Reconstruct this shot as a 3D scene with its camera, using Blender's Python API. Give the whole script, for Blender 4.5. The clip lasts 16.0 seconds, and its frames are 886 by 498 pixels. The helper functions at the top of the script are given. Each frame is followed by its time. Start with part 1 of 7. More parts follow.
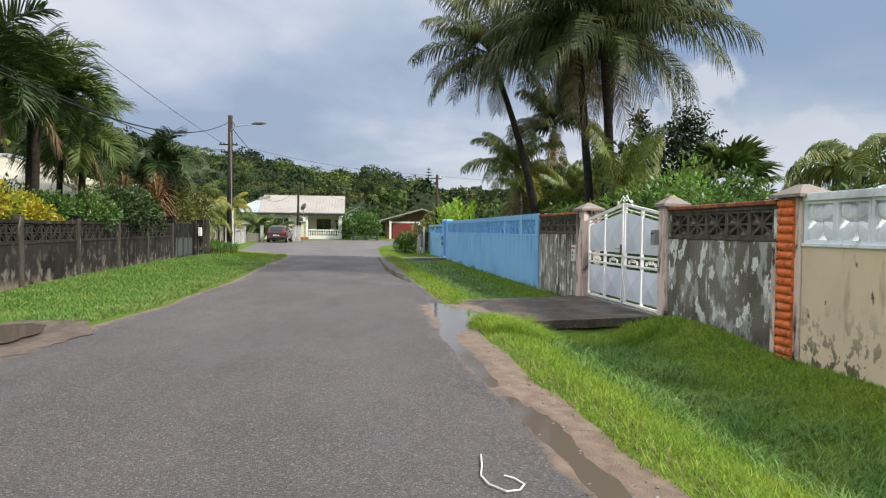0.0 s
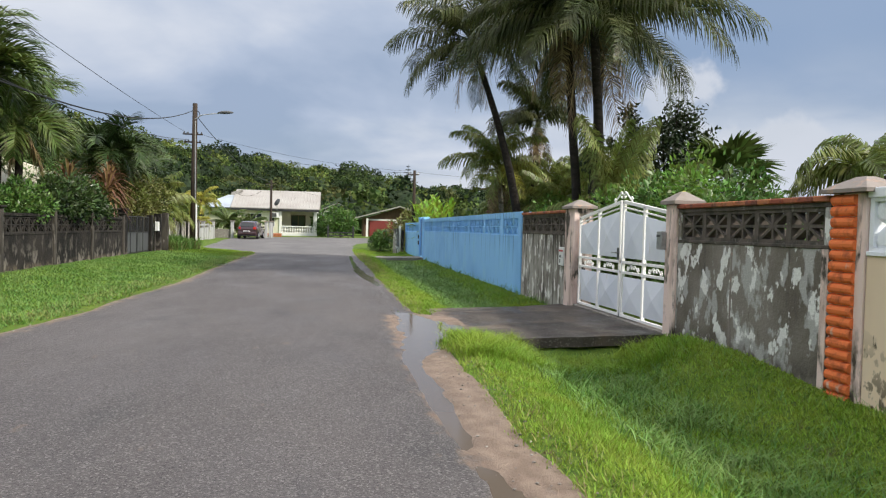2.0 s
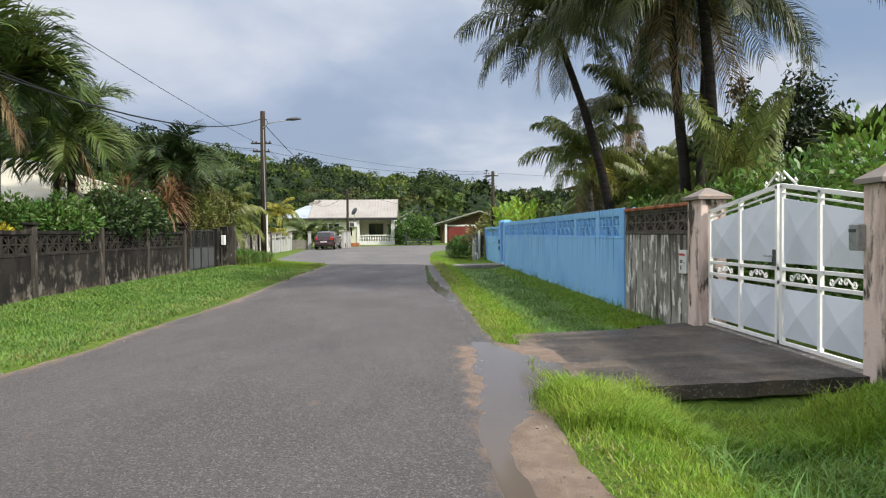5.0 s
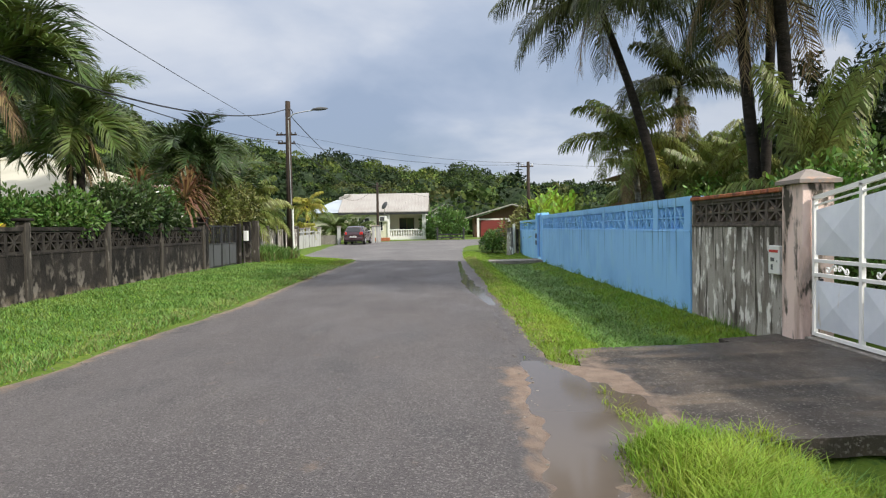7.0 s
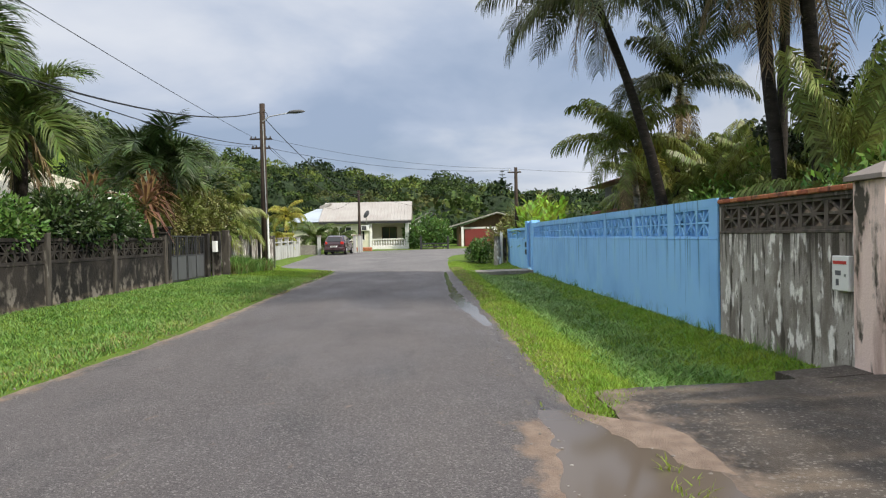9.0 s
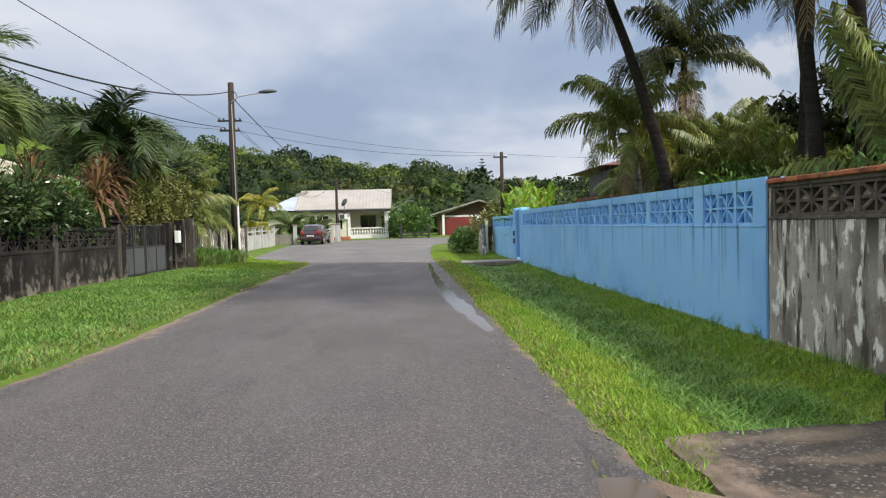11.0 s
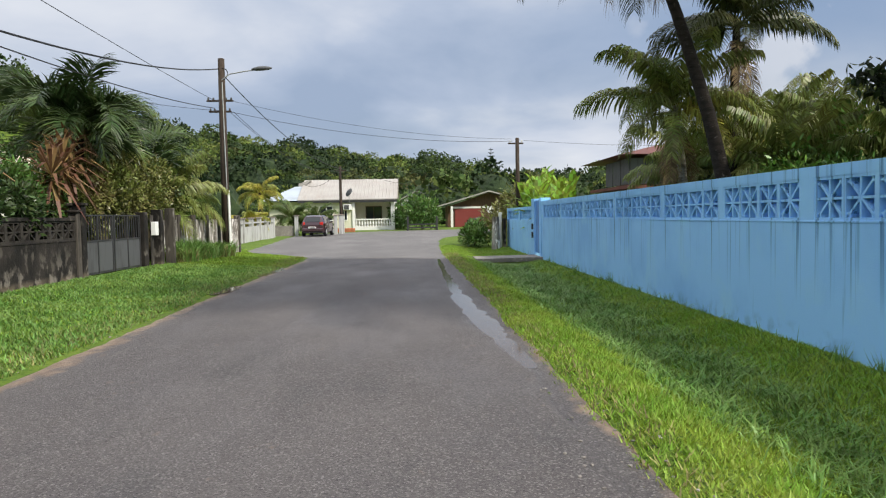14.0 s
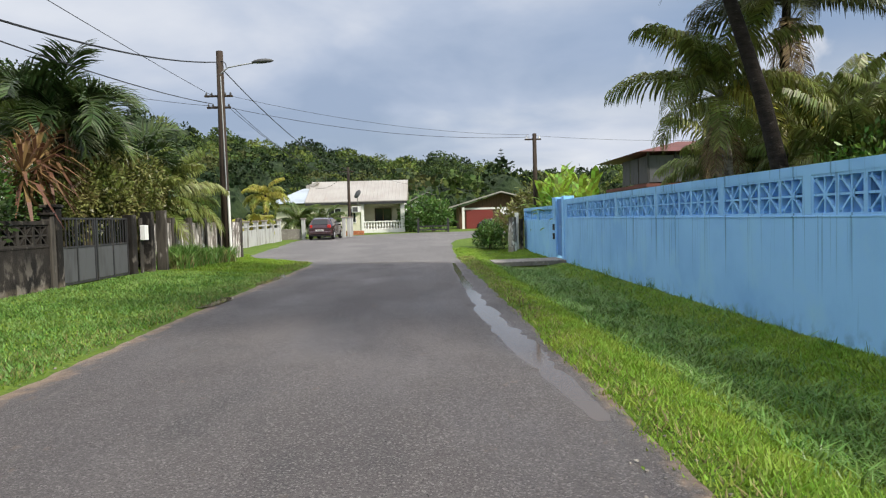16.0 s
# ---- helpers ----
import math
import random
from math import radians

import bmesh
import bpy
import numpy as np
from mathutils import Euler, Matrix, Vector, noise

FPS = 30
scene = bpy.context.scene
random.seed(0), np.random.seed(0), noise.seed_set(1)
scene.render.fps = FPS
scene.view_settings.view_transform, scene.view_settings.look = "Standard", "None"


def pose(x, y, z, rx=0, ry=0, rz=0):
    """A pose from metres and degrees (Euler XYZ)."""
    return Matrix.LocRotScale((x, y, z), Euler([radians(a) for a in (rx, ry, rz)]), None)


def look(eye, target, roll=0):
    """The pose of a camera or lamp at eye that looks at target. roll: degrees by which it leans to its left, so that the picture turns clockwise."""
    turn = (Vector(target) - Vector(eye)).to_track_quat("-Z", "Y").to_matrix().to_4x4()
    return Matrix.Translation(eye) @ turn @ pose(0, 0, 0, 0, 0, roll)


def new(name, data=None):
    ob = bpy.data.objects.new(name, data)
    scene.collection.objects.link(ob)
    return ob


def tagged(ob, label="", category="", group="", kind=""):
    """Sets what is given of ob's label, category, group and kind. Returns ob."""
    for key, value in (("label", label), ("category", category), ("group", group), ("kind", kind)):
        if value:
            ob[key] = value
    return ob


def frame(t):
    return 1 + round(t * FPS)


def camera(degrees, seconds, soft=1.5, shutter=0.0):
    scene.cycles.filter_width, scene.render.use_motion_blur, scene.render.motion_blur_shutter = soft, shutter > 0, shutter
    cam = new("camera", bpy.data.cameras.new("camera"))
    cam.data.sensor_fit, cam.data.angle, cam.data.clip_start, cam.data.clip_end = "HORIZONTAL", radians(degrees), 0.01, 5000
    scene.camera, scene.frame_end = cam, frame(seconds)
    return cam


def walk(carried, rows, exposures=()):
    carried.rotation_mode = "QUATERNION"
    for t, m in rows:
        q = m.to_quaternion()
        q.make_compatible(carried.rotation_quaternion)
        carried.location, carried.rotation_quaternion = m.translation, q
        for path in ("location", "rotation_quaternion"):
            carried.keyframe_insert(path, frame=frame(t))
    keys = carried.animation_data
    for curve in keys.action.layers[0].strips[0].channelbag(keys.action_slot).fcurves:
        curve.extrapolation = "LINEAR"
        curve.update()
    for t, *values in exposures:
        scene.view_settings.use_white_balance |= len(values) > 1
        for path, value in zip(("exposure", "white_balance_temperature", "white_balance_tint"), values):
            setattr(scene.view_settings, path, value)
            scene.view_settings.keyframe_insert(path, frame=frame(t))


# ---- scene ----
cam = camera(65.7, 16.0, soft=1.2)
METRES, EYE, TILT, LEAN, TURN = 14.851, 1.5, -2.1, 0.0, -7.4
ROWS = [
    (0.0, 0.0, 0.0, 0.0, -0.01, 0.53, -0.64),
    (0.5, 0.0015, 0.0353, 0.003, -3.75, 0.64, -0.78),
    (1.0, 0.0106, 0.0648, 0.0032, -2.97, 0.38, -0.87),
    (1.5, 0.0122, 0.0947, 0.0022, -2.03, 0.38, -1.36),
    (2.0, 0.0112, 0.1279, 0.0047, -1.75, 0.44, -1.42),
    (2.5, 0.016, 0.1545, 0.0061, 3.22, 0.54, -0.29),
    (3.0, 0.0137, 0.1835, 0.0044, 4.77, 0.57, -0.39),
    (5.5, 0.0085, 0.3399, 0.0121, 5.47, 0.82, 0.8),
    (6.0, 0.0035, 0.3674, 0.0118, 6.81, 0.6, 0.7),
    (6.5, -0.0063, 0.4004, 0.0152, 7.1, 0.41, 0.35),
    (7.0, -0.0073, 0.4295, 0.0151, 7.64, 0.33, 0.59),
    (7.5, -0.0114, 0.4594, 0.0159, 8.04, 0.49, 0.69),
    (8.0, -0.0223, 0.4934, 0.0185, 5.97, 0.49, 0.61),
    (8.5, -0.0234, 0.5217, 0.0187, 5.98, 0.86, 0.87),
    (9.0, -0.0283, 0.5503, 0.0191, 6.23, 1.07, 0.96),
    (11.5, -0.0594, 0.705, 0.0243, 4.22, -0.02, 1.23),
    (12.0, -0.0619, 0.734, 0.0266, 4.22, 0.28, 1.21),
    (12.5, -0.0689, 0.7693, 0.0286, 2.36, 0.09, 0.76),
    (13.0, -0.0678, 0.7992, 0.0256, 2.46, -0.05, 0.72),
    (13.5, -0.0689, 0.8276, 0.0295, 4.86, -0.22, 0.72),
    (14.0, -0.08, 0.8608, 0.0313, 5.02, -0.61, 0.86),
    (14.5, -0.0846, 0.8899, 0.0303, 5.26, -0.19, 1.39),
    (15.0, -0.0895, 0.9185, 0.0332, 7.1, 1.64, 1.75),
    (15.5, -0.1, 0.9556, 0.0343, 5.72, 1.09, 1.4),
    (16.0, -0.1035, 0.9828, 0.0329, 5.81, -0.42, 1.33),
]
walk(cam, [(t, pose(0, 0, EYE, TILT, LEAN, TURN) @ pose(METRES * x, METRES * y, METRES * z, 90 + pitch, roll, yaw)) for t, x, y, z, yaw, pitch, roll in ROWS])

# ---- world, sun ----
SUN_EL, SUN_AZ = 40.0, 124.0          # degrees; azimuth from +y towards +x
world = bpy.data.worlds.new("sky")
scene.world = world
world.use_nodes = True
wn, wl = world.node_tree.nodes, world.node_tree.links
wn.clear()
w_out = wn.new("ShaderNodeOutputWorld")
w_bg = wn.new("ShaderNodeBackground")
w_sky = wn.new("ShaderNodeTexSky")
w_sky.sky_type = "NISHITA"
w_sky.sun_disc = False
w_sky.sun_elevation, w_sky.sun_rotation = radians(SUN_EL), radians(SUN_AZ)
w_sky.air_density, w_sky.dust_density = 1.2, 2.0
w_gain = wn.new("ShaderNodeVectorMath")
w_gain.operation = "SCALE"
w_gain.inputs["Scale"].default_value = 0.10
wl.new(w_sky.outputs[0], w_gain.inputs[0])
w_co = wn.new("ShaderNodeTexCoord")
w_sep = wn.new("ShaderNodeSeparateXYZ")
wl.new(w_co.outputs["Generated"], w_sep.inputs[0])


def w_math(op, a, b):
    n = wn.new("ShaderNodeMath")
    n.operation = op
    for k, v in enumerate((a, b)):
        if isinstance(v, (int, float)):
            n.inputs[k].default_value = v
        else:
            wl.new(v, n.inputs[k])
    return n.outputs[0]


# cloud layer: the direction is projected on a flat sheet overhead
w_den = w_math("ADD", w_math("MAXIMUM", w_sep.outputs[2], 0.0), 0.16)
w_comb = wn.new("ShaderNodeCombineXYZ")
wl.new(w_math("DIVIDE", w_sep.outputs[0], w_den), w_comb.inputs[0])
wl.new(w_math("DIVIDE", w_sep.outputs[1], w_den), w_comb.inputs[1])
w_comb.inputs[2].default_value = 5.3


def w_noise(scale, detail, rough, dist):
    n = wn.new("ShaderNodeTexNoise")
    n.inputs["Scale"].default_value = scale
    n.inputs["Detail"].default_value = detail
    n.inputs["Roughness"].default_value = rough
    n.inputs["Distortion"].default_value = dist
    wl.new(w_comb.outputs[0], n.inputs["Vector"])
    return n.outputs["Fac"]


def w_ramp(fac, stops):
    n = wn.new("ShaderNodeValToRGB")
    wl.new(fac, n.inputs[0])
    e = n.color_ramp.elements
    while len(e) < len(stops):
        e.new(0.5)
    for q, (pos, col) in zip(e, stops):
        q.position, q.color = pos, (*col, 1)
    return n.outputs[0]


cloud = w_ramp(w_noise(0.85, 6, 0.5, 0.25), [(0.32, (0.35, 0.44, 0.60)), (0.45, (0.47, 0.55, 0.70)),
                                             (0.57, (0.66, 0.71, 0.81)), (0.70, (0.80, 0.83, 0.89))])
cover = w_ramp(w_noise(0.6, 5, 0.5, 0.3), [(0.30, (0.80, 0.80, 0.80)), (0.55, (1, 1, 1))])
w_mix = wn.new("ShaderNodeMix")
w_mix.data_type = "RGBA"
wl.new(cover, w_mix.inputs["Factor"])
wl.new(w_gain.outputs[0], w_mix.inputs[6])
# an overcast sky is brighter overhead than at the horizon
w_up = wn.new("ShaderNodeMapRange")
w_up.inputs["From Min"].default_value, w_up.inputs["From Max"].default_value = 0.34, 0.80
w_up.inputs["To Min"].default_value, w_up.inputs["To Max"].default_value = 0.0, 1.0
wl.new(w_sep.outputs[2], w_up.inputs["Value"])
w_zen = wn.new("ShaderNodeVectorMath")
w_zen.operation = "MULTIPLY_ADD"
wl.new(w_up.outputs[0], w_zen.inputs[0])
w_zen.inputs[1].default_value = (1.0, 0.96, 0.92)

# a darker blue-grey bank in the east, with bright cumulus tops low in front of it


def w_range(v, a, b, c=0.0, d=1.0):
    n = wn.new("ShaderNodeMapRange")
    n.interpolation_type = "SMOOTHSTEP"
    for k, q in zip(("From Min", "From Max", "To Min", "To Max"), (a, b, c, d)):
        n.inputs[k].default_value = q
    wl.new(v, n.inputs["Value"])
    return n.outputs[0]


def w_blend(fac, a, colour):
    n = wn.new("ShaderNodeMix")
    n.data_type = "RGBA"
    wl.new(fac, n.inputs["Factor"])
    wl.new(a, n.inputs[6])
    n.inputs[7].default_value = (*colour, 1)
    return n.outputs[2]


w_puff = wn.new("ShaderNodeTexNoise")
w_puff.inputs["Scale"].default_value, w_puff.inputs["Detail"].default_value = 7.0, 6
wl.new(w_co.outputs["Generated"], w_puff.inputs["Vector"])
w_east = w_range(w_sep.outputs[0], 0.08, 0.45)
bank = w_blend(w_math("MULTIPLY", w_east, w_range(w_sep.outputs[2], 0.08, 0.26, 0.0, 0.9)), cloud, (0.25, 0.36, 0.55))
w_tops = w_math("SUBTRACT", w_puff.outputs["Fac"], w_math("MULTIPLY", w_sep.outputs[2], 1.3))
puffs = w_blend(w_math("MULTIPLY", w_range(w_tops, 0.26, 0.34), w_range(w_sep.outputs[0], 0.2, 0.5)), bank, (0.66, 0.70, 0.79))
wl.new(puffs, w_zen.inputs[2])
wl.new(w_zen.outputs[0], w_mix.inputs[7])
wl.new(w_mix.outputs[2], w_bg.inputs[0])
w_bg.inputs[1].default_value = 1.0
wl.new(w_bg.outputs[0], w_out.inputs[0])

sun = new("sun", bpy.data.lights.new("sun", "SUN"))
sun.data.energy, sun.data.angle, sun.data.color = 5.0, radians(3.5), (1.0, 0.94, 0.83)
sun_dir = Vector((math.sin(radians(SUN_AZ)) * math.cos(radians(SUN_EL)), math.cos(radians(SUN_AZ)) * math.cos(radians(SUN_EL)), math.sin(radians(SUN_EL))))
sun.matrix_world = look(sun_dir * 200, (0, 0, 0))

# ---- materials ----
def material(name, base, layers=(), rough=0.8, bump=0.0, bump_scale=40.0, spec=0.3, metal=0.0, island=0.0, obj=0.0,
             transl=0.0, speck=None, rough_noise=None, coat=0.0, stains=(), wash=None):
    """A procedural surface. layers: (colour, scale (x, y, z), low, high, detail) laid over the base by noise in world metres."""
    m = bpy.data.materials.new(name)
    m.use_nodes = True
    nt = m.node_tree
    nd, ln = nt.nodes, nt.links
    b = nd["Principled BSDF"]
    geo = nd.new("ShaderNodeNewGeometry")

    def tex(scale, detail, rgh=0.55):
        mp = nd.new("ShaderNodeMapping")
        mp.inputs["Scale"].default_value = scale if isinstance(scale, tuple) else (scale,) * 3
        ln.new(geo.outputs["Position"], mp.inputs["Vector"])
        n = nd.new("ShaderNodeTexNoise")
        n.inputs["Scale"].default_value = 1.0
        n.inputs["Detail"].default_value = detail
        n.inputs["Roughness"].default_value = rgh
        ln.new(mp.outputs[0], n.inputs["Vector"])
        return n.outputs["Fac"]

    def ranged(v, lo, hi, a=0.0, z=1.0):
        r = nd.new("ShaderNodeMapRange")
        for k, q in zip(("From Min", "From Max", "To Min", "To Max"), (lo, hi, a, z)):
            r.inputs[k].default_value = q
        ln.new(v, r.inputs["Value"])
        return r.outputs[0]

    rgb = nd.new("ShaderNodeRGB")
    rgb.outputs[0].default_value = (*base, 1)
    col = rgb.outputs[0]
    for colour, scale, lo, hi, detail in layers:
        mx = nd.new("ShaderNodeMix")
        mx.data_type = "RGBA"
        ln.new(ranged(tex(scale, detail), lo, hi), mx.inputs["Factor"])
        ln.new(col, mx.inputs[6])
        mx.inputs[7].default_value = (*colour, 1)
        col = mx.outputs[2]
    if speck:
        colour, scale, size = speck
        v = nd.new("ShaderNodeTexVoronoi")
        v.inputs["Scale"].default_value = scale
        ln.new(geo.outputs["Position"], v.inputs["Vector"])
        sp = nd.new("ShaderNodeSeparateColor")
        ln.new(v.outputs["Color"], sp.inputs[0])
        mx = nd.new("ShaderNodeMix")
        mx.data_type = "RGBA"
        ln.new(ranged(sp.outputs[0], 1 - size, 1.0, 0, 0.9), mx.inputs["Factor"])
        ln.new(col, mx.inputs[6])
        mx.inputs[7].default_value = (*colour, 1)
        col = mx.outputs[2]
    for colour, scale, lo, hi, detail, za, zb in stains:
        sx = nd.new("ShaderNodeSeparateXYZ")
        ln.new(geo.outputs["Position"], sx.inputs[0])
        mu = nd.new("ShaderNodeMath")
        mu.operation = "MULTIPLY"
        ln.new(ranged(tex(scale, detail), lo, hi), mu.inputs[0])
        ln.new(ranged(sx.outputs[2], za, zb), mu.inputs[1])
        mx = nd.new("ShaderNodeMix")
        mx.data_type = "RGBA"
        ln.new(mu.outputs[0], mx.inputs["Factor"])
        ln.new(col, mx.inputs[6])
        mx.inputs[7].default_value = (*colour, 1)
        col = mx.outputs[2]
    damp = None
    if wash:
        att = nd.new("ShaderNodeAttribute")
        att.attribute_name = "wash"
        sp = nd.new("ShaderNodeSeparateColor")
        ln.new(att.outputs["Color"], sp.inputs[0])
        damp = sp.outputs[1]
        sand = nd.new("ShaderNodeMix")
        sand.data_type = "RGBA"
        ln.new(ranged(tex((7, 5, 7), 8), 0.40, 0.64), sand.inputs["Factor"])
        sand.inputs[6].default_value, sand.inputs[7].default_value = (*wash[0], 1), (*wash[1], 1)
        ad = nd.new("ShaderNodeMath")
        ln.new(sp.outputs[0], ad.inputs[0])
        ln.new(ranged(tex((5, 3, 5), 9, 0.65), 0.25, 0.75, -0.55, 0.55), ad.inputs[1])
        mx = nd.new("ShaderNodeMix")
        mx.data_type = "RGBA"
        ln.new(ranged(ad.outputs[0], 0.30, 0.75), mx.inputs["Factor"])
        ln.new(col, mx.inputs[6])
        ln.new(sand.outputs[2], mx.inputs[7])
        col = mx.outputs[2]
        wet = nd.new("ShaderNodeMix")
        wet.data_type = "RGBA"
        wet.blend_type = "MULTIPLY"
        ln.new(ranged(damp, 0.0, 1.0, 0.0, 0.8), wet.inputs["Factor"])
        ln.new(col, wet.inputs[6])
        wet.inputs[7].default_value = (0.72, 0.69, 0.67, 1)
        col = wet.outputs[2]
    for amount, source in ((island, geo.outputs["Random Per Island"]), (obj, None)):
        if amount:
            if source is None:
                source = nd.new("ShaderNodeObjectInfo").outputs["Random"]
            hsv = nd.new("ShaderNodeHueSaturation")
            ln.new(ranged(source, 0, 1, 1 - amount, 1 + amount), hsv.inputs["Value"])
            ln.new(ranged(source, 0, 1, 0.5 - amount * 0.05, 0.5 + amount * 0.05), hsv.inputs["Hue"])
            ln.new(col, hsv.inputs["Color"])
            col = hsv.outputs[0]
    ln.new(col, b.inputs["Base Color"])
    b.inputs["Roughness"].default_value = rough
    if rough_noise:
        scale, lo, hi, r0, r1 = rough_noise
        rgh = ranged(tex(scale, 5), lo, hi, r0, r1)
        if damp is not None:
            mr_ = nd.new("ShaderNodeMix")
            ln.new(damp, mr_.inputs["Factor"])
            ln.new(rgh, mr_.inputs[2])
            mr_.inputs[3].default_value = 0.16
            rgh = mr_.outputs[0]
        ln.new(rgh, b.inputs["Roughness"])
    b.inputs["Specular IOR Level"].default_value = spec
    b.inputs["Metallic"].default_value = metal
    b.inputs["Coat Weight"].default_value = coat
    if bump:
        bp = nd.new("ShaderNodeBump")
        bp.inputs["Strength"].default_value = 1.0
        bp.inputs["Distance"].default_value = bump
        ln.new(tex(bump_scale, 4, 0.65), bp.inputs["Height"])
        ln.new(bp.outputs[0], b.inputs["Normal"])
    if transl:
        tr = nd.new("ShaderNodeBsdfTranslucent")
        ln.new(col, tr.inputs["Color"])
        ms = nd.new("ShaderNodeMixShader")
        ms.inputs[0].default_value = transl
        ln.new(b.outputs[0], ms.inputs[1])
        ln.new(tr.outputs[0], ms.inputs[2])
        ln.new(ms.outputs[0], nd["Material Output"].inputs["Surface"])
    return m


M = {}
M["asphalt"] = material("asphalt", (0.083, 0.073, 0.074), [((0.112, 0.099, 0.097), (0.5, 0.22, 1), 0.42, 0.66, 4), ((0.06, 0.056, 0.058), (1.3, 0.5, 1), 0.56, 0.72, 5),
                        ((0.145, 0.132, 0.128), (45, 45, 45), 0.53, 0.68, 3), ((0.030, 0.028, 0.028), (60, 60, 60), 0.55, 0.70, 2), ((0.125, 0.112, 0.10), (6, 0.35, 1), 0.66, 0.78, 5)],
                        bump=0.02, bump_scale=80.0, spec=0.5, speck=((0.25, 0.235, 0.225), 95.0, 0.2), rough_noise=((0.7, 0.3, 1), 0.42, 0.72, 0.80, 0.50), wash=((0.195, 0.137, 0.10), (0.28, 0.207, 0.155)))
# paler copy of the asphalt: the far road's brighter light put into the colour
M["asphalt_lit"] = material("lit_far_asphalt", (0.102, 0.094, 0.093), [((0.15, 0.14, 0.135), (0.4, 0.25, 1), 0.42, 0.66, 4), ((0.085, 0.08, 0.08), (1.1, 0.5, 1), 0.56, 0.72, 5)],
                        bump=0.008, bump_scale=85.0, spec=0.5, speck=((0.24, 0.23, 0.22), 110.0, 0.2), rough=0.75)
M["sand"] = material("wet_sand", (0.125, 0.094, 0.073), [((0.075, 0.056, 0.043), (2.5, 1.2, 1), 0.45, 0.62, 5), ((0.19, 0.145, 0.113), (9, 9, 9), 0.55, 0.72, 4)],
                     bump=0.008, bump_scale=45.0, spec=0.5, speck=((0.22, 0.18, 0.145), 110.0, 0.07), rough_noise=((1.5, 0.8, 1), 0.42, 0.6, 0.8, 0.3))
M["soil"] = material("grassy_soil", (0.095, 0.155, 0.022), [((0.135, 0.19, 0.03), (0.8, 0.8, 0.8), 0.42, 0.65, 5), ((0.10, 0.075, 0.045), (3, 3, 3), 0.60, 0.72, 5),
                     ((0.05, 0.10, 0.02), (14, 14, 14), 0.5, 0.68, 4)], rough=0.95, bump=0.03, bump_scale=25.0, spec=0.15)
M["concrete"] = material("dark_wet_concrete", (0.058, 0.047, 0.038), [((0.028, 0.023, 0.019), (0.9, 1.4, 1), 0.45, 0.62, 5), ((0.125, 0.095, 0.068), (0.8, 2.2, 1), 0.54, 0.68, 6),
                         ((0.25, 0.23, 0.2), (38, 38, 38), 0.63, 0.75, 3)], bump=0.006, bump_scale=55.0, spec=0.45, speck=((0.2, 0.18, 0.16), 60.0, 0.12), rough_noise=((1.5, 1, 1), 0.4, 0.62, 0.8, 0.38), wash=((0.12, 0.088, 0.066), (0.22, 0.165, 0.125)))
M["slab"] = material("pale_concrete", (0.22, 0.20, 0.18), [((0.13, 0.12, 0.10), (2, 2, 2), 0.5, 0.66, 5), ((0.42, 0.40, 0.36), (15, 15, 15), 0.55, 0.7, 4)], bump=0.006, rough=0.85)
M["blue"] = material("blue_painted_render", (0.30, 0.60, 0.97), [((0.24, 0.51, 0.89), (0.7, 0.7, 0.7), 0.42, 0.66, 4), ((0.16, 0.36, 0.64), (7, 7.0, 0.42), 0.63, 0.74, 4),
                     ((0.33, 0.63, 0.92), (1.2, 1.2, 1.0), 0.55, 0.75, 5), ((0.18, 0.37, 0.58), (9, 9, 3), 0.70, 0.80, 5)], rough=0.7, bump=0.003, bump_scale=60.0,
                     stains=[((0.10, 0.24, 0.46), (14, 14, 0.22), 0.58, 0.66, 5, 0.35, 1.25), ((0.10, 0.22, 0.36), (5, 5, 4), 0.50, 0.66, 8, 0.15, -0.25)])
M["blue_door"] = material("deep_blue_paint", (0.09, 0.26, 0.60), [((0.07, 0.20, 0.5), (3, 3, 1), 0.5, 0.7, 4)], rough=0.5)
M["grey"] = material("weathered_grey_render", (0.235, 0.21, 0.18), [((0.14, 0.12, 0.098), (1.0, 1.0, 0.7), 0.42, 0.58, 7), ((0.42, 0.41, 0.39), (5.0, 4.4, 2.4), 0.53, 0.575, 14),
                     ((0.10, 0.09, 0.075), (6, 6, 1.6), 0.60, 0.70, 6), ((0.76, 0.75, 0.72), (5.5, 4.6, 3.0), 0.565, 0.595, 15), ((0.17, 0.13, 0.09), (1.6, 1.6, 0.8), 0.62, 0.75, 5)], rough=0.9, bump=0.012, bump_scale=22.0,
                     stains=[((0.07, 0.062, 0.05), (5, 5, 3), 0.42, 0.56, 8, 0.35, 0.02)])
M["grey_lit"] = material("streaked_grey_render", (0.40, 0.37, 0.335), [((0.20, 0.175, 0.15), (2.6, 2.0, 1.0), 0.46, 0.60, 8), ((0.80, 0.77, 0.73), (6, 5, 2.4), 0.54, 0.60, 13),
                     ((0.075, 0.065, 0.052), (9, 9, 1.1), 0.55, 0.63, 8), ((0.12, 0.10, 0.08), (14, 14, 6), 0.62, 0.68, 9)], rough=0.9, bump=0.01, bump_scale=22.0,
                     stains=[((0.06, 0.052, 0.042), (11, 11, 0.6), 0.46, 0.58, 6, 0.7, 1.4)])
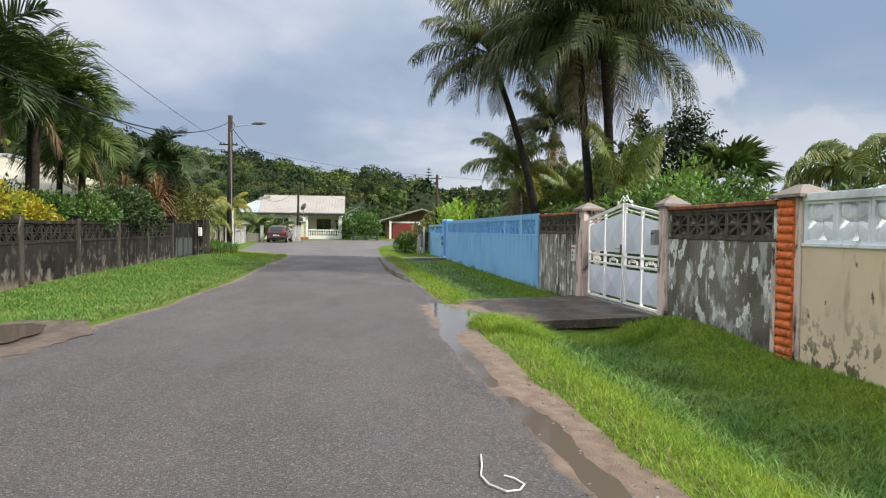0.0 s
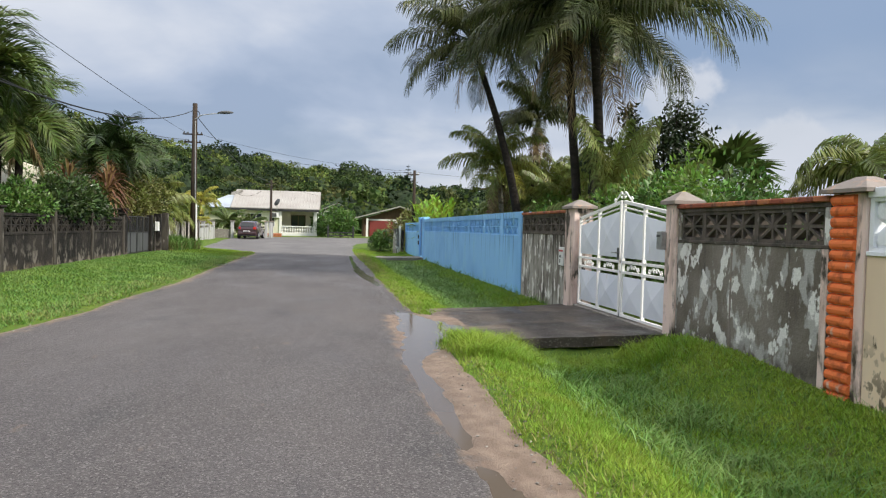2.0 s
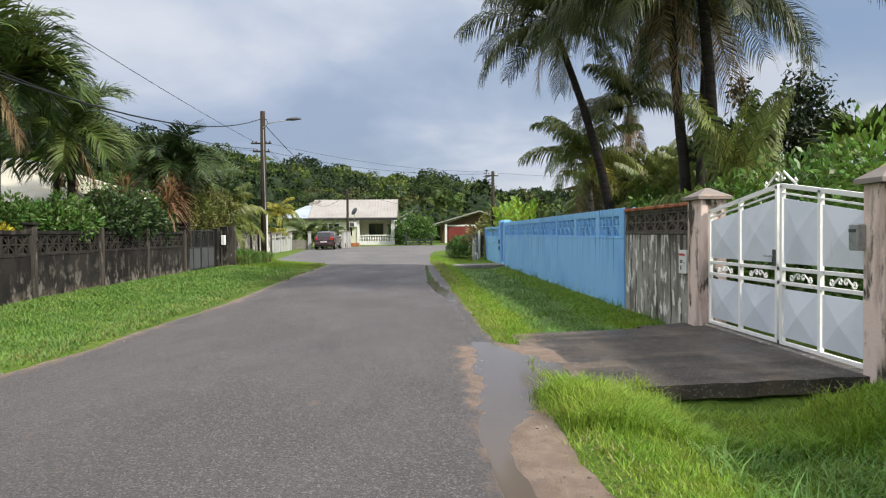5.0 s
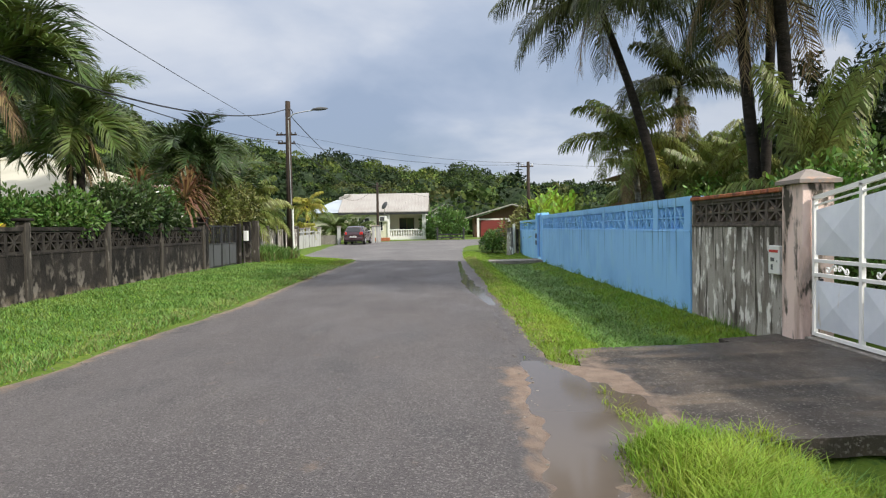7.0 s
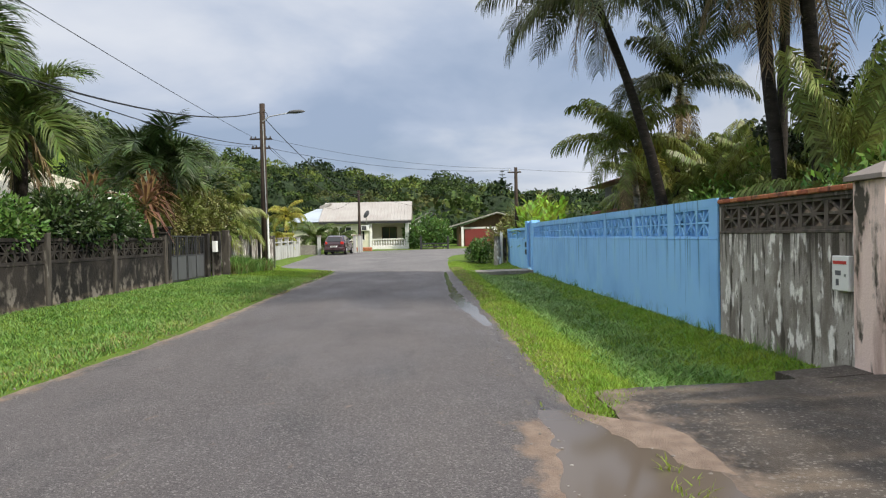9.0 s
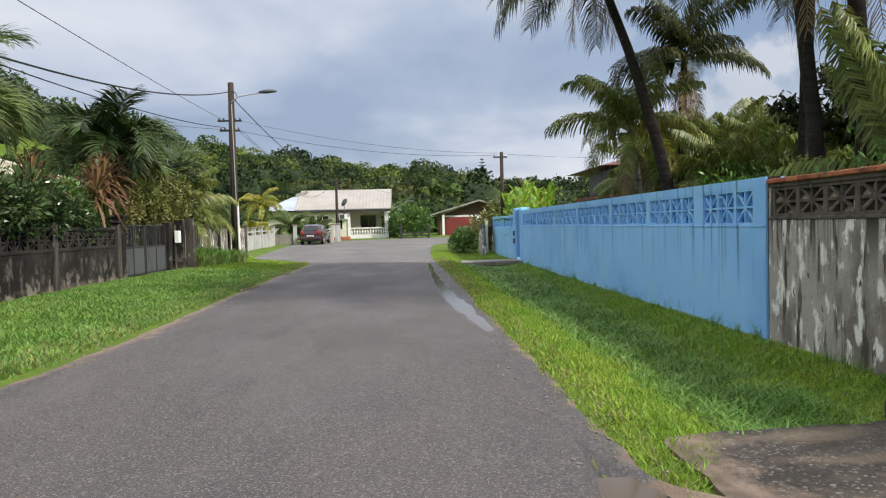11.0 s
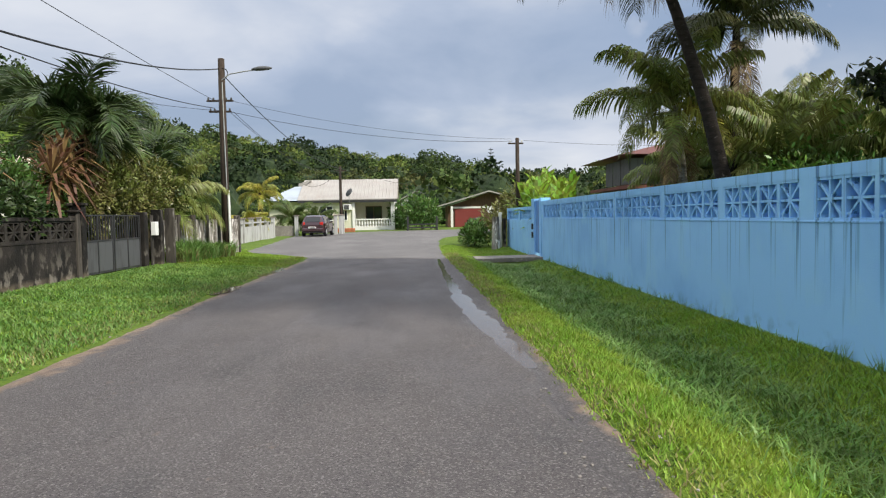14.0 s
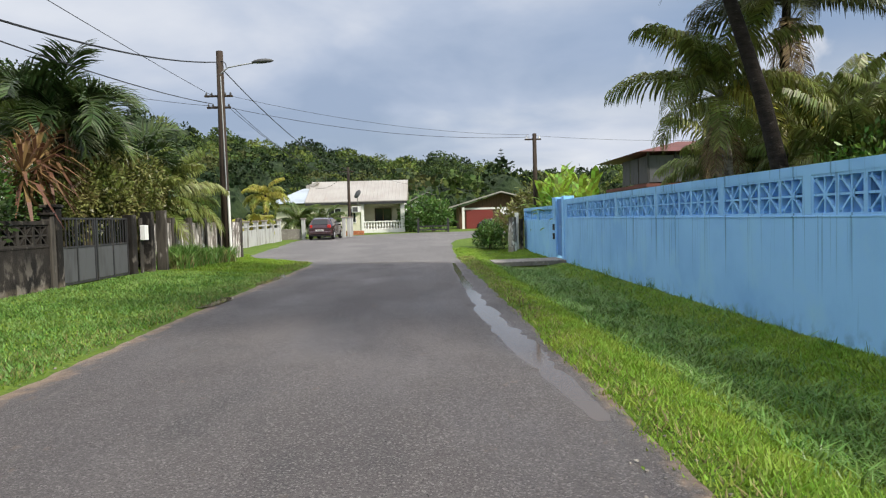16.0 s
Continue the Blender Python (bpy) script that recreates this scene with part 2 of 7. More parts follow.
M["mould"] = material("mould_black_concrete", (0.026, 0.022, 0.019), [((0.009, 0.008, 0.007), (1.3, 1.3, 0.8), 0.42, 0.56, 6), ((0.075, 0.066, 0.056), (6.0, 5.0, 2.8), 0.56, 0.66, 11)],
                      rough=0.95, bump=0.014, bump_scale=24.0,
                      stains=[((0.20, 0.18, 0.155), (6.5, 4.2, 2.8), 0.545, 0.62, 13, 1.0, 0.2), ((0.24, 0.195, 0.14), (3.0, 2.4, 2.6), 0.46, 0.58, 10, 0.38, 0.08)])
M["post"] = material("lichen_grey_post", (0.075, 0.066, 0.056), [((0.03, 0.027, 0.023), (7, 7, 1.2), 0.46, 0.62, 6), ((0.28, 0.26, 0.23), (9, 9, 2), 0.6, 0.72, 6)], rough=0.95, bump=0.01, bump_scale=26.0)
M["block_grey"] = material("grey_breeze_block", (0.125, 0.105, 0.088), [((0.06, 0.055, 0.045), (6, 6, 4), 0.46, 0.62, 6), ((0.24, 0.215, 0.19), (12, 12, 8), 0.6, 0.74, 5)], rough=0.95, bump=0.008, bump_scale=30.0, obj=0.12)
M["block_dark"] = material("blackened_breeze_block", (0.034, 0.030, 0.026), [((0.014, 0.012, 0.011), (6, 6, 4), 0.46, 0.62, 6), ((0.13, 0.115, 0.10), (12, 12, 8), 0.63, 0.76, 5)], rough=0.95, bump=0.008, bump_scale=30.0, obj=0.15)
M["white_block"] = material("white_painted_block", (0.84, 0.86, 0.90), [((0.42, 0.42, 0.42), (7, 7, 2.5), 0.6, 0.76, 6), ((0.55, 0.57, 0.6), (2, 2, 2), 0.5, 0.7, 4)], rough=0.6, bump=0.003)
M["beige"] = material("beige_render", (0.82, 0.65, 0.47), [((0.75, 0.585, 0.42), (1, 1, 0.6), 0.45, 0.65, 5), ((0.42, 0.33, 0.22), (5, 5, 0.8), 0.62, 0.74, 6), ((0.15, 0.115, 0.075), (7, 7, 3.0), 0.66, 0.70, 11)], rough=0.88, bump=0.0012, bump_scale=70.0,
                     stains=[((0.10, 0.078, 0.05), (9, 9, 6.0), 0.54, 0.585, 14, 0.75, 0.0)])
M["orange"] = material("terracotta_orange_paint", (0.80, 0.20, 0.06), [((0.42, 0.10, 0.035), (8, 8, 8), 0.5, 0.66, 6), ((0.60, 0.42, 0.32), (6, 6, 3), 0.64, 0.72, 7)], rough=0.75, bump=0.006, bump_scale=30.0)
M["terracotta"] = material("terracotta_tile", (0.36, 0.12, 0.06), [((0.13, 0.07, 0.05), (6, 6, 6), 0.5, 0.66, 6), ((0.5, 0.22, 0.13), (11, 11, 11), 0.58, 0.72, 5)], rough=0.85, bump=0.008, bump_scale=30.0, obj=0.2)
M["pink"] = material("pink_peeling_paint", (0.80, 0.63, 0.56), [((0.48, 0.34, 0.29), (4, 4, 1), 0.5, 0.68, 6), ((0.36, 0.29, 0.25), (5, 5, 1.6), 0.55, 0.63, 9), ((0.08, 0.07, 0.055), (5, 5, 2), 0.57, 0.63, 10)], rough=0.85, bump=0.006, bump_scale=30.0)
M["cap"] = material("weathered_pier_cap", (0.27, 0.235, 0.21), [((0.24, 0.2, 0.17), (6, 6, 6), 0.5, 0.68, 6), ((0.52, 0.30, 0.2), (4, 4, 4), 0.6, 0.72, 5)], rough=0.9, bump=0.006, bump_scale=30.0)
M["gate_white"] = material("white_gate_paint", (0.90, 0.89, 0.87), [((0.55, 0.5, 0.42), (9, 9, 4), 0.64, 0.76, 6)], rough=0.5, bump=0.001)
M["gate_sheet"] = material("pale_blue_white_sheet_metal", (0.80, 0.83, 0.90), [((0.70, 0.74, 0.82), (1.5, 1.5, 1.5), 0.45, 0.65, 5), ((0.30, 0.28, 0.28), (13, 13, 7), 0.735, 0.77, 8), ((0.58, 0.5, 0.38), (5, 5, 1.2), 0.66, 0.8, 5)], rough=0.55, bump=0.002, bump_scale=20.0)
M["dark_metal"] = material("black_painted_metal", (0.035, 0.036, 0.038), [((0.07, 0.06, 0.055), (6, 6, 3), 0.55, 0.72, 5)], rough=0.5)
M["grey_metal"] = material("dark_grey_sheet", (0.085, 0.088, 0.092), [((0.05, 0.05, 0.05), (4, 4, 1), 0.5, 0.7, 5)], rough=0.6)
M["galv"] = material("galvanised_metal", (0.42, 0.43, 0.44), [((0.3, 0.3, 0.31), (12, 12, 12), 0.5, 0.7, 3)], rough=0.45, metal=0.6)
M["pole"] = material("creosoted_wood_pole", (0.05, 0.036, 0.027), [((0.02, 0.015, 0.012), (22, 22, 0.7), 0.46, 0.62, 6), ((0.10, 0.078, 0.06), (30, 30, 1), 0.6, 0.72, 5)], rough=0.9, bump=0.01, bump_scale=30.0)
M["plastic_white"] = material("white_plastic", (0.75, 0.75, 0.73), [((0.5, 0.48, 0.44), (6, 6, 1.5), 0.62, 0.76, 5)], rough=0.45)
M["cable"] = material("black_cable", (0.02, 0.02, 0.022), rough=0.6)
M["cream"] = material("cream_house_paint", (0.64, 0.62, 0.48), [((0.57, 0.55, 0.42), (0.6, 0.6, 0.4), 0.45, 0.65, 5), ((0.5, 0.47, 0.37), (3, 3, 0.5), 0.62, 0.78, 5)], rough=0.85)
M["white_paint"] = material("white_house_paint", (0.78, 0.77, 0.74), [((0.6, 0.58, 0.54), (3, 3, 0.6), 0.6, 0.78, 5)], rough=0.75)
M["fence_white"] = material("white_fence_render", (0.44, 0.44, 0.43), [((0.24, 0.235, 0.22), (4, 4, 0.8), 0.5, 0.7, 6)], rough=0.85)
M["roof_sheet"] = material("pale_sheet_roof", (0.37, 0.35, 0.325), [((0.32, 0.295, 0.27), (0.5, 0.5, 0.5), 0.42, 0.66, 5), ((0.32, 0.28, 0.25), (2.2, 0.6, 0.6), 0.60, 0.76, 5)], rough=0.6)
M["roof_cream"] = material("cream_sheet_roof", (0.46, 0.44, 0.35), [((0.38, 0.36, 0.28), (0.6, 0.6, 0.6), 0.45, 0.66, 5)], rough=0.6)
M["roof_blue"] = material("bluish_metal_roof", (0.38, 0.43, 0.48), [((0.30, 0.34, 0.385), (0.8, 0.8, 0.8), 0.45, 0.66, 5)], rough=0.45)
M["roof_red"] = material("red_sheet_roof", (0.15, 0.052, 0.038), [((0.10, 0.036, 0.03), (0.6, 0.6, 0.6), 0.45, 0.66, 5)], rough=0.6)
M["red_door"] = material("red_garage_paint", (0.21, 0.045, 0.038), [((0.22, 0.035, 0.03), (1, 1, 3), 0.5, 0.7, 4)], rough=0.6)
M["glass"] = material("dark_window_glass", (0.02, 0.024, 0.028), rough=0.06, spec=0.6)
M["brown_wood"] = material("brown_wood", (0.12, 0.07, 0.04), [((0.07, 0.04, 0.025), (12, 12, 1), 0.45, 0.65, 4)], rough=0.7)
M["car"] = material("dark_plum_car_paint", (0.036, 0.010, 0.017), rough=0.25, spec=0.6, coat=0.8)
M["tyre"] = material("tyre_rubber", (0.015, 0.015, 0.015), rough=0.85)
M["red_lamp"] = material("red_lamp_plastic", (0.45, 0.02, 0.015), rough=0.2, spec=0.6)
M["black_bar"] = material("dark_grey_print", (0.12, 0.12, 0.13), rough=0.7)
M["red_bar"] = material("red_print", (0.5, 0.06, 0.05), rough=0.7)
M["bark_palm"] = material("palm_bark", (0.034, 0.027, 0.022), [((0.02, 0.016, 0.013), (4, 4, 9), 0.44, 0.6, 6), ((0.12, 0.10, 0.085), (8, 8, 14), 0.62, 0.74, 5)], rough=0.95, bump=0.02, bump_scale=(10, 10, 26))
M["bark_pale"] = material("pale_palm_bark", (0.29, 0.27, 0.235), [((0.12, 0.105, 0.085), (5, 5, 12), 0.5, 0.64, 6)], rough=0.95, bump=0.012, bump_scale=(8, 8, 26))
M["bark"] = material("dark_bark", (0.06, 0.045, 0.034), [((0.03, 0.024, 0.018), (8, 8, 3), 0.45, 0.6, 5)], rough=0.95, bump=0.015)


def leaf_material(name, colour, colour2, transl=0.35, rough=0.42, island=0.5, scale=0.9, spec=0.36):
    return material(name, colour, [(colour2, (scale,) * 3, 0.42, 0.62, 3)], rough=rough, island=island, transl=transl, spec=spec)


M["coco"] = leaf_material("coconut_leaf", (0.046, 0.060, 0.018), (0.115, 0.122, 0.038), 0.20)
M["coco_dead"] = leaf_material("dry_palm_leaf", (0.288, 0.204, 0.108), (0.192, 0.132, 0.072), 0.22, 0.7)
M["coco_yellow"] = leaf_material("yellowing_palm_leaf", (0.38, 0.33, 0.06), (0.24, 0.27, 0.05), 0.35)
M["palm_green"] = leaf_material("palm_leaf", (0.070, 0.110, 0.026), (0.130, 0.170, 0.042), 0.24)
M["palm_bright"] = leaf_material("sunlit_palm_leaf", (0.150, 0.190, 0.045), (0.235, 0.250, 0.065), 0.32)
M["palm_dark"] = leaf_material("dark_palm_leaf", (0.036, 0.064, 0.019), (0.075, 0.108, 0.031), 0.18)
M["crownshaft"] = material("green_crownshaft", (0.14, 0.18, 0.06), [((0.2, 0.2, 0.1), (6, 6, 2), 0.45, 0.65, 3)], rough=0.5)
M["shrub"] = leaf_material("shrub_leaf", (0.062, 0.125, 0.026), (0.115, 0.200, 0.042), 0.22)
M["shrub_lush"] = leaf_material("bright_shrub_leaf", (0.092, 0.185, 0.028), (0.160, 0.265, 0.042), 0.26)
M["shrub_dark"] = leaf_material("dark_glossy_leaf", (0.028, 0.052, 0.017), (0.058, 0.090, 0.028), 0.15, 0.3)
M["shrub_yellow"] = leaf_material("yellow_croton_leaf", (0.42, 0.34, 0.03), (0.2, 0.26, 0.03), 0.35)
M["shrub_olive"] = leaf_material("olive_shrub_leaf", (0.130, 0.155, 0.036), (0.190, 0.175, 0.060), 0.22)
M["tree_dark"] = leaf_material("dark_tree_leaf", (0.022, 0.036, 0.014), (0.045, 0.060, 0.020), 0.15)
M["banana"] = leaf_material("lime_green_big_leaf", (0.27, 0.36, 0.045), (0.17, 0.29, 0.035), 0.42, 0.35)
M["dracaena"] = leaf_material("reddish_strap_leaf", (0.18, 0.085, 0.05), (0.22, 0.14, 0.06), 0.3, 0.5)
for key_, c1, c2 in (("forest", (0.034, 0.060, 0.018), (0.085, 0.120, 0.030)), ("forest_dark", (0.018, 0.032, 0.014), (0.034, 0.054, 0.020)),
                     ("forest_light", (0.085, 0.125, 0.028), (0.150, 0.180, 0.045)), ("forest_olive", (0.10, 0.105, 0.038), (0.065, 0.085, 0.028))):
    M[key_] = leaf_material(key_ + "_leaf", c1, c2, 0.15, 0.7, island=0.35, scale=0.25, spec=0.12)
# crown-interior shade put into a very dark green; the pine's branches share it
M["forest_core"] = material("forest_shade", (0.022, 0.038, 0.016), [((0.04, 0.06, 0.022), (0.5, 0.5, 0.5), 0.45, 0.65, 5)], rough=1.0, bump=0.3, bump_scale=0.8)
M["grass"] = leaf_material("grass_blade", (0.20, 0.325, 0.036), (0.28, 0.375, 0.05), 0.40, 0.5, island=0.35, scale=1.2, spec=0.25)
M["grass_dark"] = leaf_material("broad_weed_blade", (0.125, 0.235, 0.05), (0.19, 0.30, 0.075), 0.30, 0.4, island=0.35, scale=1.2, spec=0.25)
M["straw"] = leaf_material("dry_grass", (0.30, 0.26, 0.11), (0.22, 0.22, 0.08), 0.3, 0.7)
M["stem"] = material("plant_stem", (0.10, 0.085, 0.05), rough=0.9)

water = bpy.data.materials.new("muddy_water")
water.use_nodes = True
wb = water.node_tree.nodes["Principled BSDF"]
wb.inputs["Base Color"].default_value = (0.11, 0.088, 0.07, 1)
wb.inputs["Roughness"].default_value = 0.08
wb.inputs["IOR"].default_value = 1.33
wb.inputs["Specular IOR Level"].default_value = 0.5
M["water"] = water

# ---- mesh helpers ----
def part(name, bm, mat, parent=None, label="", smooth=False):
    """One bmesh as one mesh object, under a thing or part."""
    me = bpy.data.meshes.new(name)
    bm.to_mesh(me)
    bm.free()
    if smooth:
        for p in me.polygons:
            p.use_smooth = True
    me.materials.append(M[mat])
    ob = new(name, me)
    ob.parent = parent
    if label:
        ob["label"] = label
    return ob


def mesh_of(name, verts, faces, mat, smooth=False):
    me = bpy.data.meshes.new(name)
    me.from_pydata([tuple(v) for v in verts], [], [tuple(f) for f in faces])
    if smooth:
        for p in me.polygons:
            p.use_smooth = True
    me.materials.append(M[mat])
    return me


def quads_mesh(name, V, mat, smooth=False):
    """V: (n, 4, 3) array; a mesh of n loose quads."""
    n = len(V)
    me = bpy.data.meshes.new(name)
    me.vertices.add(n * 4)
    me.vertices.foreach_set("co", np.ascontiguousarray(V, dtype=np.float32).ravel())
    me.loops.add(n * 4)
    me.loops.foreach_set("vertex_index", np.arange(n * 4, dtype=np.int32))
    me.polygons.add(n)
    me.polygons.foreach_set("loop_start", np.arange(0, n * 4, 4, dtype=np.int32))
    me.polygons.foreach_set("loop_total", np.full(n, 4, dtype=np.int32))
    me.update(calc_edges=True)
    me.materials.append(M[mat])
    return me


def thing(name, x, y, z, label, category, group="", kind="", rz=0.0):
    e = new(name)
    e.empty_display_size = 0.2
    e.matrix_world = pose(x, y, z, 0, 0, rz)
    return tagged(e, label, category, group, kind)


def under(name, data, parent, m=None, label=""):
    ob = new(name, data)
    ob.parent = parent
    if m is not None:
        ob.matrix_basis = m
    if label:
        ob["label"] = label
    return ob


def add_box(bm, lo, hi, bevel=0.0):
    r = bmesh.ops.create_cube(bm, size=1.0)
    c = [(a + b) / 2 for a, b in zip(lo, hi)]
    s = [b - a for a, b in zip(lo, hi)]
    for v in r["verts"]:
        v.co = Vector([v.co[k] * s[k] + c[k] for k in range(3)])
    if bevel:
        es = list({e for v in r["verts"] for e in v.link_edges})
        bmesh.ops.bevel(bm, geom=es, offset=bevel, segments=1, affect="EDGES", profile=0.5)


def box(lo, hi, bevel=0.0):
    bm = bmesh.new()
    add_box(bm, lo, hi, bevel)
    return bm


def add_tube(bm, path, radii, sides=8, close=True):
    rings = []
    path = [Vector(p) for p in path]
    if isinstance(radii, (int, float)):
        radii = [radii] * len(path)
    whole = (path[-1] - path[0]).normalized()
    ref = Vector((1, 0, 0)) if abs(whole.z) > 0.75 else Vector((0, 0, 1))
    for i, p in enumerate(path):
        t = (path[min(i + 1, len(path) - 1)] - path[max(i - 1, 0)]).normalized()
        a = t.cross(ref)
        if a.length < 0.02:
            a = t.cross(Vector((0, 1, 0)))
        a.normalize()
        b = t.cross(a)
        rings.append([bm.verts.new(p + (a * math.cos(2 * math.pi * k / sides) + b * math.sin(2 * math.pi * k / sides)) * radii[i]) for k in range(sides)])
    for r0, r1 in zip(rings, rings[1:]):
        for k in range(sides):
            bm.faces.new((r0[k], r0[(k + 1) % sides], r1[(k + 1) % sides], r1[k]))
    if close:
        bm.faces.new(rings[0])
        bm.faces.new(rings[-1][::-1])


def tube(path, radii, sides=8):
    bm = bmesh.new()
    add_tube(bm, path, radii, sides)
    bmesh.ops.recalc_face_normals(bm, faces=bm.faces)
    return bm


def add_prism(bm, outline, lo, hi, axis="x"):
    """An outline in the plane across the axis, drawn out from lo to hi along it."""
    def at(u, v, w):
        return {"x": (w, u, v), "y": (u, w, v), "z": (u, v, w)}[axis]
    a = [bm.verts.new(at(u, v, lo)) for u, v in outline]
    b = [bm.verts.new(at(u, v, hi)) for u, v in outline]
    n = len(outline)
    for k in range(n):
        bm.faces.new((a[k], a[(k + 1) % n], b[(k + 1) % n], b[k]))
    bm.faces.new(a[::-1])
    bm.faces.new(b)
    bmesh.ops.recalc_face_normals(bm, faces=bm.faces)


def add_bar(bm, p, q, w, d, xmid=0.0):
    """A straight bar in the y-z plane from p to q, w wide in the plane, d deep along x."""
    p, q = Vector((0, *p)), Vector((0, *q))
    t = (q - p).normalized()
    s = Vector((0, -t.z, t.y)) * w / 2
    vs = [bm.verts.new(Vector((xmid + e * d / 2, 0, 0)) + r + k * s) for e in (-1, 1) for r, k in ((p, 1), (p, -1), (q, -1), (q, 1))]
    for f in ((0, 1, 2, 3), (7, 6, 5, 4), (0, 4, 5, 1), (1, 5, 6, 2), (2, 6, 7, 3), (3, 7, 4, 0)):
        bm.faces.new([vs[k] for k in f])


def smooth_step(a, b, v):
    t = max(0.0, min(1.0, (v - a) / (b - a)))
    return t * t * (3 - 2 * t)


def wob(a, b=0.0, c=0.0):
    return noise.noise(Vector((a, b, c)))


# ---- the lie of the land ----
ROAD_L = [(-60, -3.9), (6, -3.95), (10.9, -3.88), (13.6, -3.55), (20, -3.36), (28, -3.52), (37, -3.48), (39.3, -3.6), (41, -4.7), (43.5, -6.6), (46, -7.5), (55, -8.0), (60, -8.4), (65, -8.5), (68.5, -7.6), (71.5, -5.6), (73.5, -2.5), (75, 1.0)]
ROAD_R = [(-60, 1.75), (3, 1.75), (12.5, 1.72), (20, 1.68), (30, 1.62), (40, 1.45), (52, 1.75), (57, 2.2), (59.5, 3.4), (61, 6.0), (62, 12.0), (63, 30.0), (75, 30.0)]


def along(table, v):
    lo = table[0]
    for hi in table:
        if v <= hi[0]:
            return hi[1] if hi[0] == lo[0] else lo[1] + (hi[1] - lo[1]) * max(0.0, v - lo[0]) / (hi[0] - lo[0])
        lo = hi
    return lo[1]


def road_left(y):
    return along(ROAD_L, y) + 0.10 * wob(y * 0.7, 3.1) + 0.05 * wob(y * 2.9, 8.3)


def road_right(y):
    return along(ROAD_R, y) + 0.07 * wob(y * 0.8, 11.7) + 0.045 * wob(y * 3.1, 5.9)


def base_z(y):
    return 0.01 * max(0.0, min(y, 110.0) - 45.0)


HILL = [(-180, 4.0), (-90, 9.0), (-50, 14.5), (-33, 10.8), (-27, 8.3), (-22, 6.5), (-17, 5.3), (-13, 4.9), (-9, 4.7), (-5, 4.1), (-2.5, 3.6), (1.5, 3.6), (5, 2.6), (9, 2.2), (20, 2.0), (60, 2.0), (180, 4.0)]
HILL_R = [(-180, 260), (-60, 150), (-33, 150), (-20, 190), (-10, 250), (10, 300), (60, 320), (180, 260)]


def hill_z(x, y):
    if -40 < y < 60 and abs(x) < 45:
        return 0.0
    r, az = math.hypot(x, y - 8), math.degrees(math.atan2(x, y - 8))
    far = along(HILL_R, az)
    top = far * math.tan(math.radians(along(HILL, az)))
    near = max(95.0, far * 0.42) if abs(az) < 60 else far * 0.5
    return top * smooth_step(near, far, r) * (1 + 0.10 * wob(x * 0.02, y * 0.02) * smooth_step(near, far, r))


def ground_z(x, y):
    z = base_z(y) + hill_z(x, y)
    if -60 < y < 60:
        l, r = along(ROAD_L, y), along(ROAD_R, y)
        if x < l:
            z += 0.035 * smooth_step(0.0, 0.35, l - x) + 0.16 * smooth_step(0.4, 3.4, l - x) * smooth_step(8, 24, y) * (1 - smooth_step(36, 42, y))
        elif x > r:
            drive = smooth_step(10.75, 11.05, y) * (1 - smooth_step(14.3, 14.9, y))
            bank = (0.85 + 0.5 * smooth_step(7.4, 9.0, y)) * (1 - smooth_step(10.3, 11.0, y)) * smooth_step(3.9, 4.8, x) + 0.35 * smooth_step(14.5, 15.0, y) * smooth_step(4.3, 5.0, x)
            z += (0.045 * smooth_step(0.0, 0.35, x - r) - 0.27 * smooth_step(2.1, 3.3, x) * (1 - smooth_step(5.15, 5.6, x)) * (1 - smooth_step(44, 50, y)) * (1 - bank)) * (1 - drive)
            z += 0.02 * wob(x * 1.3, y * 1.3) * (1 - drive) - 0.03 * drive
        else:
            z -= 0.03 * min(1.0, min(x - l, r - x) / 0.3)
    return z


def axis_points(lo, hi, step, far):
    a = list(np.arange(lo, hi + 1e-6, step))
    g, s = hi, step
    while g < far:
        s *= 1.28
        g += min(s, 140.0)
        a.append(g)
    g, s = lo, step
    while g > -far:
        s *= 1.28
        g -= min(s, 140.0)
        a.insert(0, g)
    return a


gx_, gy_ = axis_points(-8.4, 6.4, 0.2, 1900.0), axis_points(0.0, 62.0, 0.4, 1900.0)
gv = [(x, y, ground_z(x, y)) for y in gy_ for x in gx_]
nx_ = len(gx_)
gf = [(j * nx_ + i, j * nx_ + i + 1, (j + 1) * nx_ + i + 1, (j + 1) * nx_ + i) for j in range(len(gy_) - 1) for i in range(nx_ - 1)]
tagged(new("ground", mesh_of("ground", gv, gf, "soil", True)), "green grassy ground rising to wooded hills", "ground", kind="structure")

# road: rows across it, with ragged edges, a slight crown, a washed sandy margin and a shallow gutter that holds water
GUTTER = [(2.0, 1.50, 0.02), (3.5, 1.46, 0.07), (5.0, 1.44, 0.10), (6.2, 1.36, 0.04), (7.0, 1.34, 0.08), (8.0, 1.32, 0.10), (9.5, 1.30, 0.12), (10.4, 1.50, 0.22), (11.2, 1.68, 0.29), (12.2, 1.80, 0.30), (13.0, 1.74, 0.22), (13.8, 1.62, 0.06), (14.6, 1.58, 0.02),
          (16.8, 1.55, 0.02), (19.2, 1.60, 0.02), (20.2, 1.54, 0.09), (21.5, 1.44, 0.13), (24.6, 1.27, 0.14), (29.3, 1.24, 0.12), (31.0, 1.25, 0.06), (33.0, 1.26, 0.07), (36.0, 1.28, 0.05), (37.5, 1.3, 0.02)]
GUTTER_X, GUTTER_W = [g[:2] for g in GUTTER], [(g[0], g[2]) for g in GUTTER]
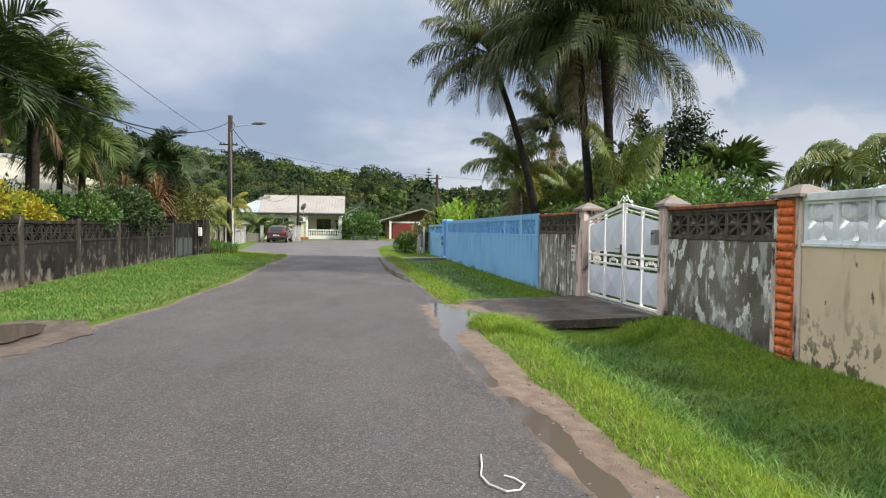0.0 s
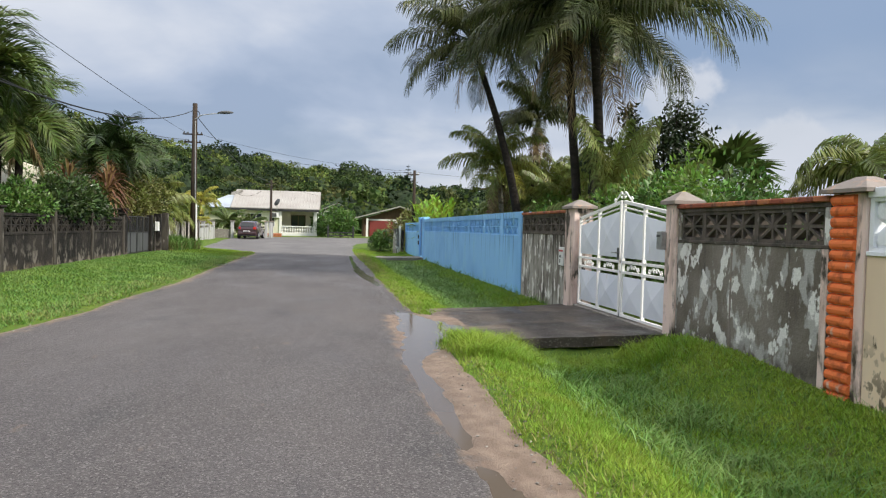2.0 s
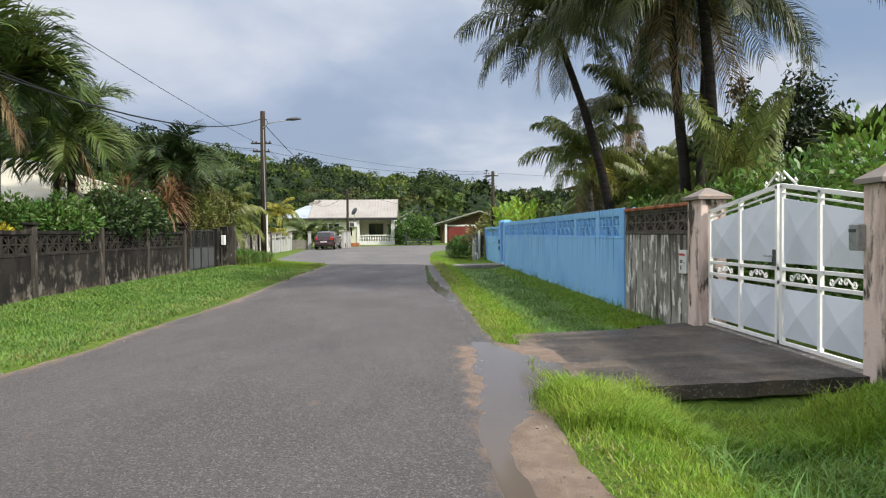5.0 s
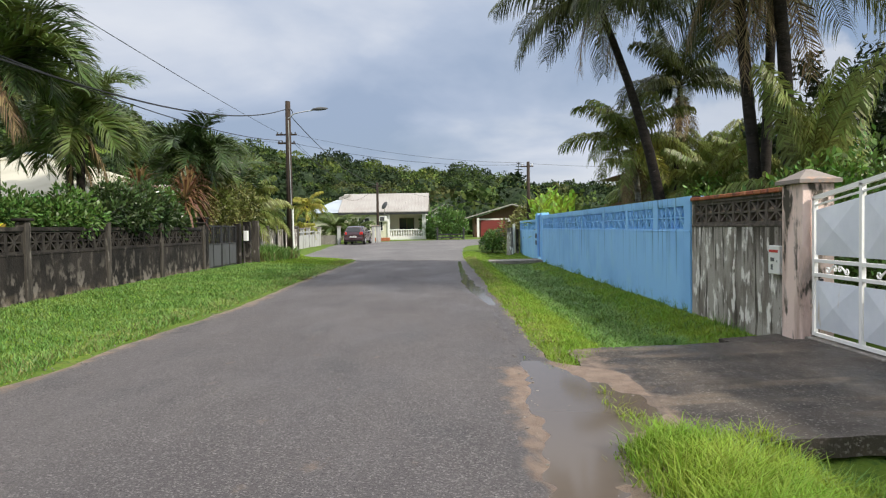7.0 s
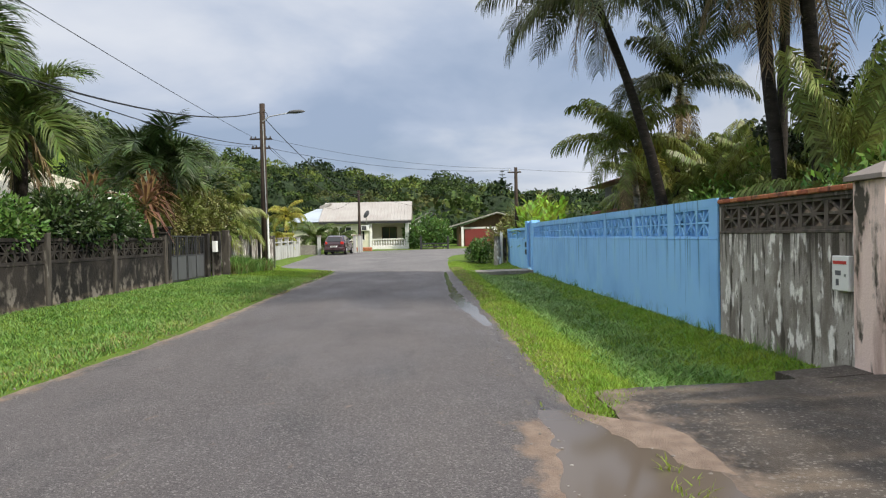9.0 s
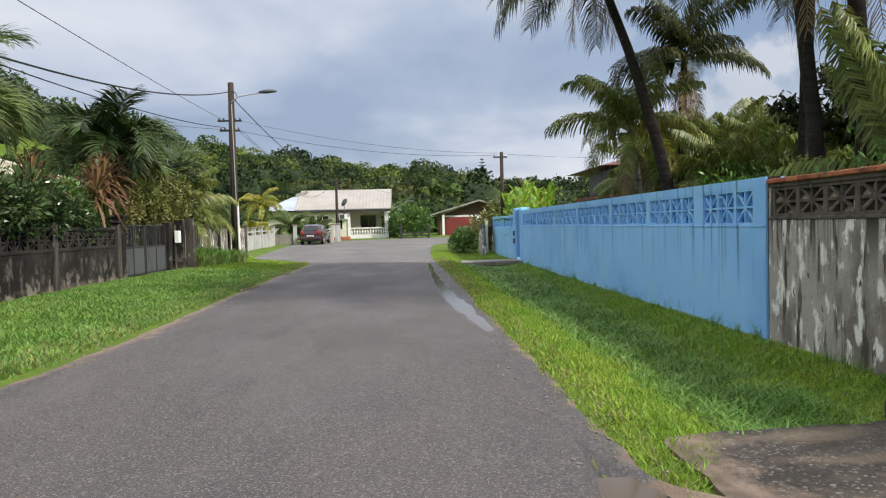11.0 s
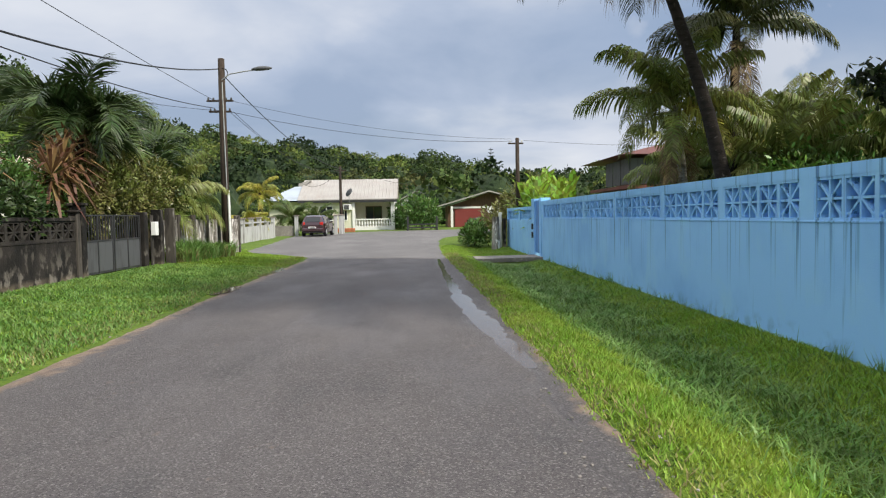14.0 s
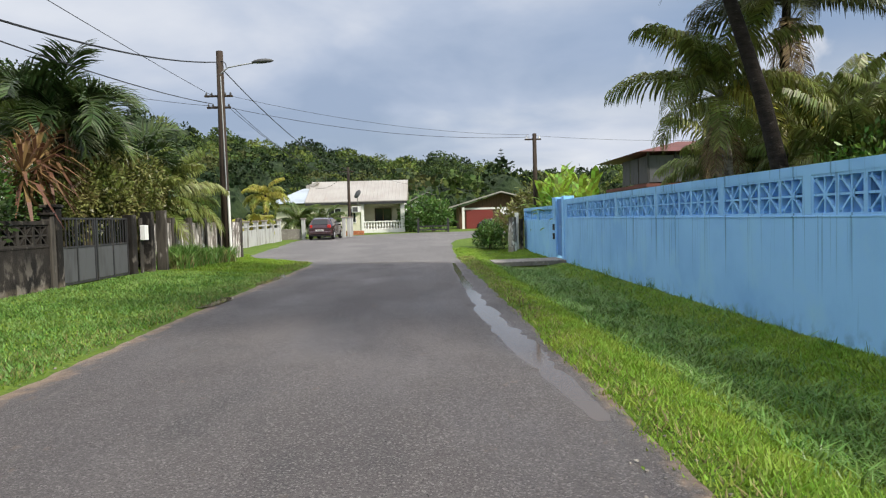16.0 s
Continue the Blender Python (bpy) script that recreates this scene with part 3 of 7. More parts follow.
SANDY = [(-60, 1.30), (3, 1.22), (5.8, 1.26), (7.1, 1.16), (10, 1.14), (13.55, 1.22), (13.75, 1.75), (16, 1.72), (18, 1.66), (22, 1.66), (40, 1.75)]


def margin(y):
    """How far the surface runs under the turf, and on to the driveway."""
    return 0.12 + 0.62 * smooth_step(10.7, 11.5, y) * (1 - smooth_step(13.2, 13.9, y))


def gutter(x, y):
    if not 2.0 < y < 37.5:
        return 0.0
    w = along(GUTTER_W, y) * max(0.15, 1 + 0.75 * wob(y * 0.9, 2.7) + 0.45 * wob(y * 3.1, 1.1) + 0.3 * wob(y * 8.3, 4.0))
    return math.exp(-0.9 * ((x - along(GUTTER_X, y)) / max(w, 0.02)) ** 2)


def road_z(x, y):
    l, r = along(ROAD_L, y), along(ROAD_R, y)
    u = max(0.0, min(1.0, (x - l) / (r - l)))
    z = base_z(y) + 0.012 + 0.035 * (1 - (2 * u - 1) ** 2) * (1 - smooth_step(54, 60, y))
    if x > 0.5:
        z -= 0.030 * gutter(x, y) + 0.016 * math.exp(-((x - 2.1) / 0.24) ** 2 - ((y - 11.8) / 0.5) ** 2)
    return z


ys = list(np.arange(-60, -4, 2.0)) + list(np.arange(-4, 24, 0.11)) + list(np.arange(24, 56, 0.22)) + list(np.arange(56, 75, 0.4))
rv, rf, rw = [], [], []
for y in ys:
    l, r = road_left(y), road_right(y) + margin(y)
    brk = r - min(1.5 + margin(y), 0.5 * (r - l))
    for k in range(32):
        x = l + (brk - l) * (0.0, 0.035, 0.08, 0.14, 0.25, 0.38, 0.52, 0.66, 0.78, 0.90)[k] if k < 10 else brk + (r - brk) * (k - 10) / 21
        rough_ = 0.004 * wob(x * 3, y * 2.2, 3) + 0.003 * wob(x * 9, y * 7, 1) if x > 0.4 and y < 40 else 0.006 * wob(x, y * 0.8)
        rv.append((x, y, road_z(x, y) + rough_))
        sx_ = along(SANDY, y)
        sand_ = smooth_step(sx_ - 0.10, sx_ + 0.26, x) if y < 40 else 0.0
        dirt_ = 0.8 * (1 - smooth_step(0.0, 0.34 + 0.2 * wob(y * 0.8, 1.5), x - l)) if y < 40 else 0.0
        damp_ = math.sqrt(gutter(x, y)) * (0.35 + 0.65 * smooth_step(-0.25, 0.3, wob(x * 2.2, y * 0.9, 6))) if x > 0.5 and y < 37.5 else 0.0
        damp_ = max(damp_, 0.9 * math.exp(-((x - 2.15) / 0.22) ** 2 - ((y - 11.8) / 0.55) ** 2))
        rw.append((max(sand_, dirt_), damp_, 0.0, 1.0))
for j in range(len(ys) - 1):
    for k in range(31):
        a = j * 32 + k
        rf.append((a, a + 1, a + 33, a + 32))


def washed(me, values):
    att = me.color_attributes.new("wash", "FLOAT_COLOR", "POINT")
    att.data.foreach_set("color", np.array(values, dtype=np.float32).ravel())
    return me


near_f = [f for f in rf if rv[f[0]][1] < 37.5]
far_f = [f for f in rf if rv[f[0]][1] >= 37.5]
tagged(new("road", washed(mesh_of("road", rv, near_f, "asphalt", True), rw)), "worn grey asphalt road with a sandy damp edge", "road", kind="structure")
# same road surface; the lighter grey here is light painted into the colour
tagged(new("road_junction", mesh_of("road_junction", rv, far_f, "asphalt_lit", True)), "asphalt where the road widens and bends, its brighter light put into the colour", "road", kind="structure")


def patch(name, mid, half, y0, y1, mat, lift, label, category, step=0.15, wander=0.35, level=None):
    """A flat irregular patch that runs along y: mid(y) is its middle, half its greatest half width."""
    n = max(8, int((y1 - y0) / step))
    v, f = [], []
    for k in range(n + 1):
        y = y0 + (y1 - y0) * k / n
        env = math.sin(math.pi * min(1, max(0, k / n))) ** 0.45
        m = mid(y) + 0.10 * wob(y * 1.1, y0, 4)
        a = half * env * (1 + wander * wob(y * 1.7, y0, 1) + wander * 0.7 * wob(y * 5.0, y0, 2))
        b = half * env * (1 + wander * wob(y * 1.9, y0, 7) + wander * 0.7 * wob(y * 4.6, y0, 9))
        for x in (m - a, m - a * 0.33, m + b * 0.33, m + b):
            v.append((x, y, (max(road_z(x, y), ground_z(x, y)) if level is None else level) + lift))
    for k in range(n):
        for i in range(3):
            c = k * 4 + i
            f.append((c, c + 1, c + 5, c + 4))
    return tagged(new(name, mesh_of(name, v, f, mat, True)), label, category, kind="structure")


patch("sand_strip", lambda y: -4.55, 0.85, 7.4, 11.6, "sand", 0.008, "bare muddy crossing in the verge", "sand")


def puddle(x, half, y0, y1, level, label):
    patch("puddle", lambda y: x, half, y0, y1, "water", 0.0, label, "puddle", step=0.2, wander=0.2, level=level)




def gutter_water(y0, y1, label):
    """Water that lies level in the gutter; the shore is where the surface rises through it."""
    n = int((y1 - y0) / 0.2)
    v, f = [], []
    for k in range(n + 1):
        y = y0 + (y1 - y0) * k / n
        cx, w = along(GUTTER_X, y), along(GUTTER_W, y)
        for d in (-2.2, -0.7, 0.7, 2.2 if y > 13 or y < 10.9 else 2.7):
            v.append((cx + d * w, y, base_z(y) + 0.0075))
    for k in range(n):
        for i in range(3):
            c = k * 4 + i
            f.append((c, c + 1, c + 5, c + 4))
    tagged(new("puddle", mesh_of("puddle", v, f, "water", True)), label, "puddle", kind="structure")


gutter_water(2.2, 13.9, "shallow puddle on sand reflecting the sky")
gutter_water(19.4, 37.0, "long thin puddle along the road edge")
puddle(-3.60, 0.24, 26.6, 28.4, 0.026, "small puddle at the road edge")
puddle(-3.62, 0.26, 30.8, 34.0, 0.026, "small puddle at the road edge")
puddle(-4.7, 0.55, 8.2, 10.8, 0.062, "muddy puddle in the verge")
joint = mesh_of("road_joint", [(-3.3 + 3.4 * k / 16, 37.4 + 0.5 * k / 16 + dy + 0.03 * wob(k * 0.9, dy), road_z(-3.3 + 3.4 * k / 16, 37.6) + 0.012) for dy in (0.0, 0.16) for k in range(17)], [(k, k + 1, k + 18, k + 17) for k in range(16)], "slab", True)
tagged(new("road_joint", joint), "pale patched joint across the asphalt", "road patch", kind="structure")

# ---- walls along the street ----
def wheel_block(name, w, h, d, bar, mat):
    """A pierced block, its face in the y-z plane: a frame, a cross, two diagonals and rounded corner fillets. Origin at its lower corner."""
    bm = bmesh.new()
    e = bar * 0.5
    add_bar(bm, (0, e), (w, e), bar, d)
    add_bar(bm, (0, h - e), (w, h - e), bar, d)
    add_bar(bm, (e, bar), (e, h - bar), bar, d)
    add_bar(bm, (w - e, bar), (w - e, h - bar), bar, d)
    add_bar(bm, (w / 2, bar), (w / 2, h - bar), bar * 0.8, d * 0.9)
    add_bar(bm, (bar, h / 2), (w - bar, h / 2), bar * 0.8, d * 0.88)
    cy, cz = w / 2, h / 2
    for sy in (-1, 1):
        for sz in (-1, 1):
            add_bar(bm, (cy, cz), (cy + sy * w * 0.34, cz + sz * h * 0.34), bar * 0.75, d * 0.86)
            # the leg that frames the round corner hole
            add_bar(bm, (cy + sy * w * 0.34, cz + sz * h * 0.34), (cy + sy * w * 0.34, cz + sz * h * 0.5), bar * 0.7, d * 0.85)
            add_bar(bm, (cy + sy * w * 0.34, cz + sz * h * 0.34), (cy + sy * w * 0.5, cz + sz * h * 0.34), bar * 0.7, d * 0.84)
    me = bpy.data.meshes.new(name)
    bm.to_mesh(me)
    bm.free()
    me.materials.append(M[mat])
    return me


def petal_block(name, w, h, d, mat):
    """A pierced block with a ring of a frame and four curved leaf petals."""
    bm = bmesh.new()
    bar = 0.035
    for p, q in (((0, bar / 2), (w, bar / 2)), ((0, h - bar / 2), (w, h - bar / 2)), ((bar / 2, bar), (bar / 2, h - bar)), ((w - bar / 2, bar), (w - bar / 2, h - bar))):
        add_bar(bm, p, q, bar, d)
    cy, cz, n = w / 2, h / 2, 18
    for k in range(4):
        a = math.pi / 4 + k * math.pi / 2
        u, v = (math.cos(a), math.sin(a)), (-math.sin(a), math.cos(a))
        reach, wide = 0.30 * (w + h) / 2, 0.215 * (w + h) / 2
        ring = []
        for i in range(n):
            b = 2 * math.pi * i / n
            du, dv = reach * (1.06 + math.cos(b)), wide * math.sin(b) * (1 + 0.25 * math.cos(b))
            y_, z_ = cy + u[0] * du + v[0] * dv, cz + u[1] * du + v[1] * dv
            ring.append((min(max(y_, 0.012), w - 0.012), min(max(z_, 0.012), h - 0.012), 0.010 * dv / wide))
        top = bm.verts.new((-d * 0.42, cy + u[0] * reach * 1.05, cz + u[1] * reach * 1.05))
        mid = [bm.verts.new((-d * 0.36 + 0.5 * q, cy + u[0] * reach * 1.05 + (y_ - cy - u[0] * reach * 1.05) * 0.62, cz + u[1] * reach * 1.05 + (z_ - cz - u[1] * reach * 1.05) * 0.62)) for y_, z_, q in ring]
        rim = [bm.verts.new((-d * 0.12 + q, y_, z_)) for y_, z_, q in ring]
        back = [bm.verts.new((d * 0.3, y_, z_)) for y_, z_, q in ring]
        for i in range(n):
            e = (i + 1) % n
            bm.faces.new((top, mid[i], mid[e]))
            bm.faces.new((mid[i], rim[i], rim[e], mid[e]))
            bm.faces.new((rim[i], back[i], back[e], rim[e]))
        bm.faces.new(back)
    bmesh.ops.recalc_face_normals(bm, faces=bm.faces)
    me = bpy.data.meshes.new(name)
    bm.to_mesh(me)
    bm.free()
    me.materials.append(M[mat])
    return me


def wall_slab(name, x0, x1, y0, y1, zb, z1, mat, parent, label="", rag=0.0):
    """A rendered wall face with a slightly uneven face, from zb up to z1."""
    bm = bmesh.new()
    add_box(bm, (x0, y0, zb), (x1, y1, z1))
    n = max(1, int((y1 - y0) / 0.35))
    es = [e for e in bm.edges if abs(e.verts[0].co.y - e.verts[1].co.y) > 0.01]
    bmesh.ops.subdivide_edges(bm, edges=es, cuts=n, use_grid_fill=True)
    for v in bm.verts:
        v.co.x += 0.006 * wob(v.co.y * 0.9, v.co.z * 2, 5)
        v.co.z += rag * wob(v.co.y * 2.0, v.co.z, 9)
    return part(name, bm, mat, parent, label)


WX = 5.14                              # street face of the walls on the right

# blue wall
blue = thing("blue_wall", WX, 18.7, 0, "sky-blue painted wall with a band of pierced blocks, streaked with damp", "wall", kind="structure")
blue.matrix_world = Matrix.Identity(4)
BX0, BX1, BZ0, BZ1, BZT = WX - 0.02, WX + 0.22, 1.37, 1.87, 2.0
PANELS = [(19.03, 20.64, 3), (20.93, 22.98, 4), (23.16, 25.46, 4), (25.62, 28.52, 5), (28.70, 31.45, 5), (31.62, 34.40, 5), (34.57, 37.35, 5)]
wall_slab("wall_face", BX0, BX1, 18.72, 37.75, -0.5, BZ0, "blue", blue)
wall_slab("coping", BX0 - 0.002, BX1 + 0.012, 18.72, 37.75, BZ1, BZT, "blue", blue)
part("sill_band", box((BX0 - 0.008, 18.73, BZ0 - 0.02), (BX0, 37.74, BZ0 + 0.004), 0.003), "blue", blue)
edges_ = [18.72] + [v for p in PANELS for v in p[:2]] + [37.75]
for a, b in zip(edges_[::2], edges_[1::2]):
    part("pilaster", box((BX0, a, BZ0), (BX1, b, BZ1)), "blue", blue)
for a, b, n in PANELS:
    w = (b - a) / n
    part("block_backing", box((BX1 - 0.03, a, BZ0), (BX1 - 0.005, b, BZ1)), "blue", blue)
    me = wheel_block("pierced_block", w, BZ1 - BZ0, 0.19, 0.036, "blue")
    for k in range(n):
        under("pierced_block", me, blue, pose(BX0 + 0.10, a + k * w, BZ0))
# pier, door and the far stretch
part("door_pier", box((BX0 - 0.03, 37.75, -0.4), (BX1 + 0.1, 38.1, 2.12), 0.012), "blue", blue)
part("door_pier", box((BX0 - 0.03, 39.2, -0.4), (BX1 + 0.1, 39.75, 2.12), 0.012), "blue", blue)
wall_slab("wall_face", BX0, BX1, 39.75, 47.0, -0.5, 1.30, "blue", blue)
wall_slab("coping", BX0 - 0.012, BX1 + 0.012, 39.75, 47.0, 1.72, 1.84, "blue", blue)
for a, b, n in ((39.9, 42.9, 6), (43.3, 46.8, 7)):
    w = (b - a) / n
    me = wheel_block("pierced_block", w, 0.42, 0.13, 0.042, "blue")
    for k in range(n):
        under("pierced_block", me, blue, pose((BX0 + BX1) / 2, a + k * w, 1.30))
for a, b in ((39.75, 39.9), (42.9, 43.3), (46.8, 47.0)):
    part("pilaster", box((BX0, a, 1.30), (BX1, b, 1.72)), "blue", blue)
blue_door = thing("blue_door", WX + 0.05, 38.65, 0.05, "deep blue panelled metal street door, closed", "door")
part("door_leaf", box((-0.03, -0.53, 0), (0.03, 0.53, 2.0), 0.006), "blue_door", blue_door)
for z0, z1 in ((0.15, 0.95), (1.1, 1.85)):
    part("door_panel", box((-0.045, -0.4, z0), (-0.03, 0.4, z1), 0.006), "blue_door", blue_door)
part("door_handle", tube([(-0.04, -0.42, 1.02), (-0.10, -0.42, 1.02), (-0.10, -0.30, 1.02)], 0.012, 6), "galv", blue_door)
for y_, z_ in ((39.42, 1.05), (39.42, 0.72)):
    vb = thing("wall_box", BX0 - 0.05, y_, z_, "small dark box fixed to the blue pier", "box")
    part("casing", box((-0.035, -0.07, -0.11), (0.02, 0.07, 0.11), 0.008), "dark_metal", vb)

# grey wall between the blue wall and the gate
def grey_wall(y0, y1, face_mat, label, n, zt, zb=-0.45):
    g = thing("grey_wall", 0, 0, 0, label, "wall", kind="structure")
    wall_slab("wall_face", WX, WX + 0.15, y0, y1, zb, zt - 0.53, face_mat, g)
    part("ledge", box((WX - 0.012, y0 + 0.01, zt - 0.53), (WX + 0.16, y1 - 0.01, zt - 0.49), 0.006), "block_grey", g)
    w = (y1 - y0 - 0.16) / n
    me = wheel_block("pierced_block", w, 0.37, 0.12, 0.04, "block_grey")
    for k in range(n):
        under("pierced_block", me, g, pose(WX + 0.075, y0 + 0.08 + k * w, zt - 0.49))
    for a, b in ((y0, y0 + 0.08), (y1 - 0.08, y1)):
        part("pilaster", box((WX, a, zt - 0.49), (WX + 0.15, b, zt - 0.12)), face_mat, g)
    part("top_course", box((WX - 0.005, y0, zt - 0.12), (WX + 0.155, y1, zt - 0.07), 0.004), "block_grey", g)
    bm = bmesh.new()
    add_box(bm, (-0.115, 0.003, 0), (0.115, 0.217, 0.062), 0.012)
    tile = bpy.data.meshes.new("coping_tile")
    bm.to_mesh(tile)
    bm.free()
    tile.materials.append(M["terracotta"])
    m = int((y1 - y0) / 0.22)
    for k in range(m):
        t = under("coping_tile", tile, g, pose(WX + 0.075 + 0.006 * wob(k * 3.3, y0), y0 + k * (y1 - y0) / m, zt - 0.07, 0, 0, 1.5 * wob(k * 1.7, y0)))
        t.scale = (1, (y1 - y0) / m / 0.22, 1)
    return g


grey_wall(15.24, 18.68, "grey_lit", "grey rendered wall streaked with black damp, terracotta coping", 6, 1.97)
part("dark_joint", box((WX + 0.01, 18.66, -0.4), (WX + 0.15, 18.73, 2.0), 0.004), "mould", bpy.data.objects["grey_wall"])
grey_wall(7.80, 10.75, "grey", "grey rendered wall with flaking white paint, terracotta coping", 5, 1.93)


gw_near = bpy.data.objects["grey_wall.001"]
part("render_joint", box((WX - 0.010, 9.42, -0.3), (WX + 0.002, 9.45, 1.38), 0.003), "cap", gw_near, "pale mortar joint")
part("render_edge", box((WX - 0.010, 7.81, -0.3), (WX + 0.002, 7.90, 1.40), 0.003), "pink", gw_near, "pale render edge by the pier")


def pier(y, w, zt, mat, label, x=WX - 0.1, depth=0.42, capw=0.06):
    p = thing("gate_pier", x + depth / 2, y, 0, label, "gate pier", "piers of the white gate")
    bm = bmesh.new()
    add_box(bm, (-depth / 2, -w / 2, -0.35), (depth / 2, w / 2, zt), 0.012)
    part("shaft", bm, mat, p)
    bm = bmesh.new()
    a, b = depth / 2 + capw, w / 2 + capw
    lo = [bm.verts.new((sx * a, sy * b, zt + 0.003)) for sx, sy in ((-1, -1), (1, -1), (1, 1), (-1, 1))]
    md = [bm.verts.new((sx * a, sy * b, zt + 0.05)) for sx, sy in ((-1, -1), (1, -1), (1, 1), (-1, 1))]
    hi = [bm.verts.new((sx * 0.03, sy * 0.03, zt + 0.185)) for sx, sy in ((-1, -1), (1, -1), (1, 1), (-1, 1))]
    for r0, r1 in ((lo, md), (md, hi)):
        for k in range(4):
            bm.faces.new((r0[k], r0[(k + 1) % 4], r1[(k + 1) % 4], r1[k]))
    bm.faces.new(lo[::-1])
    bm.faces.new(hi)
    part("cap", bm, "cap", p, "weathered pyramid cap")
    return p


pl = pier(14.98, 0.50, 1.97, "pink", "pale pink gate pier with peeling paint and a pyramid cap", x=WX - 0.08, depth=0.40)
part("bell_recess", box((-0.05, -0.262, 0.62), (0.06, -0.245, 0.80), 0.003), "dark_metal", pl)
pr = pier(10.90, 0.30, 1.93, "pink", "stained pink gate pier with a pyramid cap", x=WX - 0.04, depth=0.34)
lb = thing("letter_box", WX - 0.06, 11.07, 1.42, "grey metal letter box fixed to the gate pier", "letter box")
part("casing", box((-0.07, -0.07, -0.13), (0.02, 0.07, 0.13), 0.012), "galv", lb)
part("flap", box((-0.078, -0.055, 0.05), (-0.07, 0.055, 0.08), 0.003), "grey_metal", lb)
yf = thing("flower_pot", WX + 0.32, 11.25, 1.86, "yellow round flower head above the pier", "flower")
bm = bmesh.new()
bmesh.ops.create_icosphere(bm, subdivisions=2, radius=0.07)
for v in bm.verts:
    v.co *= 1 + 0.25 * wob(v.co.x * 30, v.co.y * 30, v.co.z * 30)
    v.co.z += 0.22
part("flower_head", bm, "shrub_yellow", yf)
part("stalk", tube([(0, 0, -0.12), (0.01, 0, 0.22)], 0.008, 5), "stem", yf)

mb = thing("mail_box", WX - 0.035, 15.48, 1.0, "white metal mailbox with faded print on the grey wall", "mailbox")
part("casing", box((-0.035, -0.15, -0.19), (0.035, 0.15, 0.19), 0.01), "plastic_white", mb)
part("print_line", box((-0.039, -0.12, 0.10), (-0.036, 0.12, 0.135)), "red_bar", mb)
part("print_line", box((-0.039, -0.02, -0.02), (-0.036, 0.08, 0.03)), "black_bar", mb)
part("print_line", box((-0.039, 0.02, -0.13), (-0.036, 0.07, -0.06)), "black_bar", mb)
part("lock", box((-0.041, -0.11, -0.03), (-0.036, -0.08, 0.0), 0.002), "galv", mb)

# orange scalloped pier
op = thing("orange_pier", WX - 0.005, 7.57, 0, "orange scalloped terracotta pier with white edges and a flat pyramid cap", "pier")
part("core", box((0.0, -0.21, -0.35), (0.36, 0.21, 1.93), 0.008), "pink", op, "whitish peeling pier edge")
n_sc = 19
for k in range(n_sc):
    z0 = -0.05 + k * 1.97 / n_sc
    bm = bmesh.new()
    h = 1.97 / n_sc
    outline = [(0.0, 0.003), (-0.022, 0.006), (-0.040, h * 0.28), (-0.044, h * 0.55), (-0.034, h * 0.82), (0.0, h - 0.001)]
    y0s, y1s = -0.11 + 0.012 * wob(k * 2.2), 0.185 + 0.012 * wob(k * 3.1)
    a = [bm.verts.new((u, y0s, z0 + v)) for u, v in outline]
    b = [bm.verts.new((u, y1s, z0 + v)) for u, v in outline]
    for i in range(5):
        bm.faces.new((a[i], a[i + 1], b[i + 1], b[i]))
    bm.faces.new(a)
    bm.faces.new(b[::-1])
    bmesh.ops.recalc_face_normals(bm, faces=bm.faces)
    part("scallop_tile", bm, "orange", op)
bm = bmesh.new()
lo = [bm.verts.new((0.17 + sx * 0.25, sy * 0.30, 1.935)) for sx, sy in ((-1, -1), (1, -1), (1, 1), (-1, 1))]
md = [bm.verts.new((0.17 + sx * 0.25, sy * 0.30, 1.97)) for sx, sy in ((-1, -1), (1, -1), (1, 1), (-1, 1))]
hi = [bm.verts.new((0.17 + sx * 0.05, sy * 0.06, 2.09)) for sx, sy in ((-1, -1), (1, -1), (1, 1), (-1, 1))]
for r0, r1 in ((lo, md), (md, hi)):
    for k in range(4):
        bm.faces.new((r0[k], r0[(k + 1) % 4], r1[(k + 1) % 4], r1[k]))
bm.faces.new(lo[::-1])
bm.faces.new(hi)
part("cap", bm, "cap", op, "weathered orange-grey pyramid cap")

# beige wall with white petal blocks
bw = thing("beige_wall", 0, 0, 0, "beige rendered wall topped by white pierced blocks, mould spots below", "wall", kind="structure")
wall_slab("wall_face", WX + 0.02, WX + 0.17, -14.0, 7.35, -0.45, 1.36, "beige", bw)
part("block_bed", box((WX + 0.0, -14.0, 1.36), (WX + 0.17, 7.35, 1.40), 0.004), "white_block", bw)
part("coping", box((WX + 0.0, -14.0, 1.88), (WX + 0.17, 7.35, 1.97), 0.006), "white_block", bw)
me = petal_block("petal_block", 0.5, 0.48, 0.13, "white_block")
for k in range(20):
    y0 = 7.35 - 0.02 - 0.5 - k * 0.52
    under("petal_block", me, bw, pose(WX + 0.09, y0, 1.40))
    part("divider", box((WX + 0.03, y0 + 0.5, 1.40), (WX + 0.15, y0 + 0.52, 1.88)), "white_block", bw)
part("pilaster", box((WX + 0.01, -14, 1.40), (WX + 0.16, y0 - 0.02, 1.88)), "white_block", bw)

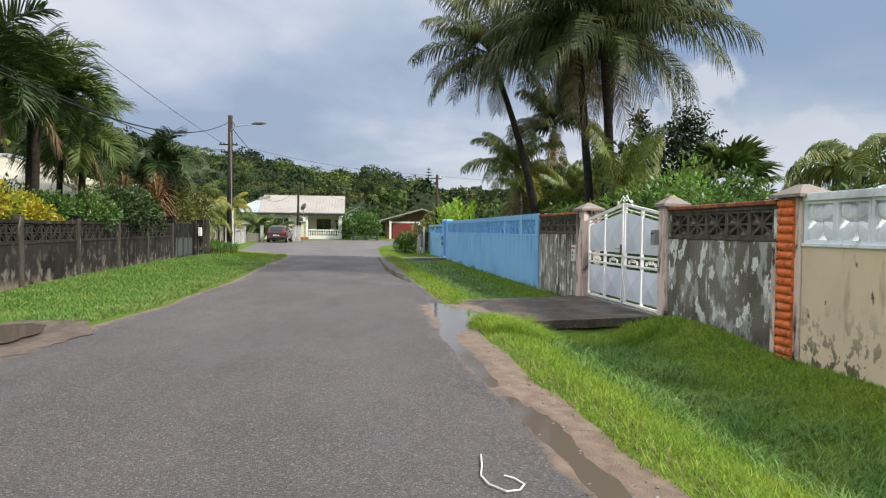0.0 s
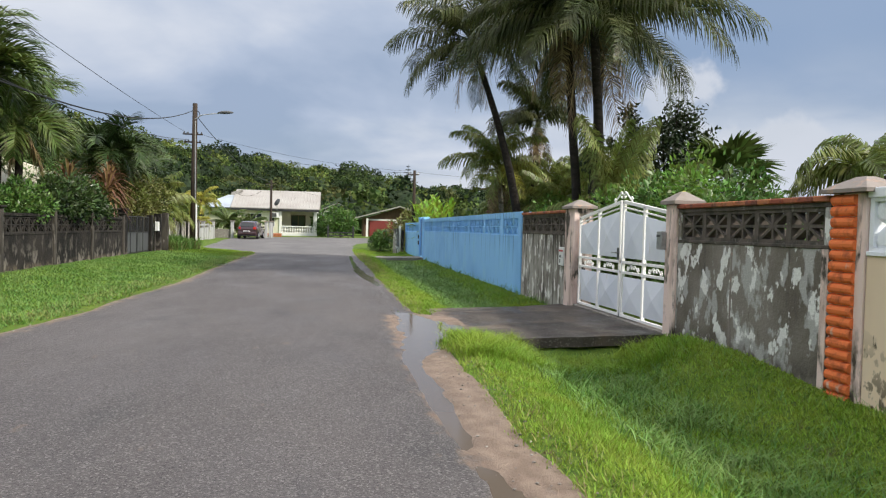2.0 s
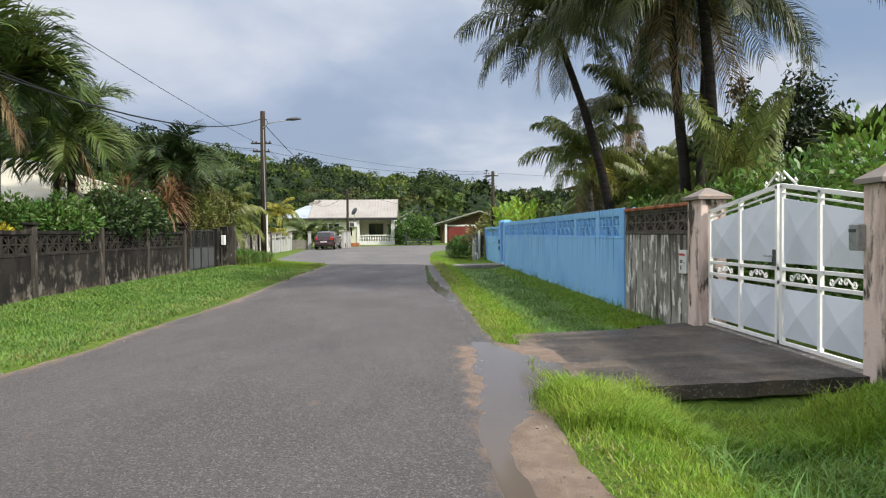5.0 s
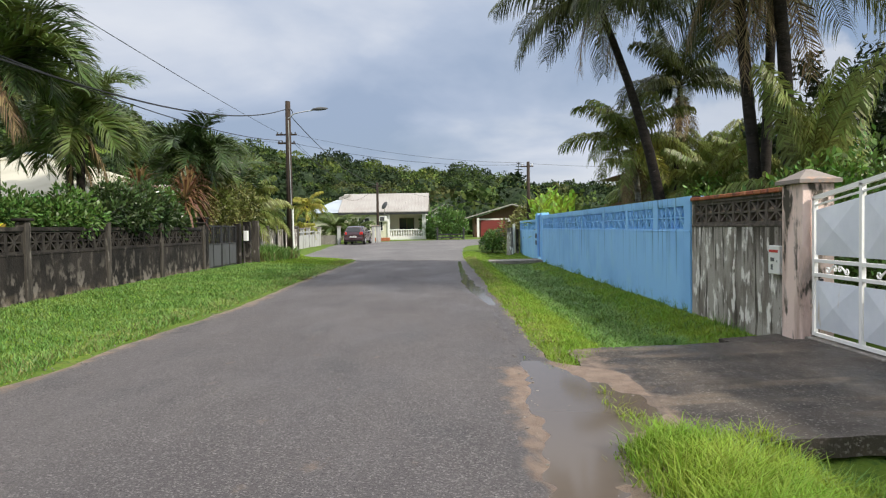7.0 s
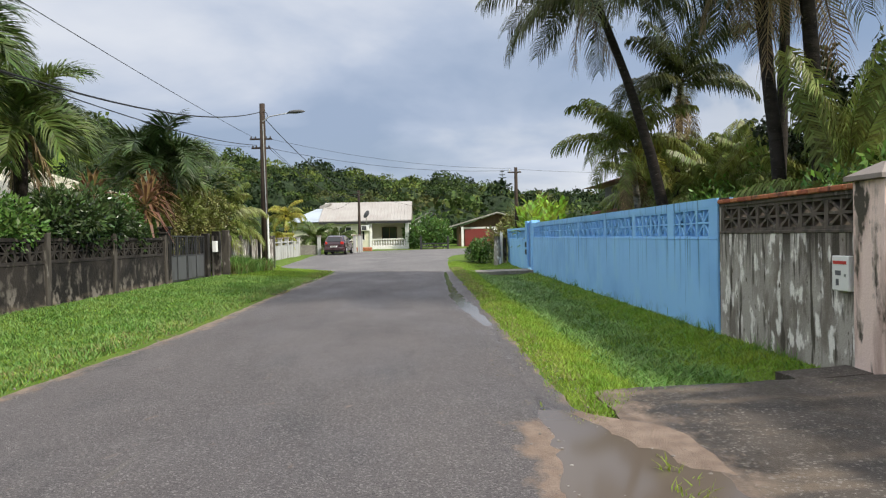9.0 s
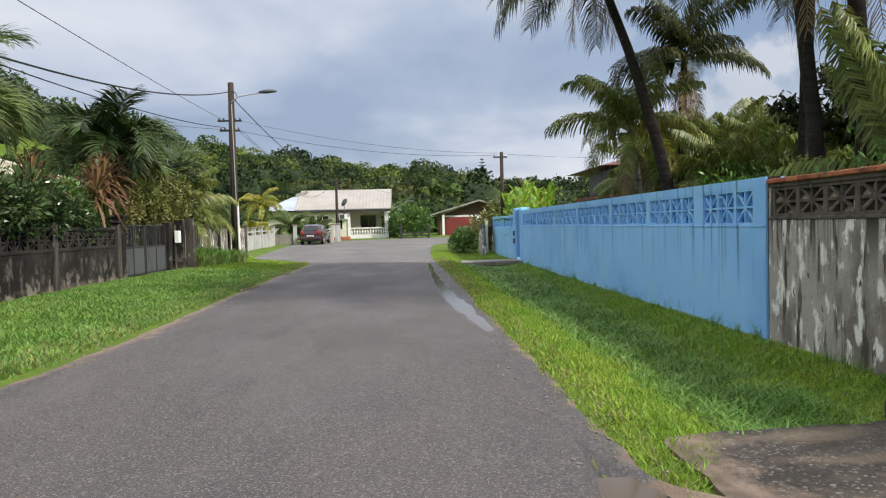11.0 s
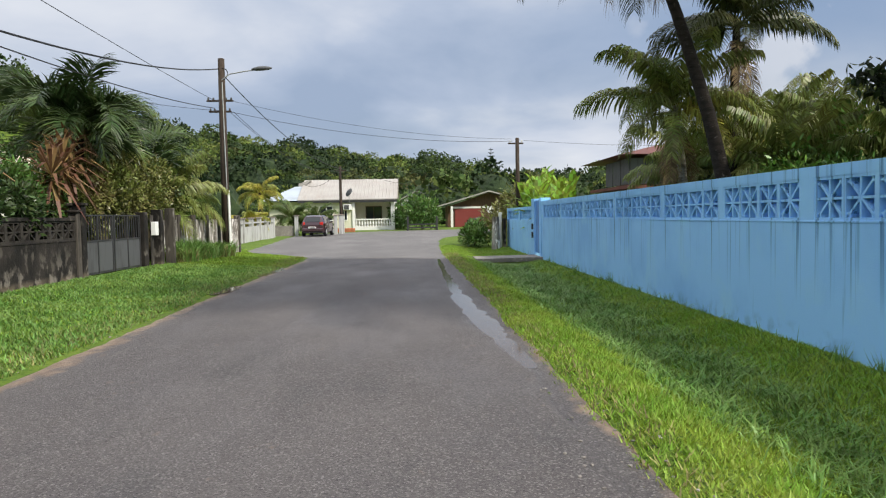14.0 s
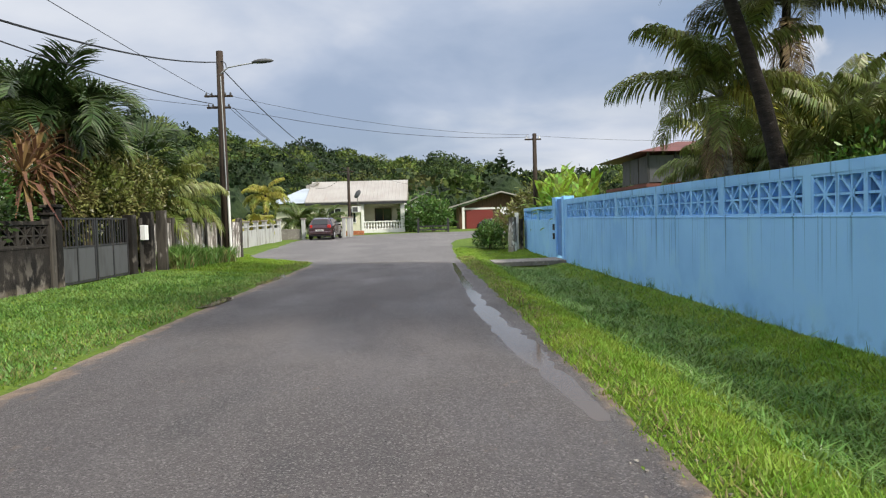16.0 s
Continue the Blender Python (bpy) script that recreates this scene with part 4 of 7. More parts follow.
# driveway slab and slabs over the ditch
def slab(name, x0, x1, y0, y1, z0, z1, mat, label):
    bm = bmesh.new()
    nx, ny = max(2, int((x1 - x0) / 0.15)), max(2, int((y1 - y0) / 0.15))
    top = [[bm.verts.new((x0 + (x1 - x0) * i / nx + (0.05 * wob(j * 0.6, i) if i in (0, nx) else 0), y0 + (y1 - y0) * j / ny + (0.06 * wob(i * 0.5, j + 7) if j in (0, ny) else 0),
                           z0 + (z1 - z0) * i / nx + 0.006 * wob(i * 0.5, j * 0.5))) for i in range(nx + 1)] for j in range(ny + 1)]
    for j in range(ny):
        for i in range(nx):
            bm.faces.new((top[j][i], top[j][i + 1], top[j + 1][i + 1], top[j + 1][i]))
    ring = [top[0][i] for i in range(nx + 1)] + [top[j][nx] for j in range(1, ny + 1)] + [top[ny][i] for i in range(nx - 1, -1, -1)] + [top[j][0] for j in range(ny - 1, 0, -1)]
    low = [bm.verts.new((v.co.x, v.co.y, v.co.z - 0.14)) for v in ring]
    for k in range(len(ring)):
        bm.faces.new((ring[k], low[k], low[(k + 1) % len(ring)], ring[(k + 1) % len(ring)]))
    ob = part(name, bm, mat)
    if mat == "concrete":
        washed(ob.data, [(0.85 * (1 - smooth_step(2.1, 2.9, v.co.x)), 0.5 * (1 - smooth_step(2.0, 2.6, v.co.x)), 0, 1) for v in ob.data.vertices])
    return tagged(ob, label, "pavement", kind="structure")


slab("driveway", 2.15, 5.12, 10.95, 14.62, 0.000, 0.085, "concrete", "dark damp concrete driveway crossing the verge")
slab("driveway_edge", 4.3, 5.06, 14.92, 15.35, -0.02, 0.03, "concrete", "broken concrete lip beside the driveway")
slab("ditch_slab", 2.7, 5.1, 37.5, 39.2, -0.06, -0.03, "slab", "pale concrete slab bridging the ditch to the blue door")

# ---- white gate ----
gate = thing("white_gate", WX + 0.05, 12.72, 0.0, "white painted double gate with pale embossed metal panels and scrollwork, closed", "gate")
GZ0 = 0.12
LEAVES = [(-1.64, -0.03), (0.03, 1.98)]
def gate_top(y):
    return 2.04 - 0.26 * min(1.0, abs(y) / (1.98 if y > 0 else 1.64)) * (1.0 if y > 0 else 0.85)
part("threshold", box((-0.10, -1.66, -0.05), (0.10, 2.0, 0.10), 0.008), "slab", gate, "pale concrete threshold")
for y0, y1 in LEAVES:
    leaf = new("gate_leaf")
    leaf.parent = gate
    ym = (y0 + y1) / 2
    bm = bmesh.new()
    for yy in (y0 + 0.025, ym, y1 - 0.025):
        add_box(bm, (-0.025, yy - 0.025, GZ0), (0.025, yy + 0.025, gate_top(yy)))
    for z in (GZ0 + 0.02, 0.86, 1.03):
        add_box(bm, (-0.022, y0, z - 0.02), (0.022, y1, z + 0.02))
    add_bar(bm, (y0, gate_top(y0) - 0.0), (y1, gate_top(y1) - 0.0), 0.05, 0.05)
    add_bar(bm, (y0, gate_top(y0) - 0.09), (y1, gate_top(y1) - 0.09), 0.02, 0.03)
    part("gate_frame", bm, "gate_white", leaf)
    for a, b in ((y0 + 0.05, ym - 0.025), (ym + 0.025, y1 - 0.05)):
        for za, zb in ((GZ0 + 0.09, 0.79), (1.10, None)):
            a2, b2 = a + 0.025, b - 0.025
            bm = bmesh.new()
            t1 = (gate_top(a2) - 0.15) if zb is None else zb
            t2 = (gate_top(b2) - 0.15) if zb is None else zb
            c = [bm.verts.new((-0.012, yy, zz)) for yy, zz in ((a2, za), (b2, za), (b2, t2), (a2, t1))]
            mid = bm.verts.new((-0.05, (a2 + b2) / 2, (za + (t1 + t2) / 2) / 2))
            for k in range(4):
                bm.faces.new((c[k], c[(k + 1) % 4], mid))
            d = [bm.verts.new((0.0, v.co.y, v.co.z)) for v in c]
            for k in range(4):
                bm.faces.new((c[k], d[k], d[(k + 1) % 4], c[(k + 1) % 4]))
            bm.faces.new(d)
            bmesh.ops.recalc_face_normals(bm, faces=bm.faces)
            part("gate_panel", bm, "gate_sheet", leaf, "pale blue-white panel embossed as a flat pyramid")
        for sg in (-1, 1):
            cy = (a + b) / 2
            path = []
            for k in range(15):
                t = k / 14
                if t < 0.5:
                    an = math.pi * 2.2 * (0.5 - t) * 2
                    r = 0.015 + 0.03 * t * 2
                    path.append((0.0, cy + sg * (0.05 + r * math.cos(an)), 0.95 + r * math.sin(an)))
                else:
                    an = math.pi * 2.2 * (t - 0.5) * 2 + math.pi
                    r = 0.045 - 0.03 * (t - 0.5) * 2
                    path.append((0.0, cy + sg * (0.19 + r * math.cos(an)), 0.935 + r * math.sin(an)))
            part("scroll", tube(path, 0.011, 5), "gate_white", leaf)
for sg in (-1, 1):
    path = [(0, sg * 0.35, 2.02), (0, sg * 0.30, 2.07), (0, sg * 0.33, 2.10), (0, sg * 0.37, 2.07), (0, sg * 0.34, 2.04), (0, sg * 0.2, 2.12), (0, sg * 0.08, 2.20), (0, sg * 0.03, 2.16), (0, sg * 0.05, 2.10), (0, sg * 0.10, 2.12)]
    part("crest_scroll", tube(path, 0.014, 6), "gate_white", gate)
part("gate_handle", tube([(-0.03, 0.10, 1.18), (-0.08, 0.10, 1.18), (-0.08, 0.24, 1.18)], 0.012, 6), "galv", gate)
part("lock_plate", box((-0.04, 0.05, 1.06), (-0.026, 0.12, 1.26), 0.003), "grey_metal", gate)

# ---- blackened wall on the left ----
LX = -7.32
lw = thing("dark_wall", 0, 0, 0, "mould-blackened concrete wall with a band of pierced blocks", "wall", kind="structure")
LPOST = [-8.8, -5.7, -2.6, 0.5, 3.7, 6.9, 10.0, 13.1, 16.25, 19.45, 22.62, 25.68, 29.05]
for a, b in zip(LPOST, LPOST[1:]):
    zt = 1.63
    wall_slab("wall_face", LX - 0.14, LX, a + 0.09, b - 0.09, -0.3, 1.08, "mould", lw)
    part("ledge", box((LX - 0.15, a + 0.095, 1.08), (LX + 0.012, b - 0.095, 1.12), 0.005), "mould", lw)
    wall_slab("coping", LX - 0.16, LX + 0.02, a + 0.09, b - 0.09, 1.555, zt, "mould", lw, rag=0.01)
    n = 6
    w = (b - a - 0.18) / n
    me = wheel_block("pierced_block", w, 0.435, 0.12, 0.045, "block_dark")
    for k in range(n):
        under("pierced_block", me, lw, pose(LX - 0.07, a + 0.09 + k * w, 1.12))
for k, y in enumerate(LPOST):
    bm = box((LX - 0.16, y - 0.09, -0.3), (LX + 0.05, y + 0.09, 1.74), 0.012)
    part("wall_post", bm, "post", lw)
    if k % 3 == 0:
        part("post_cap", box((LX - 0.20, y - 0.15, 1.742), (LX + 0.09, y + 0.15, 1.80), 0.014), "mould", lw)

# dark double gate
dg = thing("dark_gate", LX - 0.08, 31.12, 0.2, "black metal double gate with barred upper half, closed", "gate")
for y0, y1 in ((-1.75, -0.02), (0.02, 1.75)):
    leaf = new("gate_leaf")
    leaf.parent = dg
    bm = bmesh.new()
    for yy in (y0 + 0.03, (y0 + y1) / 2, y1 - 0.03):
        add_box(bm, (-0.025, yy - 0.025, 0.03), (0.025, yy + 0.025, 1.5))
    for z in (0.05, 0.85, 1.48):
        add_box(bm, (-0.02, y0, z - 0.02), (0.02, y1, z + 0.02))
    part("gate_frame", bm, "dark_metal", leaf)
    for k in range(11):
        yy = y0 + 0.1 + k * (y1 - y0 - 0.2) / 10
        part("bar", box((-0.01, yy - 0.012, 0.87), (0.01, yy + 0.012, 1.46)), "dark_metal", leaf)
    for a, b in ((y0 + 0.06, (y0 + y1) / 2 - 0.03), ((y0 + y1) / 2 + 0.03, y1 - 0.06)):
        part("sheet_panel", box((-0.008, a, 0.08), (0.008, b, 0.83)), "grey_metal", leaf)
def dark_post(y, w, zt, x=LX - 0.08, cap=False, mat="mould"):
    p = thing("gate_post", x, y, 0, "blackened square concrete gate post", "gate post", "posts of the dark gate")
    part("shaft", box((-0.14, -w / 2, -0.2), (0.14, w / 2, zt), 0.015), mat, p)
    if cap:
        part("cap", box((-0.18, -w / 2 - 0.04, zt + 0.002), (0.18, w / 2 + 0.04, zt + 0.07), 0.012), mat, p)
    return p
dark_post(29.28, 0.24, 1.9, cap=True)
dark_post(33.0, 0.30, 1.78)
dark_post(33.75, 0.26, 1.86, x=LX + 0.1)
dark_post(34.3, 0.13, 1.9, x=LX + 0.28, mat="post")
mb2 = thing("meter_box", LX + 0.18, 33.35, 1.3, "white plastic meter box on the gate post", "meter box")
part("casing", box((-0.08, -0.12, -0.2), (0.06, 0.12, 0.2), 0.01), "plastic_white", mb2)
part("backing_board", box((-0.12, -0.09, -1.35), (-0.08, 0.09, 0.4), 0.006), "post", mb2)
# flaking white wall on to the pole
ww = thing("flaking_wall", 0, 0, 0, "low white wall with flaking black-stained paint", "wall", kind="structure")
wall_slab("wall_face", LX - 0.32, LX - 0.18, 34.6, 44.5, -0.2, 1.55, "grey_lit", ww, rag=0.02)
for y in (36.4, 38.0, 39.6, 41.2, 42.8, 44.4):
    part("wall_post", box((LX - 0.37, y - 0.11, -0.2), (LX - 0.12, y + 0.11, 1.72), 0.015), "post", ww)

# ---- plants ----
rng = np.random.default_rng(7)


def unit(v):
    return v / np.maximum(np.linalg.norm(v, axis=-1, keepdims=True), 1e-6)


def leaf_quads(P, D, size, width=0.42, lift=0.25):
    """Kite-shaped leaves at P, that point along D, with a random turn about it."""
    n = len(P)
    D = unit(D)
    S = unit(np.cross(D, rng.normal(size=(n, 3))))
    N = np.cross(D, S)
    s = size[:, None] if isinstance(size, np.ndarray) else size
    V = np.empty((n, 4, 3))
    V[:, 0] = P
    V[:, 1] = P + D * s * 0.5 + S * s * width * 0.5 + N * s * lift * 0.25
    V[:, 2] = P + D * s
    V[:, 3] = P + D * s * 0.5 - S * s * width * 0.5 + N * s * lift * 0.25
    return V


def clump_points(n, radii, clumps, rnd):
    """Points in the outer parts of many small overlapping balls that fill an uneven dome; also the way out at each."""
    c = rnd.normal(size=(clumps, 3))
    c = unit(c) * (rnd.random((clumps, 1)) ** 0.4) * 0.80
    c[:, 2] = np.abs(c[:, 2]) * 1.0 - 0.15
    r = 0.20 + 0.24 * rnd.random(clumps)
    k = rnd.integers(0, clumps, n)
    d = unit(rnd.normal(size=(n, 3)))
    p = (c[k] + d * (r[k] * (0.55 + 0.45 * rnd.random(n)))[:, None]) * np.array(radii)
    return p, d


def shrub(name, x, y, z, radii, leaves, size, mat, label, category="shrub", clumps=26, group="", width=0.42, stems=5, lift=0.0):
    s = thing(name, x, y, z, label, category, group)
    p, d = clump_points(leaves, radii, clumps, rng)
    p[:, 2] += radii[2] * 0.45 + lift
    p[:, 2] = np.maximum(p[:, 2], 0.03)
    d = d + np.array((0, 0, 0.15)) + rng.normal(size=d.shape) * 0.5
    under("foliage", quads_mesh("foliage", leaf_quads(p, d, size * (0.6 + 0.8 * rng.random(leaves)), width), mat), s)
    bm = bmesh.new()
    for k in range(stems):
        a = 2 * math.pi * k / stems + rng.random()
        r = 0.5 * rng.random()
        add_tube(bm, [(0.05 * math.cos(a), 0.05 * math.sin(a), -0.1), (r * 0.5 * radii[0] * math.cos(a), r * 0.5 * radii[1] * math.sin(a), lift + radii[2] * 0.5),
                      (r * radii[0] * math.cos(a), r * radii[1] * math.sin(a), lift + radii[2] * 0.95)], [0.03 + 0.01 * radii[2], 0.02, 0.006], 5)
    part("stems", bm, "stem", s)
    return s


FROND_CACHE = {}


def frond_mesh(kind, start, length, leaf, n, mat, seed, bend=95.0, vee=35.0, droop=0.5, width=0.045, twist=0.0):
    """One feather-shaped frond that leaves the crown along +x at the angle start (degrees above level) and bends down under its weight."""
    key = (kind, start, length, leaf, n, mat, seed, bend, vee, droop)
    if key in FROND_CACHE:
        return FROND_CACHE[key]
    rnd = np.random.default_rng(seed)
    steps = 14
    pts, tans, p = [], [], np.zeros(3)
    for i in range(steps + 1):
        t = i / steps
        a = math.radians(start - bend * t ** 1.4)
        side = 0.10 * math.sin(seed) * t
        tan = np.array((math.cos(a), side, math.sin(a)))
        tan /= np.linalg.norm(tan)
        pts.append(p.copy())
        tans.append(tan)
        p = p + tan * length / steps
    pts, tans = np.array(pts), np.array(tans)
    V = []
    # rachis: two crossed ribbons, thin towards the tip
    for i in range(steps):
        w0, w1 = 0.028 * (1 - i / steps) + 0.006, 0.028 * (1 - (i + 1) / steps) + 0.006
        up = np.cross(tans[i], (0, 1, 0))
        for sv in (np.array((0, 1.0, 0)), up):
            V.append([pts[i] - sv * w0, pts[i] + sv * w0, pts[i + 1] + sv * w1, pts[i + 1] - sv * w1])
    for k in range(n):
        t = 0.12 + 0.88 * (k + 0.5) / n
        f = t * steps
        i = min(int(f), steps - 1)
        b = pts[i] + (pts[i + 1] - pts[i]) * (f - i)
        tan = tans[i]
        up = np.cross(tan, np.array((0, 1.0, 0)))
        if up[2] < 0:
            up = -up
        ll = leaf * (0.35 + 1.0 * math.sin(math.pi * min(1.0, 0.12 + t * 0.80)) ** 0.8) * (0.85 + 0.3 * rnd.random())
        for sg in (-1, 1):
            if rnd.random() < 0.06:
                continue
            v = math.radians(vee * (1 - 0.5 * t) + rnd.normal() * 9)
            fwd = 0.45 + 0.75 * t + rnd.normal() * 0.10
            d = np.array((0, sg * 1.0, 0)) * math.cos(v) + up * math.sin(v) + tan * fwd
            d /= np.linalg.norm(d)
            d2 = d + np.array((0, 0, -1.0)) * droop * (1.2 + 0.6 * rnd.random())
            d2 /= np.linalg.norm(d2)
            d3 = d2 + np.array((0, 0, -1.0)) * droop * 1.6
            d3 /= np.linalg.norm(d3)
            wd = tan * width * 0.5 * (1.1 - 0.4 * t)
            m1 = b + d * ll * 0.38
            m2 = m1 + d2 * ll * 0.36
            e = m2 + d3 * ll * 0.30
            V.append([b - wd * 0.6, b + wd * 0.6, m1 + wd, m1 - wd])
            V.append([m1 - wd, m1 + wd, m2 + wd * 0.75, m2 - wd * 0.75])
            V.append([m2 - wd * 0.75, m2 + wd * 0.75, e + wd * 0.08, e - wd * 0.08])
    me = quads_mesh("frond", np.array(V), mat)
    FROND_CACHE[key] = me
    return me


def curve_path(a, b, bow, n=12):
    a, b = Vector(a), Vector(b)
    out = []
    for k in range(n + 1):
        t = k / n
        out.append(a.lerp(b, t) + Vector(bow) * math.sin(math.pi * t) + Vector((0.02 * wob(k * 0.7, a.x), 0.02 * wob(k * 0.7, a.y + 5), 0)))
    return out


def palm(name, base, top, label, fronds, length, leaf, mat="coco", trunk="bark_palm", r0=0.17, r1=0.11, bow=(0, 0, 0), starts=(78, -22), per=76,
         bend=62.0, vee=12.0, droop=0.85, dead=0, yellow=(), shaft=0.0, nuts=0, seed=1, width=0.05, group="", swing=0.0):
    """A palm: bowed trunk, fronds in a spiral from upright to hanging. yellow: (turn, start) of single yellow fronds."""
    rnd = np.random.default_rng(seed)
    e = thing(name, *base, label, "palm tree", group)
    off = Vector(top) - Vector(base)
    path = curve_path((0, 0, -0.2), off, bow)
    radii = [r0 * (1 + 0.45 * max(0, 1 - k * 0.9)) + (r1 - r0) * k / 12 + 0.006 * wob(k * 1.3, seed) for k in range(13)]
    part("trunk", tube(path, radii, 10), trunk, e, smooth=True)
    if shaft:
        part("crownshaft", tube([off + Vector((0, 0, -0.15)), off + Vector((0, 0, shaft * 0.5)), off + Vector((0, 0, shaft))], [r1 * 1.25, r1 * 1.15, r1 * 0.7], 8), "crownshaft", e, smooth=True)
    head = off + Vector((0, 0, shaft))
    for k in range(fronds):
        t = (k + 0.5) / fronds
        start = round((starts[0] + (starts[1] - starts[0]) * t ** 0.9 + rnd.normal() * 7) / 12) * 12
        turn = k * 137.5 + rnd.normal() * 12 + swing
        b = bend * (0.75 + 0.35 * t)
        me = frond_mesh(name, start, length, leaf, per, mat, 11 + (k % 3), round(b / 15) * 15, vee, droop, width)
        s = (0.72 + 0.28 * math.sin(math.pi * (0.25 + 0.6 * t))) * (0.9 + 0.2 * rnd.random())
        o = under("frond", me, e, Matrix.Translation(head + Vector((0, 0, -0.25 * t))) @ pose(0, 0, 0, 0, 0, turn) @ pose(0, 0, 0, rnd.normal() * 14, 0, 0) @ Matrix.Scale(s, 4))
    for k in range(dead):
        me = frond_mesh(name, -60 - 12 * (k % 2), length * 0.72, leaf * 0.8, max(20, per // 2), "coco_dead", 31 + k % 2, 20, 5, 0.9, width)
        under("dead_frond", me, e, Matrix.Translation(head + Vector((0, 0, -0.35))) @ pose(0, 0, 0, 0, 0, 360 * k / dead + 40 * rnd.random()), "dry brown hanging frond")
    for turn, start in yellow:
        me = frond_mesh(name, start, length, leaf, per, "coco_yellow", 41, 75, vee, droop, width)
        under("yellow_frond", me, e, Matrix.Translation(head) @ pose(0, 0, 0, 0, 0, turn), "yellowing frond")
    for k in range(nuts):
        bm = bmesh.new()
        bmesh.ops.create_icosphere(bm, subdivisions=2, radius=0.11)
        a = 2 * math.pi * k / nuts
        for v in bm.verts:
            v.co = Vector((v.co.x, v.co.y, v.co.z * 1.25)) + head + Vector((0.24 * math.cos(a), 0.24 * math.sin(a), -0.35 - 0.12 * (k % 3)))
        part("coconut", bm, "crownshaft", e, smooth=True)
    return e


# coconut palms behind the walls on the right
palm("coconut_palm", (7.95, 28.1, 0), (5.75, 29.6, 9.4), "tall leaning coconut palm with a dark trunk", 28, 3.5, 0.85, bow=(0.35, 0, 0), r0=0.20, r1=0.10, dead=2, nuts=5, seed=3, group="coconut palms")
palm("coconut_palm", (8.25, 21.2, 0), (7.8, 21.3, 8.2), "tall upright coconut palm with dark trunk", 32, 4.7, 1.0, r0=0.17, r1=0.12, dead=2, nuts=6, seed=5, group="coconut palms", bow=(0.1, 0, 0), swing=30)
palm("coconut_palm", (9.3, 25.1, 0), (9.75, 25.2, 9.2), "tall coconut palm with dark trunk", 28, 4.2, 0.95, r0=0.16, r1=0.11, dead=3, nuts=5, seed=8, group="coconut palms", swing=75)
palm("coconut_palm", (7.85, 21.6, 0), (7.2, 21.9, 8.2), "tall coconut palm with slender trunk and hanging dry fronds", 20, 3.4, 0.75, r0=0.14, r1=0.12, dead=5, nuts=3, seed=9, group="coconut palms", swing=140)
palm("coconut_palm", (8.9, 31.0, 0), (9.2, 31.1, 6.6), "young coconut palm with upright fronds", 16, 2.5, 0.6, starts=(88, -8), r0=0.15, r1=0.10, dead=3, seed=12, group="coconut palms")
palm("coconut_palm", (7.75, 30.4, 0), (7.35, 30.7, 4.3), "low coconut palm with drooping and yellow fronds", 17, 2.5, 0.55, mat="palm_bright", starts=(86, -5), bend=85, r0=0.12, r1=0.10, dead=3, seed=14, trunk="bark_pale",
     yellow=((-45, 10), (-70, -10), (-15, 5)), group="coconut palms")
palm("areca_palm", (10.4, 33.5, 0), (10.4, 33.5, 3.2), "bushy green feather palm", 18, 2.5, 0.5, mat="palm_bright", starts=(84, -10), r0=0.1, r1=0.08, seed=16, group="garden palms")
palm("areca_palm", (11.6, 30.6, 0), (11.6, 30.6, 3.0), "bushy green feather palm", 18, 2.4, 0.5, mat="palm_bright", starts=(84, -10), r0=0.1, r1=0.08, seed=17, group="garden palms", swing=50)
palm("areca_palm", (12.6, 28.4, 0), (12.6, 28.4, 2.4), "bushy green feather palm", 16, 2.2, 0.45, mat="palm_bright", starts=(84, -10), r0=0.1, r1=0.08, seed=18, group="garden palms", swing=90)
for k, (x, y, z) in enumerate(((9.7, 29.2, 2.5), (10.7, 31.8, 3.3), (9.3, 34.6, 2.9), (11.2, 27.0, 2.6), (12.4, 33.0, 3.4))):
    palm("areca_palm", (x, y, 0), (x, y, z), "bushy green feather palm", 18, 2.3, 0.5, mat="palm_bright", starts=(86, -5), r0=0.1, r1=0.08, seed=80 + k, group="garden palms", swing=k * 33)
palm("young_palm", (8.2, 20.4, 0), (8.2, 20.4, 2.3), "young palm with a spray of upright fronds", 7, 2.7, 0.5, mat="palm_bright", starts=(90, 74), r0=0.1, r1=0.08, bend=30, seed=21, group="garden palms", swing=15)
palm("young_palm", (8.9, 20.3, 0), (8.9, 20.3, 1.9), "young palm with upright fronds", 8, 2.6, 0.5, mat="palm_bright", starts=(84, 35), r0=0.1, r1=0.08, bend=60, seed=22, group="garden palms", swing=60)
palm("garden_palm", (12.3, 15.3, 0), (12.3, 15.3, 2.9), "dark green palm with arching fronds", 15, 2.1, 0.6, mat="palm_bright", starts=(80, 0), r0=0.12, r1=0.10, bend=125, seed=23, group="garden palms")

# Christmas palms behind the wall on the left
LP = [(-9.1, 17.6, 4.9), (-9.1, 20.9, 5.0), (-9.9, 22.4, 5.2), (-9.6, 25.6, 4.3), (-8.9, 32.4, 4.0), (-9.9, 34.2, 3.6), (-9.4, 37.2, 2.9), (-11.4, 18.5, 5.6), (-11.5, 28.5, 4.4)]
for k, (x, y, z) in enumerate(LP):
    palm("christmas_palm", (x, y, 0), (x + 0.15, y, z), "stout green palm with a pale crownshaft and drooping fronds", 18, 2.3, 0.66, mat="palm_dark" if k % 2 == 0 else "palm_green", trunk="bark_palm",
         r0=0.14, r1=0.10, starts=(74, -5), bend=105, vee=45, droop=0.22, shaft=0.5, dead=2 if k in (3, 4) else 1, seed=50 + k, per=50, width=0.08, group="palms behind the dark wall", swing=k * 40)
